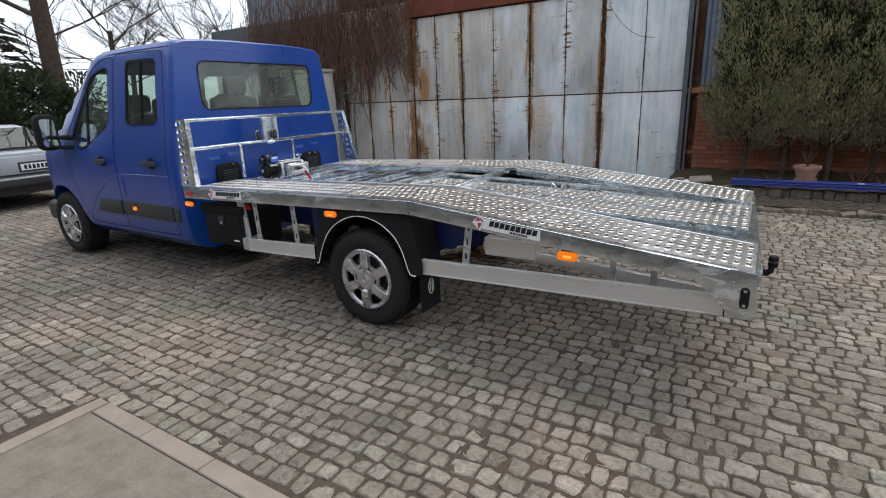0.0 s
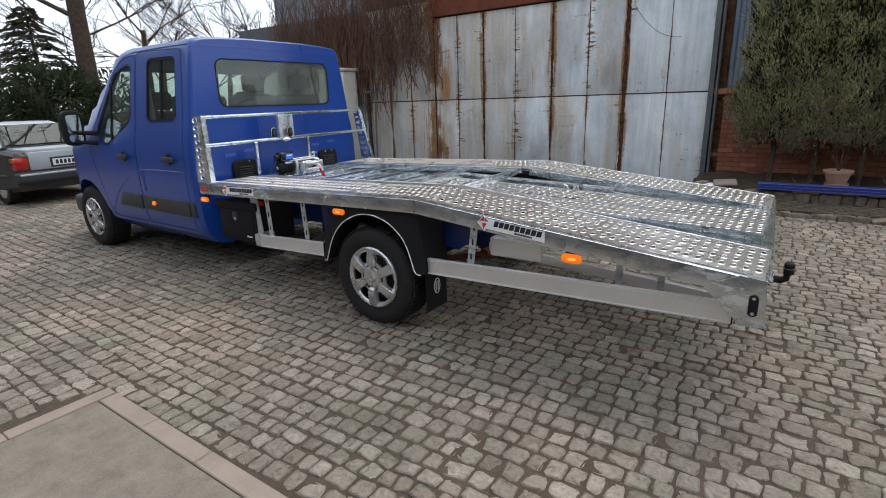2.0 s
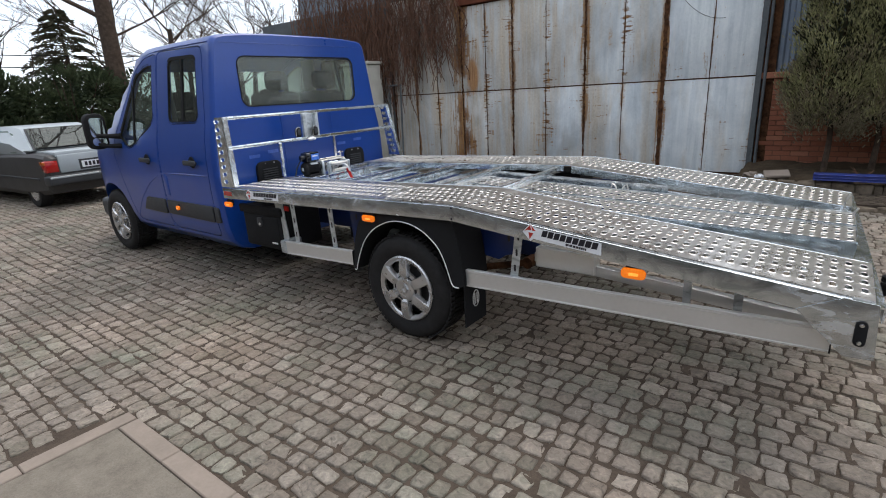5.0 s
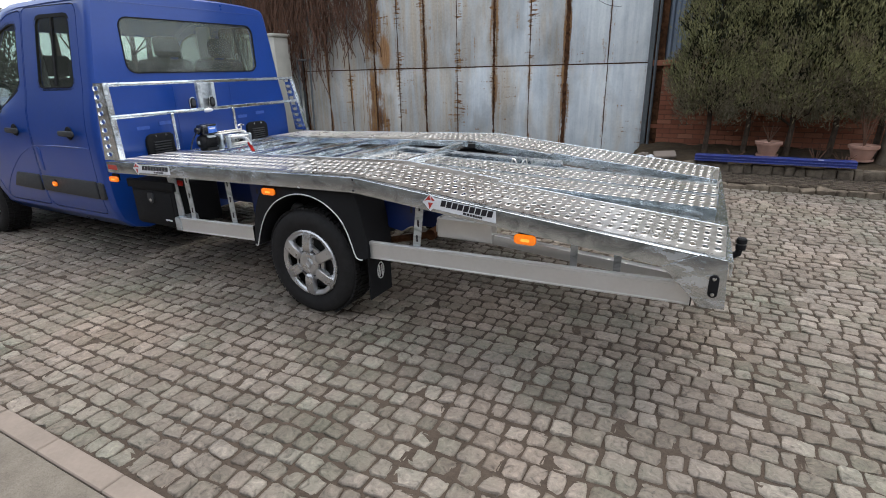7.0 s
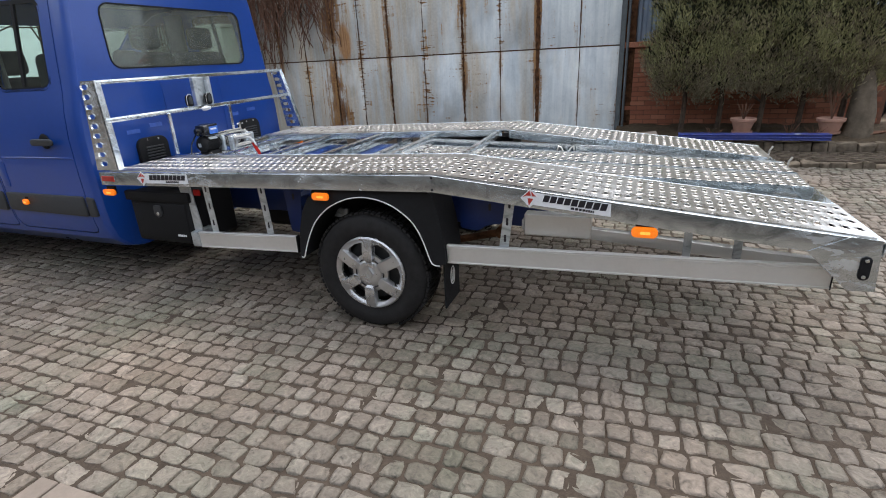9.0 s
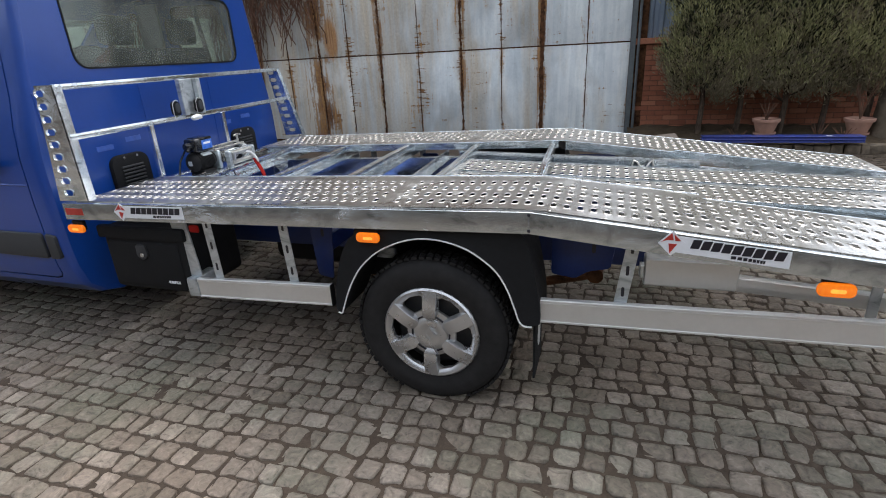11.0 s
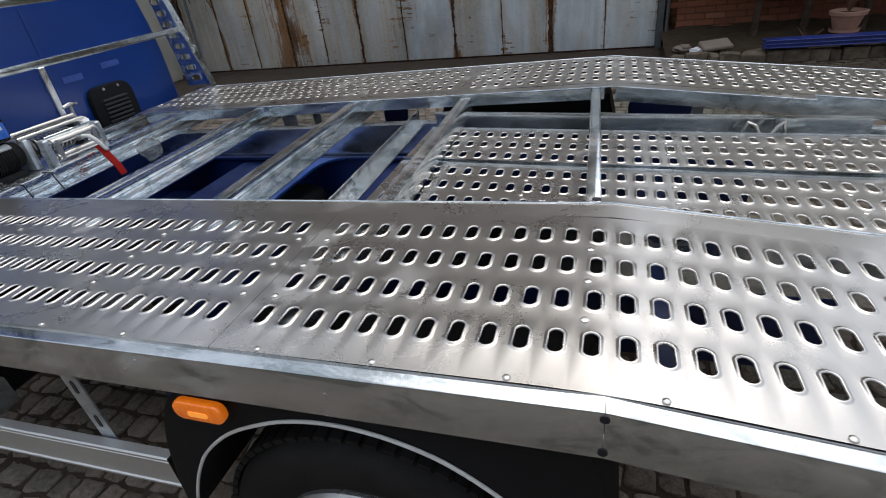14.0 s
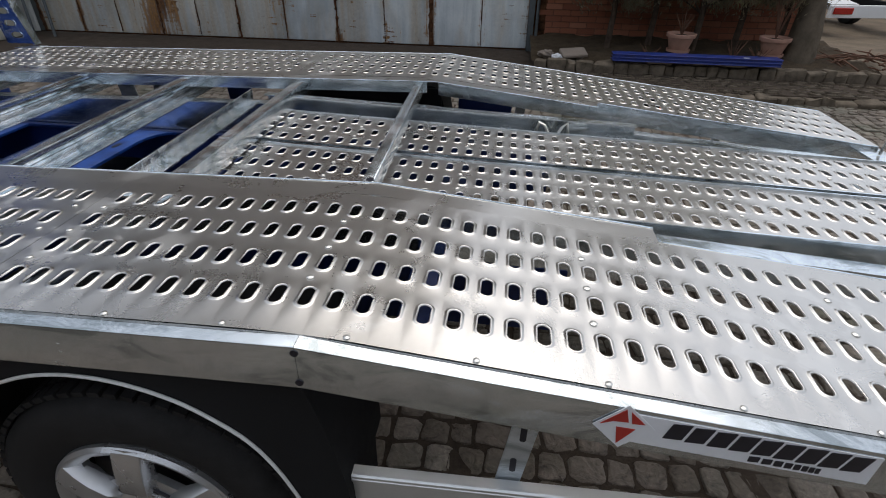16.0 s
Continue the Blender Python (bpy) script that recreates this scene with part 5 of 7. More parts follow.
for x, y in ((0.385, 4.37), (0.42, 4.02)):
    bm = tube(BM(), [(x, y, deck(x) - 0.01), (x + 0.005, y, deck(x) + 0.06), (x + 0.02, y, deck(x) + 0.085)], 0.006, 8)
    part("pin", bm, BOLT, truck, "thin upright locking pin")

# rear end, a little out of square with the bed
def tailed(bm):
    for v in bm.verts:
        v.co.x += TAIL_SKEW * (v.co.y - NEAR)
    return bm


TAIL_SKEW = -0.042
for y, s in ((NEAR, 1), (FAR, -1)):
    bm = prism(BM(), [(0.262, 0.680), (0.425, 0.522), (0.517, 0.528), (0.503, 0.742), (0.40, 0.752)], "y", y - 0.003 * s, y + 0.003 * s, 0.001)
    gusset = part("end_plate", tailed(bm), ZINC_RAIL, truck, "galvanised end plate at the tail of the bed")
    bm = prism(BM(), rounded(0.445, 0.483, 0.575, 0.675, 0.018), "y", y - 0.011 * s, y - 0.001 * s, 0.003)
    part("buffer", tailed(bm), BLACK, gusset, "black rubber buffer")
    for z in (0.59, 0.66):
        bm = lathe(BM(), [(0.008, 0.0), (0.006, -0.006 * s)], (0.464, y - 0.011 * s, z), "y", 8)
        part("bolt", tailed(bm), BOLT, gusset)
    bm = BM()
    ya, yb = sorted((y + 0.008 * s, y + 0.17 * s))
    box(bm, 0.425, 0.505, ya, yb, 0.535, 0.728, 0.006)
    part("corner_box", tailed(bm), ZINC_DULL, truck)
yc = 3.581
arm = part("tow_arm", tube(BM(), [(0.492, yc, 0.525), (0.547, yc, 0.521), (0.569, yc, 0.535), (0.575, yc, 0.567)], [0.018, 0.020, 0.018, 0.016], 14), BLACK, truck, "bent black coupling arm at the tail")
part("coupling_head", lathe(BM(), [(0.015, -0.018), (0.024, -0.015), (0.026, 0.010), (0.022, 0.013), (0.022, 0.018), (0.026, 0.022), (0.025, 0.042), (0.017, 0.049), (0.0, 0.050)], (0.577, yc, 0.575), "z", 20, False), BLACK, arm, "black rubber cap with a pale band")
part("band", lathe(BM(), [(0.0226, 0.0), (0.0226, 0.004)], (0.577, yc, 0.5887), "z", 20, False), STEEL_GREY, arm)
part("flange", box(BM(), 0.482, 0.511, yc - 0.034, yc + 0.034, 0.492, 0.559, 0.008, 2), BLACK, arm)
bm = BM()
prism(bm, [(0.40, 0.742), (0.440, 0.744), (0.506, 0.736), (0.523, 0.733), (0.523, 0.672), (0.517, 0.672), (0.517, 0.727), (0.44, 0.738), (0.40, 0.736)], "y", NEAR + 0.008, FAR - 0.008)
part("tail_beam", tailed(bm), ZINC, truck, "folded galvanised tail beam across the bed")
bm = BM()
box(bm, 0.25, 0.31, 3.34, 4.44, 0.61, 0.67, 0.006)
part("tail_tube", bm, ZINC_DULL, truck)
bm = BM()
box(bm, 0.30, 0.36, 3.42, 3.56, 0.655, 0.70, 0.01)
part("catch", bm, BLACK, truck, "black ramp catch under the tail")


def sloped_bar(name, p, q, wy, hz, mat, label="", bevel=0.006):
    bm = BM()
    (xa, ya, za), (xb, yb, zb) = p, q
    rings = []
    for (x, y, z) in (p, q):
        rings.append([bm.verts.new((x, y + dy, z + dz)) for dy, dz in ((-wy / 2, -hz / 2), (wy / 2, -hz / 2), (wy / 2, hz / 2), (-wy / 2, hz / 2))])
    skin(bm, rings)
    if bevel:
        bmesh.ops.recalc_face_normals(bm, faces=bm.faces)
        bmesh.ops.bevel(bm, geom=bm.edges[:], offset=bevel, segments=2, profile=0.5, affect="EDGES")
    return part(name, bm, mat, truck, label)


sloped_bar("rear_outrigger", (-0.95, 3.04, 0.650), (0.42, 3.04, 0.545), 0.05, 0.056, ALU, "pale grey longitudinal bar under the tail")
sloped_bar("rear_outrigger", (-0.95, 4.58, 0.645), (0.42, 4.58, 0.545), 0.05, 0.078, ALU, "pale grey longitudinal bar under the tail")
bm = BM()
box(bm, -0.935, -0.60, 3.00, 3.075, 0.60, 0.715, 0.006)
part("junction_box", bm, ALU, truck, "pale metal box under the deck")
for x in (-0.160, 0.050):
    for y in (3.008, 4.55):
        bm = BM()
        box(bm, x - 0.018, x + 0.018, y, y + 0.006, 0.51, deck(x) - 0.02, 0.002)
        part("drop_plate", bm, ZINC_DULL, truck)


# underrun guards on slotted posts
def guard(x0, x1, za, zb, y, s, label):
    """An extruded side guard: its lower edge goes from za to zb."""
    bm = BM()
    prof = [(0.0, 0.002), (0.0, 0.008), (0.004, 0.010), (0.004, 0.084), (0.0, 0.086), (0.0, 0.091), (0.003, 0.093), (0.0, 0.095), (0.0, 0.101), (0.004, 0.104), (0.026, 0.104), (0.028, 0.100), (0.028, 0.004), (0.026, 0.0), (0.003, 0.0)]
    rings = [[bm.verts.new((x, y + py * s, z + pz)) for py, pz in prof] for x, z in ((x0, za), (x1, zb))]
    skin(bm, rings)
    return part("side_guard", bm, ALU, truck, label, 30)


def slotted_post(x0, z0, x1, z1, y, s):
    """A galvanised strip with slots, from its foot to its head."""
    bm = BM()
    w, t = 0.024, 0.004
    d = Vector((x1 - x0, 0, z1 - z0))
    u = Vector((1, 0, 0))
    rings = [[bm.verts.new(Vector((x, y, z)) + u * (w * a) + Vector((0, t * b * s, 0))) for a, b in ((-1, 0), (1, 0), (1, 1), (-1, 1))] for x, z in ((x0, z0), (x1, z1))]
    skin(bm, rings)
    post = part("guard_post", bm, ZINC_DULL, truck, "slotted galvanised guard post")
    k = max(2, int(d.length / 0.085))
    for j in range(k):
        f = (j + 0.6) / k
        c = Vector((x0, y, z0)) + d * f
        if j % 1 == 0:
            bm = prism(BM(), [(c.x + px, c.z + pz) for px, pz in rounded(-0.006, 0.006, -0.02, 0.02, 0.0055)], "y", y - 0.0012 * s, y + 0.002 * s)
            part("slot", bm, INK, post)


for s, y in ((1, 2.880), (-1, 2 * MID - 2.880)):
    rail = guard(-1.325, 0.385, 0.450, 0.497, y, s, "long silver aluminium side guard behind the rear wheel")
    bm = BM()
    ya, yb = sorted((y - 0.001 * s, y + 0.030 * s))
    box(bm, 0.385, 0.390, ya, yb, 0.495, 0.604, 0.001)
    part("end_cap", bm, BLACK, rail)
    rail = guard(-3.045, -2.285, 0.398, 0.426, y, s, "short silver aluminium side guard ahead of the rear wheel")
    bm = BM()
    box(bm, -2.285, -2.278, ya, yb, 0.424, 0.532, 0.001)
    part("end_cap", bm, BLACK, rail)
    bm = BM()
    ya, yb = sorted((y - 0.003 * s, y + 0.16 * s))
    box(bm, -3.115, -3.047, ya, yb, 0.398, 0.500, 0.012, 2)
    part("corner_piece", bm, ZINC_DULL, rail, "pale plastic corner of the side guard")
    slotted_post(-1.020, 0.552, -0.985, deck(-0.98) - 0.08, y + 0.030 * s, s)
    slotted_post(-2.925, 0.50, -2.940, deck(-2.93) - 0.08, y + 0.030 * s, s)
    slotted_post(-2.490, 0.51, -2.510, deck(-2.5) - 0.08, y + 0.030 * s, s)
    bm = BM()
    ya, yb = sorted((y + 0.035 * s, y + 0.045 * s))
    prism(bm, [(-3.13, 0.50), (-3.04, 0.50), (-3.075, deck(-3.1) - 0.08), (-3.17, deck(-3.1) - 0.08)], "y", ya, yb, 0.002)
    part("hanger_plate", bm, ZINC_DULL, truck, "galvanised hanger plate")
bm = BM()
box(bm, -3.06, -3.0, 2.915, 2.93, 0.735, 0.775, 0.008)
part("red_tag", bm, RED_STRAP, truck, "red plastic tag under the deck")

# toolbox
tb = part("toolbox", box(BM(), -3.63, -3.10, 2.905, 3.30, 0.395, 0.745, 0.028, 3), BLACK, truck, "black moulded plastic toolbox under the bed")
part("lid_rim", box(BM(), -3.645, -3.085, 2.890, 2.935, 0.685, 0.752, 0.012, 2), BLACK, tb)
part("door_panel", box(BM(), -3.59, -3.14, 2.897, 2.915, 0.43, 0.67, 0.008, 2), BLACK, tb)
bm = prism(BM(), softened([(-3.40, 0.66), (-3.34, 0.66), (-3.335, 0.60), (-3.37, 0.575), (-3.405, 0.60)], 0.012), "y", 2.885, 2.90, 0.003)
latch = part("latch", bm, TRIM, tb)
part("keyhole", lathe(BM(), [(0.012, 0.0), (0.010, -0.004)], (-3.368, 2.885, 0.605), "y", 12), BOLT, latch)
for k in range(5):
    part("maker_mark", box(BM(), -3.245 + k * 0.0155, -3.234 + k * 0.0155, 2.8945, 2.898, 0.452, 0.466), STICKER, tb)

# mudguards
ARCH = [(-2.232, 0.420), (-2.215, 0.418), (-2.206, 0.435), (-2.176, 0.512), (-2.140, 0.585), (-2.092, 0.656), (-2.015, 0.726), (-1.927, 0.772), (-1.855, 0.795), (-1.782, 0.803), (-1.700, 0.795), (-1.616, 0.768), (-1.550, 0.727), (-1.493, 0.675), (-1.452, 0.604), (-1.425, 0.530), (-1.405, 0.470), (-1.385, 0.448), (-1.352, 0.446)]


ARCH = flowing(ARCH)
for y, s in ((2.845, 1), (2 * MID - 2.845, -1)):
    outer = [(-2.25, 0.43), (-2.242, 0.50), (-2.228, 0.58), (-2.205, 0.66), (-2.18, 0.72), (-2.15, 0.77), (-2.12, 0.80), (-2.10, 0.83), (-2.0, 0.835), (-1.85, 0.838), (-1.7, 0.84), (-1.6, 0.842), (-1.5, 0.845), (-1.42, 0.847), (-1.385, 0.82), (-1.36, 0.74), (-1.34, 0.64), (-1.325, 0.54), (-1.322, 0.455)]
    outer = flowing(outer)
    bm = BM()
    la, lb = [bm.verts.new((px, y, pz)) for px, pz in ARCH], [bm.verts.new((px, y + 0.012 * s, pz)) for px, pz in outer]
    lc, ld = [bm.verts.new((px, y + 0.26 * s, pz)) for px, pz in outer], [bm.verts.new((px, y + 0.26 * s, pz + 0.002)) for px, pz in ARCH]
    for p, q in ((la, lb), (lb, lc), (lc, ld), (ld, la)):
        for i in range(len(p) - 1):
            bm.faces.new((p[i], p[i + 1], q[i + 1], q[i]))
    for i in (0, -1):
        bm.faces.new((la[i], lb[i], lc[i], ld[i]))
    mg = part("mudguard", bm, BLACK, truck, "black plastic mudguard with white piping", 40)
    part("splash_panel", prism(BM(), [(-2.20, 0.50), (-1.35, 0.50), (-1.38, 0.84), (-2.12, 0.82)], "y", *sorted((y + 0.262 * s, y + 0.270 * s))), BLACK, mg)
    bm = tube(BM(), [(px, y - 0.003 * s, pz) for px, pz in ARCH], 0.0036, 8)
    part("piping", bm, PIPING, mg, "thin white edge piping")
    ya, yb = sorted((y + 0.04 * s, y + 0.27 * s))
    flap = part("mud_flap", box(BM(), -1.352, -1.342, ya, yb, 0.17, 0.47, 0.003), BLACK, truck, "black rubber mud flap with a plain white oval mark")
    yc = (ya + yb) / 2
    oval = [(yc + 0.035 * math.cos(a), 0.33 + 0.055 * math.sin(a)) for a in [2 * math.pi * k / 20 for k in range(20)]]
    part("oval_mark", framed(BM(), grown(oval, -0.006), oval, "x", -1.342, -1.339), PIPING, flap)
    for dy in (-0.012, 0.012):
        part("bar_mark", box(BM(), -1.3415, -1.339, yc + dy - 0.005, yc + dy + 0.005, 0.295, 0.365), PIPING, flap)

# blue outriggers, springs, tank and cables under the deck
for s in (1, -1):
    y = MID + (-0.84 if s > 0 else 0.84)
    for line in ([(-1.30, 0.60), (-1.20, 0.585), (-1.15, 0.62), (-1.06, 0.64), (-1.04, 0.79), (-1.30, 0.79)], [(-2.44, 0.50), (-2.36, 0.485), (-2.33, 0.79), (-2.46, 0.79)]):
        plate = part("outrigger", prism(BM(), softened(line, 0.015), "y", y, y + 0.008 * s, 0.002), BLUE_SHADED, truck, "blue-painted outrigger plate")
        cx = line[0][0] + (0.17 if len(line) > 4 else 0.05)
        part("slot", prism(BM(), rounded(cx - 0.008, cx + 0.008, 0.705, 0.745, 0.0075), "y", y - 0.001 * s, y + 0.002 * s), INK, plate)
        part("web", box(BM(), line[0][0] + 0.01, line[0][0] + 0.09, *sorted((y + 0.008 * s, MID - s * 0.40)), 0.63, 0.72, 0.006), BLUE_SHADED, plate)
    ys = MID - s * 0.60
    bm = tube(BM(), [(-2.42, ys, 0.46), (-2.15, ys, 0.415), (-1.80, ys, 0.395), (-1.45, ys, 0.425), (-1.13, ys, 0.505)], 0.022, 8)
    part("leaf_spring", bm, RUST, truck, "rusty leaf spring")
    part("spring_eye", lathe(BM(), [(0.036, -0.045), (0.036, 0.045)], (-1.12, ys, 0.515), "y", 16), RUST, truck)
part("fuel_tank", box(BM(), -3.05, -2.55, 3.53, 4.22, 0.34, 0.62, 0.06, 3), BLACK, truck, "black plastic fuel tank between the rails")
part("silencer", lathe(BM(), [(0.05, 0.0), (0.09, 0.03), (0.09, 0.55), (0.05, 0.58)], (-2.55, 4.02, 0.42), "x", 20), RUST, truck, "rusty exhaust silencer")
part("brake_box", box(BM(), -2.14, -2.03, 3.08, 3.16, 0.60, 0.66, 0.012, 2), ZINC_DULL, truck)


# marker lamps
def marker(x, z, y, s, wide=0.106, high=0.043, label="lit amber side marker lamp"):
    base = part("marker_lamp", prism(BM(), rounded(x - wide / 2, x + wide / 2, z - high / 2, z + high / 2, high * 0.42, 5), "y", y, y - 0.020 * s, 0.006), AMBER, truck, label)
    part("led", prism(BM(), rounded(x - wide * 0.17, x + wide * 0.22, z - high * 0.16, z + high * 0.12, high * 0.1), "y", y - 0.019 * s, y - 0.0215 * s), AMBER_HOT, base, "glowing core of the lamp")
    part("bracket", box(BM(), x - wide * 0.35, x + wide * 0.35, *sorted((y + 0.001 * s, y + 0.02 * s)), z - high * 0.3, z + high * 0.9, 0.003), BLACK, base)


for s in (1, -1):
    y = 2.842 if s > 0 else 2 * MID - 2.842
    marker(-3.695, 0.752, y, s)
    marker(-2.036, 0.800, y - 0.004 * s, s)
    marker(-0.356, 0.712, y, s, 0.112, 0.050)
    marker(-4.605, 0.640, MID - s * 1.048, s, 0.055, 0.042, "small amber side indicator on the door sill")
    part("reflector", box(BM(), -3.725, -3.605, *sorted((y - 0.018 * s, y - 0.010 * s)), 0.826, 0.866, 0.003), RED_LENS, truck, "dark red reflector strip")


# adhesive name plates: a lozenge and unlettered dark blocks
def decal(x0, x1, centre):
    """A white strip along the edge rail between x0 and x1; centre(x) is its middle height."""
    y, long = NEAR - 0.0005, x1 - x0
    bm = BM()
    rings = [[bm.verts.new((x, yy, centre(x) + h)) for yy, h in ((y, -0.030), (y, 0.030), (y - 0.0015, 0.030), (y - 0.0015, -0.030))] for x in (x0 + 0.04, x1)]
    skin(bm, rings)
    base = part("sticker", bm, STICKER, truck, "white name sticker with a red lozenge and dark blocks")
    c = centre(x0 + 0.03)
    part("lozenge", prism(BM(), [(x0 - 0.010, c), (x0 + 0.035, c + 0.046), (x0 + 0.080, c), (x0 + 0.035, c - 0.046)], "y", y - 0.0015, y - 0.0028), STICKER, base)
    for tri in ([(x0, c + 0.004), (x0 + 0.033, c + 0.038), (x0 + 0.040, c + 0.012), (x0 + 0.018, c + 0.012)], [(x0 + 0.040, c + 0.034), (x0 + 0.064, c + 0.010), (x0 + 0.045, c + 0.010)], [(x0 + 0.024, c + 0.000), (x0 + 0.052, c - 0.002), (x0 + 0.030, c - 0.036)]):
        part("mark", prism(BM(), tri, "y", y - 0.0028, y - 0.0040), RED, base)
    n = 9
    a = x0 + 0.098
    step = (x1 - 0.012 - a) / n
    for k in range(n):
        xa = a + k * step
        h = centre(xa)
        line = [(xa - 0.004, h - 0.008), (xa + step - 0.0085, h - 0.008), (xa + step + 0.0005, h + 0.024), (xa + 0.005, h + 0.024)]
        part("block", prism(BM(), line, "y", y - 0.0015, y - 0.0026), INK, base)
    xa = x0 + long * 0.56
    for k in range(8):
        w = (x1 - 0.015 - xa) / 8
        h = centre(xa)
        part("small_block", prism(BM(), [(xa, h - 0.025), (xa + w * 0.75, h - 0.025), (xa + w * 0.78, h - 0.014), (xa, h - 0.014)], "y", y - 0.0015, y - 0.0026), INK, base)
        xa += w


decal(-3.385, -2.975, lambda x: deck(x) - 0.043)
decal(-0.905, -0.505, lambda x: deck(x) - 0.043)

# headboard -------------------------------------------------------
def side_plate(y, dx, lean_top, s):
    line = [(-3.742 + dx, 0.900), (-3.545 + dx, 0.905), (-3.555 + dx + lean_top, 1.457), (-3.672 + dx + lean_top, 1.457)]
    cuts, rims = [], BM()
    for k in range(9):
        f = (k + 0.5) / 9
        cx = (-3.655 + 0.010 * f) + dx + lean_top * f - 0.006
        cz = 0.915 + 0.535 * f
        cuts.append(prism(BM(), [(cx + px, cz + pz) for px, pz in rounded(-0.030, 0.030, -0.015, 0.015, 0.0145, 4)], "y", y - 0.05, y + 0.05))
        inner = [(cx + px, cz + pz) for px, pz in rounded(-0.030, 0.030, -0.015, 0.015, 0.0145, 4)]
        framed(rims, inner, grown(inner, 0.004), "y", y - 0.003, y + 0.009)
    plate = part("headboard_side", carved(prism(BM(), line, "y", y, y + 0.005), cuts), ZINC, truck, "galvanised headboard side plate with a row of oblong holes", 30)
    part("hole_rims", rims, ZINC, plate, "", 30)
    bm = BM()
    rings = [[bm.verts.new((x + a, y + b * s, z)) for a, b in ((-0.008, 0), (0.002, 0), (0.002, 0.042), (-0.008, 0.042))] for x, z in ((-3.545 + dx, 0.905), (-3.555 + dx + lean_top, 1.457))]
    skin(bm, rings)
    part("folded_edge", bm, ZINC, plate)


side_plate(NEAR + 0.002, 0.0, 0.0, 1)
side_plate(FAR - 0.007, SKEW * 2.13, -0.155, -1)


def cross_bar(z, ya, yb, xa, xb, w, h, label):
    bm = BM()
    rings = [[bm.verts.new((x + dx, y, z + dz)) for dx, dz in ((-w, -h), (w, -h), (w, h), (-w, h))] for x, y in ((xa, ya), (xb, yb))]
    skin(bm, rings)
    bmesh.ops.recalc_face_normals(bm, faces=bm.faces)
    bmesh.ops.bevel(bm, geom=bm.edges[:], offset=0.004, segments=2, profile=0.5, affect="EDGES")
    return part("headboard_bar", bm, ZINC, truck, label)


cross_bar(1.445, NEAR + 0.01, FAR - 0.01, -3.565, -3.785, 0.014, 0.014, "bright galvanised top bar of the headboard")
cross_bar(1.215, NEAR + 0.01, FAR - 0.01, -3.560, -3.720, 0.014, 0.015, "bright galvanised middle bar of the headboard")
for y, z0, z1 in ((3.345, 0.915, 1.205), (3.985, 0.915, 1.205)):
    x = -3.565 + SKEW * 1.6 * (y - NEAR)
    part("headboard_upright", box(BM(), x - 0.012, x + 0.012, y - 0.014, y + 0.014, z0, z1, 0.003), ZINC, truck, "slim galvanised upright")
for y0, y1 in ((3.615, 3.655), (3.755, 3.790)):
    part("headboard_upright", box(BM(), -3.61, -3.575, y0, y1, 1.225, 1.435, 0.004), ZINC_DULL, truck, "short galvanised upright of the headboard")
part("centre_plate", box(BM(), -3.618, -3.612, 3.64, 3.77, 1.225, 1.435, 0.002), ZINC_DULL, truck)
for y in (3.545, 3.735):                               # flat-cased work lamps on the middle bar, each in a wire loop
    case = part("work_lamp", prism(BM(), rounded(y - 0.026, y + 0.026, 1.232, 1.315, 0.024), "x", -3.592, -3.560, 0.006), BLACK, truck, "small black work lamp in a wire loop")
    part("lens", prism(BM(), rounded(y - 0.017, y + 0.017, 1.250, 1.305, 0.016), "x", -3.561, -3.557, 0.001), TRIM, case)
    loop = [(-3.566, y + 0.031 * math.cos(a), 1.285 + 0.036 * math.sin(a)) for a in [math.pi * (0.30 + 0.70 * k / 12) for k in range(13)]]
    part("wire_loop", tube(BM(), loop + [(-3.566, y - 0.031, 1.225)], 0.0028, 6), BOLT, case)
bm = BM()
bmesh.ops.create_icosphere(bm, subdivisions=2, radius=0.034)
for v in bm.verts:
    v.co = Vector((-3.545, 3.665, 1.210)) + Vector((v.co.x * 0.6, v.co.y * 1.35, v.co.z * 0.55)) * (1 + 0.35 * noise.noise(v.co * 60))
part("plastic_bag", bm, STICKER, truck, "knotted white plastic bag round a bar")

# winch -----------------------------------------------------------
WX, WZ = -3.415, 0.950


def winch_part(name, bm, *rest):
    """A part of the winch, brought from its drawing size to its seat behind the second cross member."""
    for v in bm.verts:
        v.co = Vector((-3.505 + (v.co.x - WX) * 0.87, 3.487 + (v.co.y - 3.405) * 0.90, 0.950 + (v.co.z - WZ) * 0.88))
    return part(name, bm, *rest)


winch = winch_part("winch", box(BM(), WX - 0.10, WX + 0.11, 3.36, 4.00, WZ - 0.085, WZ - 0.077, 0.002), ZINC, truck, "black and silver electric winch with a red strap hook")
winch_part("motor", lathe(BM(), [(0.02, 0.0), (0.046, 0.006), (0.060, 0.020), (0.064, 0.035), (0.064, 0.165), (0.054, 0.185), (0.050, 0.20)], (WX, 3.405, WZ + 0.005), "y", 32), BLACK, winch, "black ribbed electric motor")
for k in range(11):
    winch_part("cooling_fin", lathe(BM(), [(0.062, 0.0), (0.0685, 0.001), (0.0685, 0.005), (0.062, 0.006)], (WX, 3.440 + k * 0.0118, WZ + 0.005), "y", 32), BLACK, winch)
winch_part("end_badge", box(BM(), WX - 0.016, WX + 0.016, 3.4005, 3.408, WZ - 0.012, WZ + 0.020, 0.003), CAR_SILVER, winch, "pale square badge on the motor end")
winch_part("label_plate", box(BM(), WX + 0.030, WX + 0.060, 3.475, 3.565, WZ + 0.048, WZ + 0.058, 0.003, 1, Euler((0, radians(42), 0))), CAR_SILVER, winch)
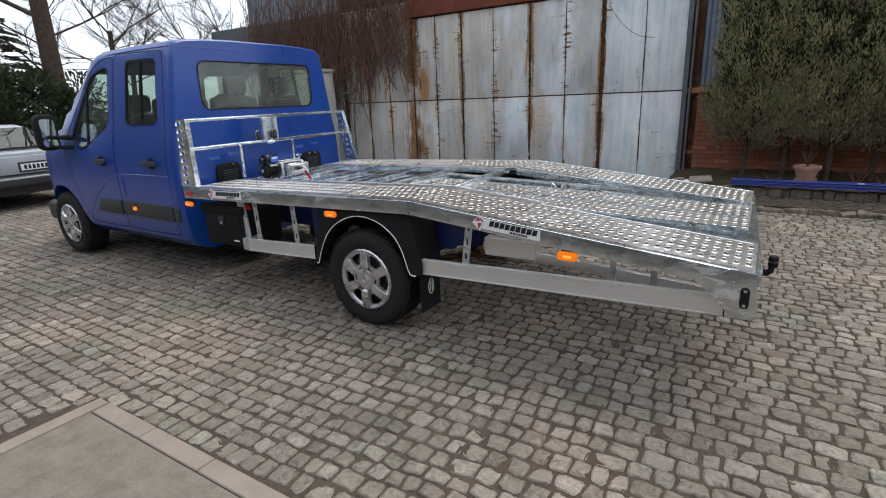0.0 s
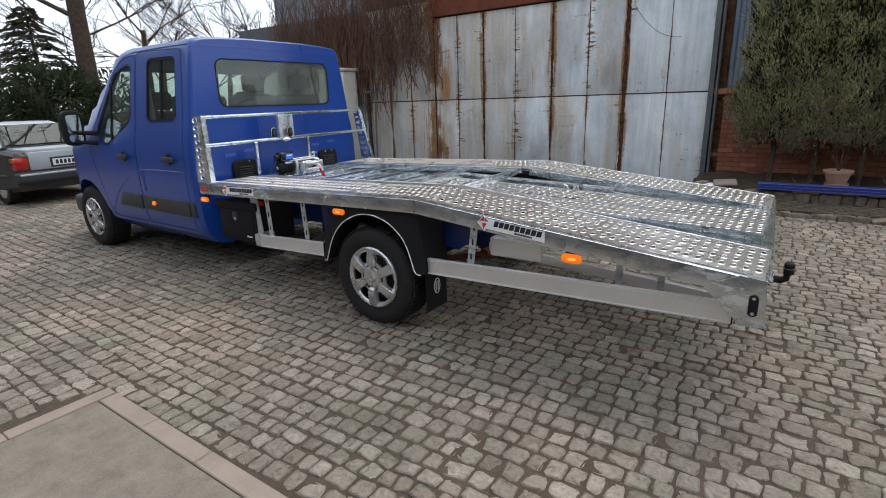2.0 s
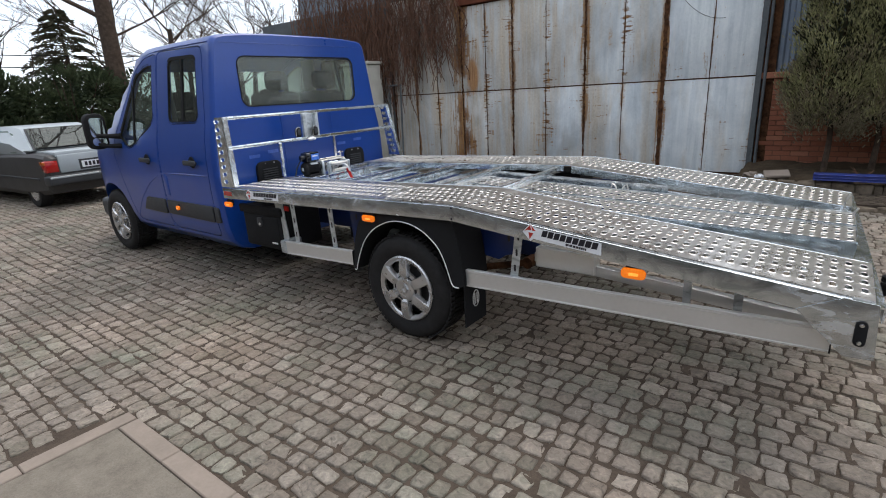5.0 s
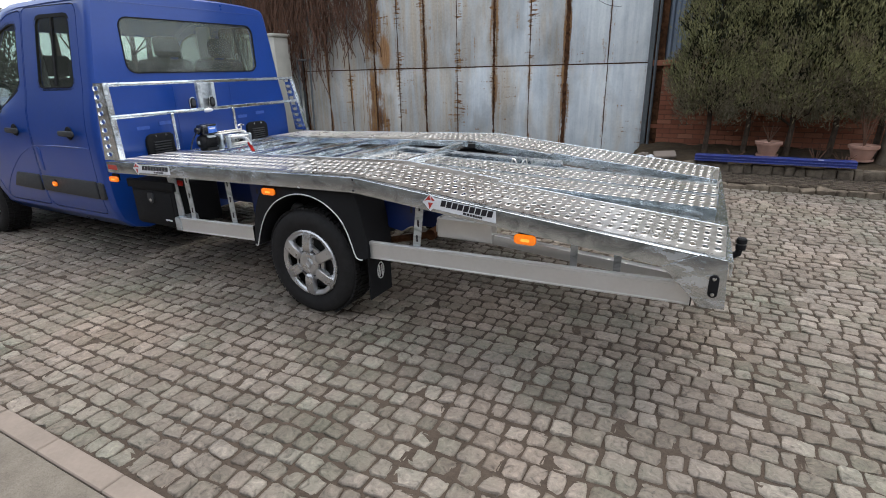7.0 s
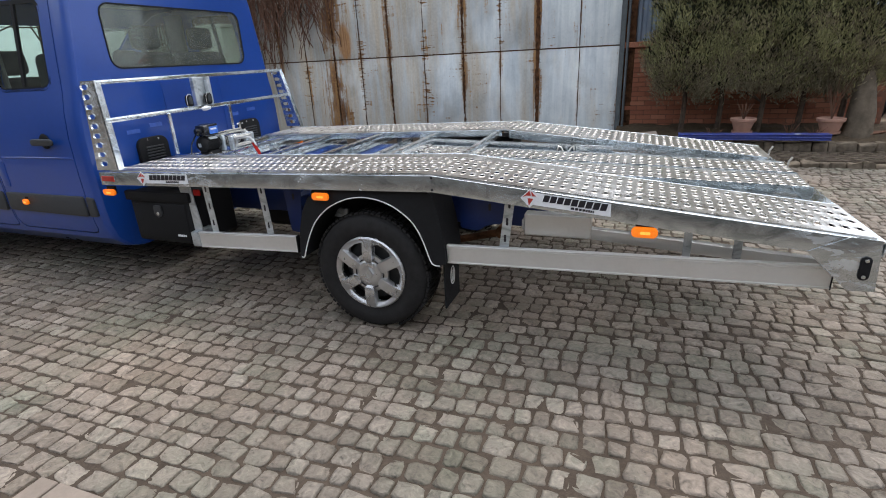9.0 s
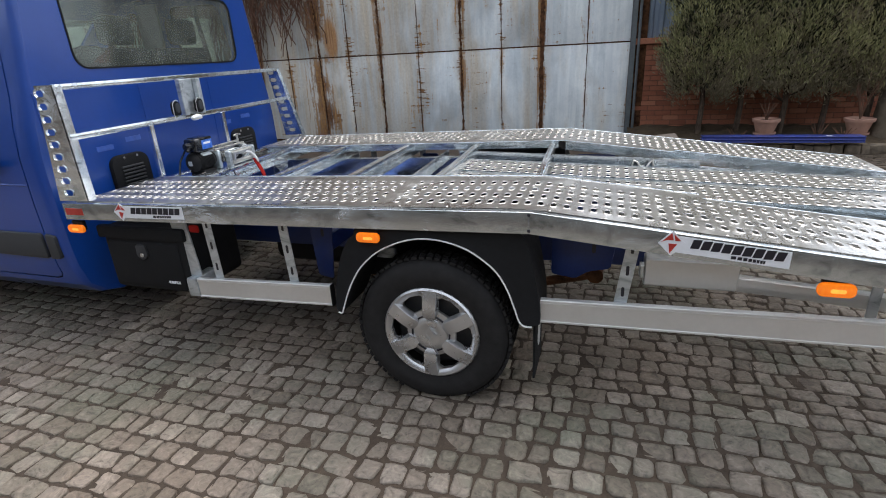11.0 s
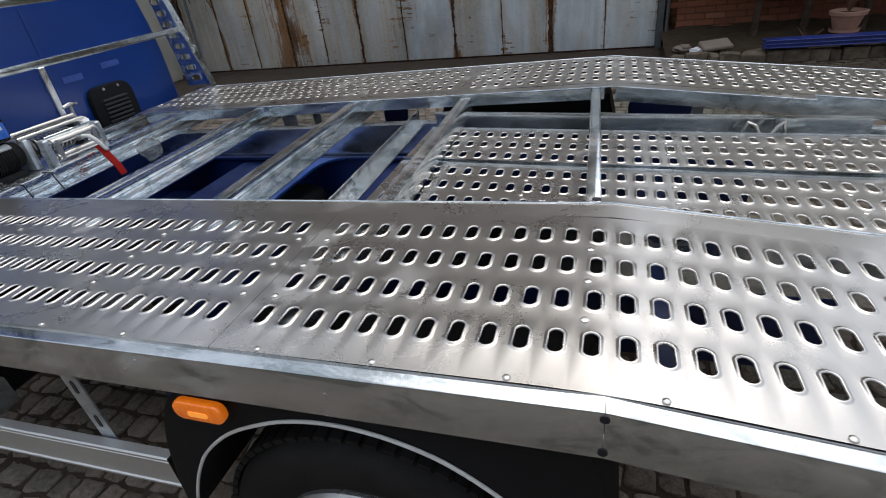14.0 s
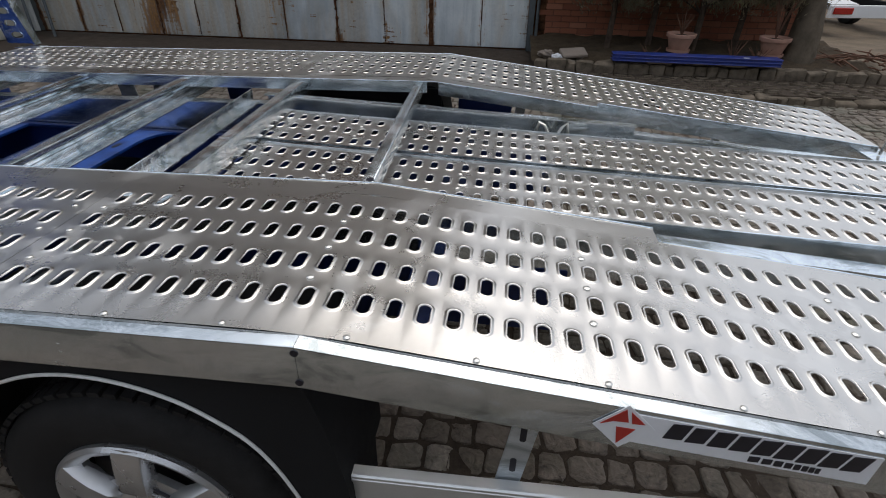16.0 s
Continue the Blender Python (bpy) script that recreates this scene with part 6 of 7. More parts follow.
winch_part("control_box", box(BM(), WX - 0.050, WX + 0.055, 3.430, 3.590, WZ + 0.072, WZ + 0.165, 0.014, 3), GLOSS_BLACK, winch, "black control box")
winch_part("box_lid", box(BM(), WX - 0.054, WX + 0.059, 3.475, 3.582, WZ + 0.150, WZ + 0.169, 0.006, 2), GLOSS_BLACK, winch)
winch_part("blue_label", box(BM(), WX + 0.0545, WX + 0.0575, 3.485, 3.580, WZ + 0.088, WZ + 0.150, 0.001), LABEL_BLUE, winch, "blue panel on the control box")
winch_part("label_bar", box(BM(), WX + 0.0572, WX + 0.0585, 3.50, 3.565, WZ + 0.122, WZ + 0.136), STICKER, winch)
winch_part("plug", lathe(BM(), [(0.026, 0.0), (0.029, -0.03), (0.030, -0.045), (0.020, -0.052)], (WX + 0.01, 3.432, WZ + 0.118), "y", 16), GLOSS_BLACK, winch)
winch_part("motor_foot", box(BM(), WX - 0.06, WX + 0.06, 3.45, 3.58, WZ - 0.078, WZ - 0.052, 0.006), BLACK, winch)
winch_part("gear_plate", box(BM(), WX - 0.068, WX + 0.068, 3.606, 3.640, WZ - 0.077, WZ + 0.060, 0.014, 2), ZINC_DULL, winch)
winch_part("drum", lathe(BM(), [(0.056, 0.0), (0.056, 0.006), (0.032, 0.008), (0.032, 0.232), (0.056, 0.234), (0.056, 0.24)], (WX, 3.642, WZ), "y", 24), STEEL_DARK, winch)
bm = BM()
tube(bm, [(WX + 0.040 * math.cos(k * 0.5), 3.660 + k * 0.00165, WZ + 0.040 * math.sin(k * 0.5)) for k in range(120)], 0.0048, 5)
winch_part("cable", bm, BOLT, winch, "wound steel cable")
winch_part("gearbox", lathe(BM(), [(0.03, 0.0), (0.064, 0.008), (0.064, 0.060), (0.045, 0.075), (0.03, 0.085)], (WX, 3.885, WZ), "y", 28), ZINC_DULL, winch)
for dx, dz in ((-0.055, 0.058), (0.048, 0.064), (0.0, 0.078)):
    winch_part("tie_bar", tube(BM(), [(WX + dx, 3.600, WZ + dz), (WX + dx, 3.915, WZ + dz)], 0.0085, 10), BOLT, winch)
lever = winch_part("clutch_lever", tube(BM(), [(WX - 0.01, 3.925, WZ + 0.05), (WX - 0.01, 3.925, WZ + 0.115)], 0.009, 8), BOLT, winch)
winch_part("lever_grip", tube(BM(), [(WX - 0.01, 3.890, WZ + 0.118), (WX - 0.01, 3.925, WZ + 0.124), (WX - 0.01, 3.965, WZ + 0.118)], [0.006, 0.009, 0.006], 8), BOLT, lever)
for y0, y1 in ((3.636, 3.664), (3.895, 3.922)):
    winch_part("fairlead_side", box(BM(), WX + 0.095, WX + 0.140, y0, y1, WZ - 0.074, WZ + 0.046, 0.006), ZINC_DULL, winch, "roller fairlead bracket")
for z in (-0.056, 0.036):
    winch_part("fairlead_frame", box(BM(), WX + 0.095, WX + 0.104, 3.672, 3.915, WZ + z - 0.014, WZ + z + 0.014, 0.002), ZINC, winch)
for z in (-0.042, 0.022):
    winch_part("fairlead_roller", lathe(BM(), [(0.008, -0.012), (0.008, 0.0), (0.016, 0.002), (0.016, 0.238), (0.008, 0.240), (0.008, 0.252)], (WX + 0.120, 3.674, WZ + z), "y", 18), BOLT, winch)
for y in (3.695, 3.880):
    winch_part("upright_roller", lathe(BM(), [(0.013, -0.055), (0.013, 0.032)], (WX + 0.126, y, WZ), "z", 14), BOLT, winch)
winch_part("cable_end", tube(BM(), [(WX + 0.03, 3.79, WZ + 0.02), (WX + 0.13, 3.795, WZ + 0.0), (WX + 0.17, 3.80, WZ + 0.012)], 0.007, 8), BOLT, winch)
bm = tube(BM(), [(WX + 0.160, 3.795, WZ + 0.015), (WX + 0.190, 3.805, WZ + 0.010), (WX + 0.215, 3.815, WZ - 0.020), (WX + 0.228, 3.825, WZ - 0.058), (WX + 0.210, 3.845, WZ - 0.070), (WX + 0.192, 3.835, WZ - 0.045)], [0.009, 0.010, 0.009, 0.008, 0.007, 0.005], 10)
winch_part("hook", bm, PIPING, winch, "pale forged winch hook")
bm = BM()
strap = [(WX + 0.205, 3.815, WZ - 0.035), (WX + 0.222, 3.825, WZ - 0.085), (WX + 0.240, 3.835, WZ - 0.135), (WX + 0.250, 3.840, WZ - 0.185)]
rings = [[bm.verts.new((x + a, y + b, z)) for a, b in ((-0.004, -0.017), (0.004, -0.017), (0.004, 0.017), (-0.004, 0.017))] for x, y, z in strap]
skin(bm, rings)
winch_part("strap", bm, RED_STRAP, winch, "red webbing strap on the hook")
winch_part("power_cable", tube(BM(), [(WX - 0.03, 3.42, WZ + 0.10), (WX - 0.07, 3.39, WZ + 0.02), (WX - 0.05, 3.34, WZ - 0.070), (WX + 0.03, 3.36, WZ - 0.078), (WX + 0.06, 3.46, WZ - 0.070)], 0.006, 8), GLOSS_BLACK, winch)
for y in (3.52, 3.63):
    x, h = -3.335, deck(-3.335) - 0.009
    part("cable_tie", tube(BM(), [(x - 0.034, y, h + 0.001), (x + 0.012, y, h + 0.001), (x + 0.016, y, h - 0.016), (x + 0.042, y, h - 0.074)], 0.0024, 6), BLACK, winch, "black cable tie round the cross member")
bm = BM()
bmesh.ops.create_icosphere(bm, subdivisions=3, radius=0.045)
for v in bm.verts:
    v.co = Vector((-3.22, 3.99, 0.855)) + v.co * (1 + 0.40 * noise.noise(v.co * 38))
part("plastic_wrap", bm, FILM, truck, "crumpled clear plastic bag in the frame", 20)


# ---------------------------------------------------------------- plants
def bush_mesh(seed, count, where, size, upward=0.55, broad=0.20):
    """Many small pointed sprays; where(rnd) gives a place and the way out of the crown there."""
    r = random.Random(seed)
    verts, polys = [], []
    for _ in range(count):
        p, out = where(r)
        d = (out * (1 - upward) + Vector((r.uniform(-0.35, 0.35), r.uniform(-0.35, 0.35), upward + r.uniform(-0.25, 0.25)))).normalized()
        side = d.cross(Vector((r.uniform(-1, 1), r.uniform(-1, 1), r.uniform(-1, 1)))).normalized()
        n = size * r.uniform(0.6, 1.3)
        for k in range(2):
            w = side if k == 0 else d.cross(side).normalized()
            b = len(verts)
            for q in (p, p + d * (n * 0.5) + w * (n * broad), p + d * n, p + d * (n * 0.45) - w * (n * broad)):
                verts.append(q[:])
            polys.append((b, b + 1, b + 2, b + 3))
    me = bpy.data.meshes.new("foliage")
    me.from_pydata(verts, [], polys)
    return me


def leaf_part(name, me, mat, parent, label=""):
    me.materials.append(mat)
    me.transform(PLACE[parent.name].inverted())
    ob = tagged(new(name, me), label)
    ob.parent = parent
    PLACE[ob.name] = PLACE[parent.name]
    return ob


def thuja(x, y, tall, wide, seed, low=0.62, trunk_r=0.035, base=0.2):
    """A clipped conifer: bare stem, brown sprays below and inside, shade-dark core, green sprays above."""
    owner = thing("conifer", "bushy evergreen conifer, green above and browned below, beside the brick wall", "shrub", pose(x, y, base), "conifers along the brick wall")
    r = random.Random(seed)
    part("trunk", tube(BM(), [(x, y, base - 0.05), (x + 0.02, y, base + 0.4), (x - 0.01, y + 0.02, 1.1), (x, y, tall * 0.8)], [trunk_r * 1.2, trunk_r, trunk_r * 0.8, 0.01], 8), BARK, owner)
    for k in range(7):
        a = r.uniform(0, 6.28)
        z = r.uniform(0.6, 1.5)
        part("limb", tube(BM(), [(x, y, z), (x + 0.22 * math.cos(a), y + 0.22 * math.sin(a), z + 0.12), (x + 0.45 * wide * math.cos(a), y + 0.45 * wide * math.sin(a), z + 0.42)], [0.014, 0.010, 0.004], 5), BARK, owner)

    def spot(zlo, zhi):
        def go(rr):
            while True:
                z = rr.uniform(zlo, zhi)
                f = (z - low) / (tall - low)
                rad = wide * (min(1.0, 0.62 + 2.4 * max(f, 0)) if f < 0.25 else (1.0 - 0.55 * ((f - 0.25) / 0.75) ** 1.6))
                a = rr.uniform(0, 6.2832)
                rad *= 0.82 + 0.36 * noise.noise(Vector((math.cos(a) * 2.2 + seed, math.sin(a) * 2.2, z * 2.6)))
                q = rad * rr.uniform(0.45, 1.0) ** 0.5
                p = Vector((x + q * math.cos(a), y + q * math.sin(a) * 0.75, z))
                if noise.noise(p * 3.1 + Vector((seed, 0, 0))) > -0.34 and z > low + 0.26 * noise.noise(Vector((p.x * 4.0, p.y * 4.0, 3.0))) + 0.05:
                    return p, Vector((math.cos(a), math.sin(a), 0))
        return go

    def tufts(zlo, zhi, count):
        """Upright tufts on the crown's outside, each a knot of fine sprays."""
        place, rr, out = spot(zlo, zhi), random.Random(seed * 7 + count), []
        for _ in range(count):
            p, way = place(rr)
            out.append((p + way * 0.06, way, rr.uniform(0.055, 0.115)))
        return out

    def tufted(knots):
        def go(rr):
            c, way, q = knots[rr.randrange(len(knots))]
            d = Vector((rr.gauss(0, 0.55), rr.gauss(0, 0.55), rr.gauss(0.15, 0.9)))
            return c + d * q, (way * 0.5 + Vector((d.x, d.y, 0.2)) * 0.8).normalized()
        return go

    leaf_part("crown", bush_mesh(seed, 23000, tufted(tufts(0.95, tall, 470) + tufts(low + 0.15, 1.5, 50)), 0.058, 0.62, 0.105), THUJA, owner, "upright tufts of fine green sprays")
    leaf_part("dry_skirt", bush_mesh(seed + 50, 12000, tufted(tufts(low, 1.25, 150) + tufts(low + 0.2, 1.75, 90) + tufts(1.2, tall, 40)), 0.056, 0.45, 0.10), THUJA_DRY, owner, "browned lower tufts")
    leaf_part("inner_growth", bush_mesh(seed + 90, 6000, spot(low + 0.1, tall - 0.1), 0.085, 0.6, 0.14), THUJA_CORE, owner, "inner sprays coloured dark for the crown's own shade")


for i, (x, tall, wide) in enumerate(((0.18, 4.1, 0.58), (0.70, 4.4, 0.60), (1.24, 4.0, 0.62), (1.76, 4.5, 0.62), (2.24, 4.2, 0.52))):
    thuja(x, 9.52 + (0.08 if i % 2 else 0.0), tall, wide, 40 + i, 0.70 + 0.05 * (i % 3))
stump_bm = tube(BM(), [(2.40, 9.25, 0.0), (2.40, 9.26, 0.14), (2.40, 9.27, 0.30), (2.41, 9.29, 0.50), (2.41, 9.31, 0.72), (2.40, 9.34, 1.0), (2.38, 9.38, 1.4)], [0.26, 0.20, 0.17, 0.155, 0.145, 0.12, 0.07], 22)
for v in stump_bm.verts:
    v.co += Vector((noise.noise(v.co * 7), noise.noise(v.co * 7 + Vector((5, 0, 0))), 0)) * 0.05
stump = solid("tree_stump", stump_bm, PALE_BARK, "thick pale trunk at the end of the conifer row", "trunk")


def dry_stems(x, y, z, n, tall, seed, owner):
    r = random.Random(seed)
    for _ in range(n):
        a, f = r.uniform(0, 6.28), r.uniform(0.5, 1.0)
        dx, dy = 0.16 * math.cos(a) * f, 0.10 * math.sin(a) * f
        part("stem", tube(BM(), [(x, y, z), (x + dx * 0.4, y + dy * 0.4, z + tall * f * 0.5), (x + dx, y + dy, z + tall * f)], [0.006, 0.005, 0.002], 5), VINE, owner)


for x, y, seed in ((1.0, 9.27, 1), (2.07, 9.22, 2)):
    base = 0.235
    pot = thing("flower_pot", "round terracotta flower pot with dry stems on the planting bed", "flower pot", pose(x, y, base), "terracotta pots")
    part("bowl", lathe(BM(), [(0.100, 0.0), (0.112, 0.015), (0.150, 0.145), (0.168, 0.150), (0.174, 0.188), (0.162, 0.193), (0.150, 0.16), (0.12, 0.13)], (x, y, base), "z", 28), CLAY, pot)
    part("saucer", lathe(BM(), [(0.11, -0.02), (0.135, -0.018), (0.140, 0.012), (0.128, 0.012), (0.12, -0.005)], (x, y, base), "z", 24), CLAY, pot)
    part("soil", lathe(BM(), [(0.148, 0.155), (0.10, 0.168), (0.0, 0.172)], (x, y, base), "z", 20), LITTER, pot)
    dry_stems(x, y, base + 0.16, 16, 0.34 if seed == 1 else 0.60, seed, pot)
for x, y, seed in ((1.55, 8.98, 5), (1.85, 9.0, 6), (0.6, 8.95, 7)):
    tuft = thing("dry_tuft", "tuft of dry grass blades on the planting bed", "grass", pose(x, y, 0.18), "dry tufts")
    dry_stems(x, y, 0.16, 9, 0.20 if seed != 5 else 0.34, seed, tuft)

beam = thing("steel_beam", "blue-painted steel channel lying on the edge stones", "beam", pose(1.0, 8.65, 0.21))
part("web", box(BM(), 0.105, 1.93, 8.575, 8.585, 0.215, 0.292, 0.002), BEAM_BLUE, beam)
for z in (0.215, 0.248, 0.284):
    part("flange", box(BM(), 0.105, 1.93, 8.555, 8.72, z, z + 0.010, 0.003), BEAM_BLUE, beam)
part("scrap", box(BM(), 1.52, 1.58, 8.57, 8.60, 0.294, 0.300, 0.001), STICKER, beam, "white scrap of paper")


def rock(name, x, y, z, r, seed, mat, label, squash=0.6, category="stone"):
    bm = BM()
    bmesh.ops.create_icosphere(bm, subdivisions=3, radius=r)
    for v in bm.verts:
        d = v.co.normalized()
        v.co = Vector((x, y, z)) + Vector((v.co.x * 1.25, v.co.y, v.co.z * squash)) * (1 + 0.45 * noise.noise(d * 1.8 + Vector((seed, 0, 0))) + 0.12 * noise.noise(d * 7))
    return solid(name, bm, mat, label, category, smooth=25)


for i, (x, y, r) in enumerate(((-0.62, 8.95, 0.075), (-0.50, 8.80, 0.055), (-0.30, 8.86, 0.085))):
    rock("stone", x, y, 0.19, r, i, KERB_PINK if i != 1 else STICKER, "pale broken stone beside the gate post")
slab_bit = box(BM(), -0.46, -0.16, 8.72, 8.92, 0.215, 0.255, 0.01, 1, Euler((0.25, -0.06, 0.2)))
solid("broken_slab", slab_bit, KERB_PINK, "broken pale slab leaning by the gate", "slab")
for i, (x, y, r) in enumerate(((2.95, 8.9, 0.16), (3.15, 9.25, 0.20), (3.35, 8.85, 0.13), (2.85, 9.35, 0.14), (3.2, 8.15, 0.15))):
    rock("stone", x, y, 0.06, r, 20 + i, KERB_GREY, "rough grey field stone at the end of the kerb")
brush = thing("brush_pile", "heap of cut dry branches on the ground", "branches", pose(3.0, 9.1, 0.1))
r = random.Random(77)
for _ in range(34):
    a, n = r.uniform(0, 3.14), r.uniform(0.25, 0.6)
    c = Vector((3.0 + r.uniform(-0.35, 0.35), 9.1 + r.uniform(-0.3, 0.3), 0.12 + r.uniform(0, 0.16)))
    d = Vector((math.cos(a), math.sin(a), r.uniform(-0.2, 0.3))) * n * 0.5
    part("branch", tube(BM(), [c - d, c + Vector((0, 0, 0.03)), c + d], [0.012, 0.010, 0.004], 5), VINE, brush)

# creeper hanging over the wall beside the gate
r = random.Random(8)
bm = BM()
for k in range(950):
    x = r.uniform(-11.4, -6.15) if k % 3 else r.uniform(-9.6, -6.6)
    top = r.uniform(2.7, 4.3)
    drop = r.uniform(0.5, 1.5) * (1.3 if x < -7.4 else 0.85)
    y = GATE_Y - r.uniform(0.05, 0.38)
    pts, n = [], 7
    wob = r.uniform(0, 6)
    for j in range(n):
        f = j / (n - 1)
        pts.append((x + 0.10 * math.sin(wob + f * 5) + r.uniform(-0.05, 0.05), y + 0.06 * math.sin(wob * 2 + f * 4), top - drop * f))
    tube(bm, pts, r.uniform(0.003, 0.009), 4, False)
for k in range(160):
    x, z, y = r.uniform(-11.0, -6.3), r.uniform(2.9, 4.2), GATE_Y - r.uniform(0.1, 0.4)
    d = Vector((r.uniform(-0.5, 0.5), r.uniform(-0.15, 0.1), r.uniform(-0.25, 0.35)))
    tube(bm, [(x, y, z), (x + d.x * 0.5, y + d.y - 0.05, z + d.z * 0.5 + 0.05), (x + d.x, y + d.y, z + d.z)], r.uniform(0.003, 0.008), 4, False)
me = dressed(bm, "creeper", VINE, 0)
tagged(new("creeper", me), "bare brown creeper hanging down the wall beside the gate", "creeper", kind="stuff")
bm = tube(BM(), [(-2.10 + 0.055 * k, GATE_Y - 0.025, 2.40 + 0.56 * (1 - k / 14) ** 2.2) for k in range(15)], 0.0035, 6)
solid("cable", bm, BLACK, "thin black cable hanging down the gate", "cable")

cabinet = thing("metal_cabinet", "tall cream enamelled metal cabinet behind the cab", "cabinet", pose(-8.75, 9.5, 0))
part("body", box(BM(), -9.15, -8.34, 9.28, 9.72, 0.0, 2.24, 0.02, 2), CREAM, cabinet)
part("top", box(BM(), -9.18, -8.31, 9.25, 9.75, 2.24, 2.31, 0.015, 2), CREAM, cabinet)
frame_ob = thing("steel_frame", "weathered steel frame leaning by the gate", "frame", pose(-8.0, 9.75, 0))
for a, b in (((-8.20, 9.72, 0.0), (-8.20, 9.80, 1.78)), ((-7.86, 9.72, 0.0), (-7.86, 9.80, 1.78)), ((-8.22, 9.80, 1.76), (-7.84, 9.80, 1.76))):
    part("bar", tube(BM(), [a, b], 0.022, 8), WALL_GREY, frame_ob)


# ---------------------------------------------------------------- trees beyond the cab
def bare_tree(x, y, tall, r0, seed, lean=(0.0, 0.0), depth=5, spread=0.62):
    owner = thing("bare_tree", "leafless tree with a dark trunk and fine twigs", "tree", pose(x, y, -0.1), "bare trees behind the yard")
    rr = random.Random(seed)
    trunk_top = Vector((x + lean[0], y + lean[1], tall * 0.55))
    part("trunk", tube(BM(), [(x, y, -0.2), (x + lean[0] * 0.3, y + lean[1] * 0.3, tall * 0.2), tuple(trunk_top)], [r0 * 1.15, r0, r0 * 0.72], 12), BARK, owner)
    limbs, twigs = BM(), BM()

    def grow(p, d, n, r, level):
        mid = p + d * (n * 0.5) + Vector((rr.uniform(-1, 1), rr.uniform(-1, 1), rr.uniform(-0.5, 0.5))) * n * 0.08
        end = p + d * n
        tube(limbs if level > 2 else twigs, [p, mid, end], [r, r * 0.8, r * 0.6], 6 if level > 2 else 4, False)
        if level == 0:
            return
        for k in range(3 if level > 1 else 4):
            q = p + d * (n * rr.uniform(0.35, 1.0))
            nd = (d + Vector((rr.uniform(-1, 1), rr.uniform(-1, 1), rr.uniform(-0.55, 0.8))) * spread).normalized()
            grow(q, nd, n * rr.uniform(0.55, 0.8), r * 0.55, level - 1)

    for k in range(5):
        a = k * 1.2566 + rr.uniform(-0.4, 0.4)
        f = rr.uniform(0.55, 1.0)
        p = Vector((x, y, 0)).lerp(trunk_top, f)
        grow(p, Vector((math.cos(a) * 0.8, math.sin(a) * 0.8, rr.uniform(0.3, 0.9))).normalized(), tall * rr.uniform(0.22, 0.34), r0 * 0.30, depth - 1)
    part("crown", limbs, BARK, owner, "spreading bare limbs", 0)["kind"] = "stuff"
    part("fine_growth", twigs, TWIG, owner, "fine bare twigs", 0)["kind"] = "stuff"


bare_tree(-16.0, 7.1, 11.0, 0.235, 3, (0.0, 0.1), 5)
bare_tree(-21.0, 14.6, 7.4, 0.12, 9, (0.3, 0.2), 6)
bare_tree(-20.0, 17.5, 8.5, 0.16, 14, (0.2, -0.4), 5)
bare_tree(-23.0, 10.0, 8.5, 0.15, 21, (-0.2, 0.2), 5)
bare_tree(-19.5, 3.0, 7.5, 0.13, 27, (0.1, -0.3), 5)
bare_tree(-18.6, 10.4, 6.4, 0.09, 33, (0.2, 0.2), 6, 0.72)
bare_tree(-19.4, 13.0, 7.0, 0.10, 37, (-0.1, 0.3), 6, 0.72)
bare_tree(-20.6, 5.4, 6.2, 0.09, 41, (0.1, 0.1), 6, 0.72)
bare_tree(-22.5, 12.0, 8.5, 0.13, 45, (0.1, 0.1), 6, 0.68)


def spruce(x, y, tall, wide, seed):
    owner = thing("spruce", "tall dark spruce with drooping layered boughs", "tree", pose(x, y, -0.1), "spruces behind the yard")
    part("trunk", tube(BM(), [(x, y, -0.2), (x, y, tall)], [0.14, 0.02], 8), BARK, owner)

    r, boughs = random.Random(seed), []
    for k in range(150):
        f = (k + r.random()) / 150
        a = r.uniform(0, 6.2832)
        boughs.append((tall * (0.10 + 0.88 * f), math.cos(a), math.sin(a), wide * (1.02 - f) ** 0.85 * r.uniform(0.65, 1.1) + 0.12))
    for z, c, q, n in boughs[::3]:
        part("bough", tube(BM(), [(x, y, z), (x + c * n * 0.5, y + q * n * 0.5, z + 0.02 * n), (x + c * n, y + q * n, z - 0.20 * n)], [0.02, 0.014, 0.004], 4, False), BARK, owner)

    def spot(rr):
        z, c, q, n = boughs[rr.randrange(len(boughs))]
        u = rr.uniform(0.12, 1.0)
        wide_at = 0.22 * n * (1.05 - u) + 0.03
        side = rr.uniform(-wide_at, wide_at)
        p = Vector((x + c * n * u - q * side, y + q * n * u + c * side, z + 0.04 * n * math.sin(3.1 * u) - 0.20 * n * u * u - abs(side) * 0.25 + rr.uniform(-0.05, 0.03)))
        return p, Vector((c, q, -0.35))

    leaf_part("crown", bush_mesh(seed, 11000, spot, 0.15, 0.08, 0.13), SPRUCE, owner, "drooping dark needled boughs")


spruce(-21.6, 7.9, 5.1, 3.0, 15)


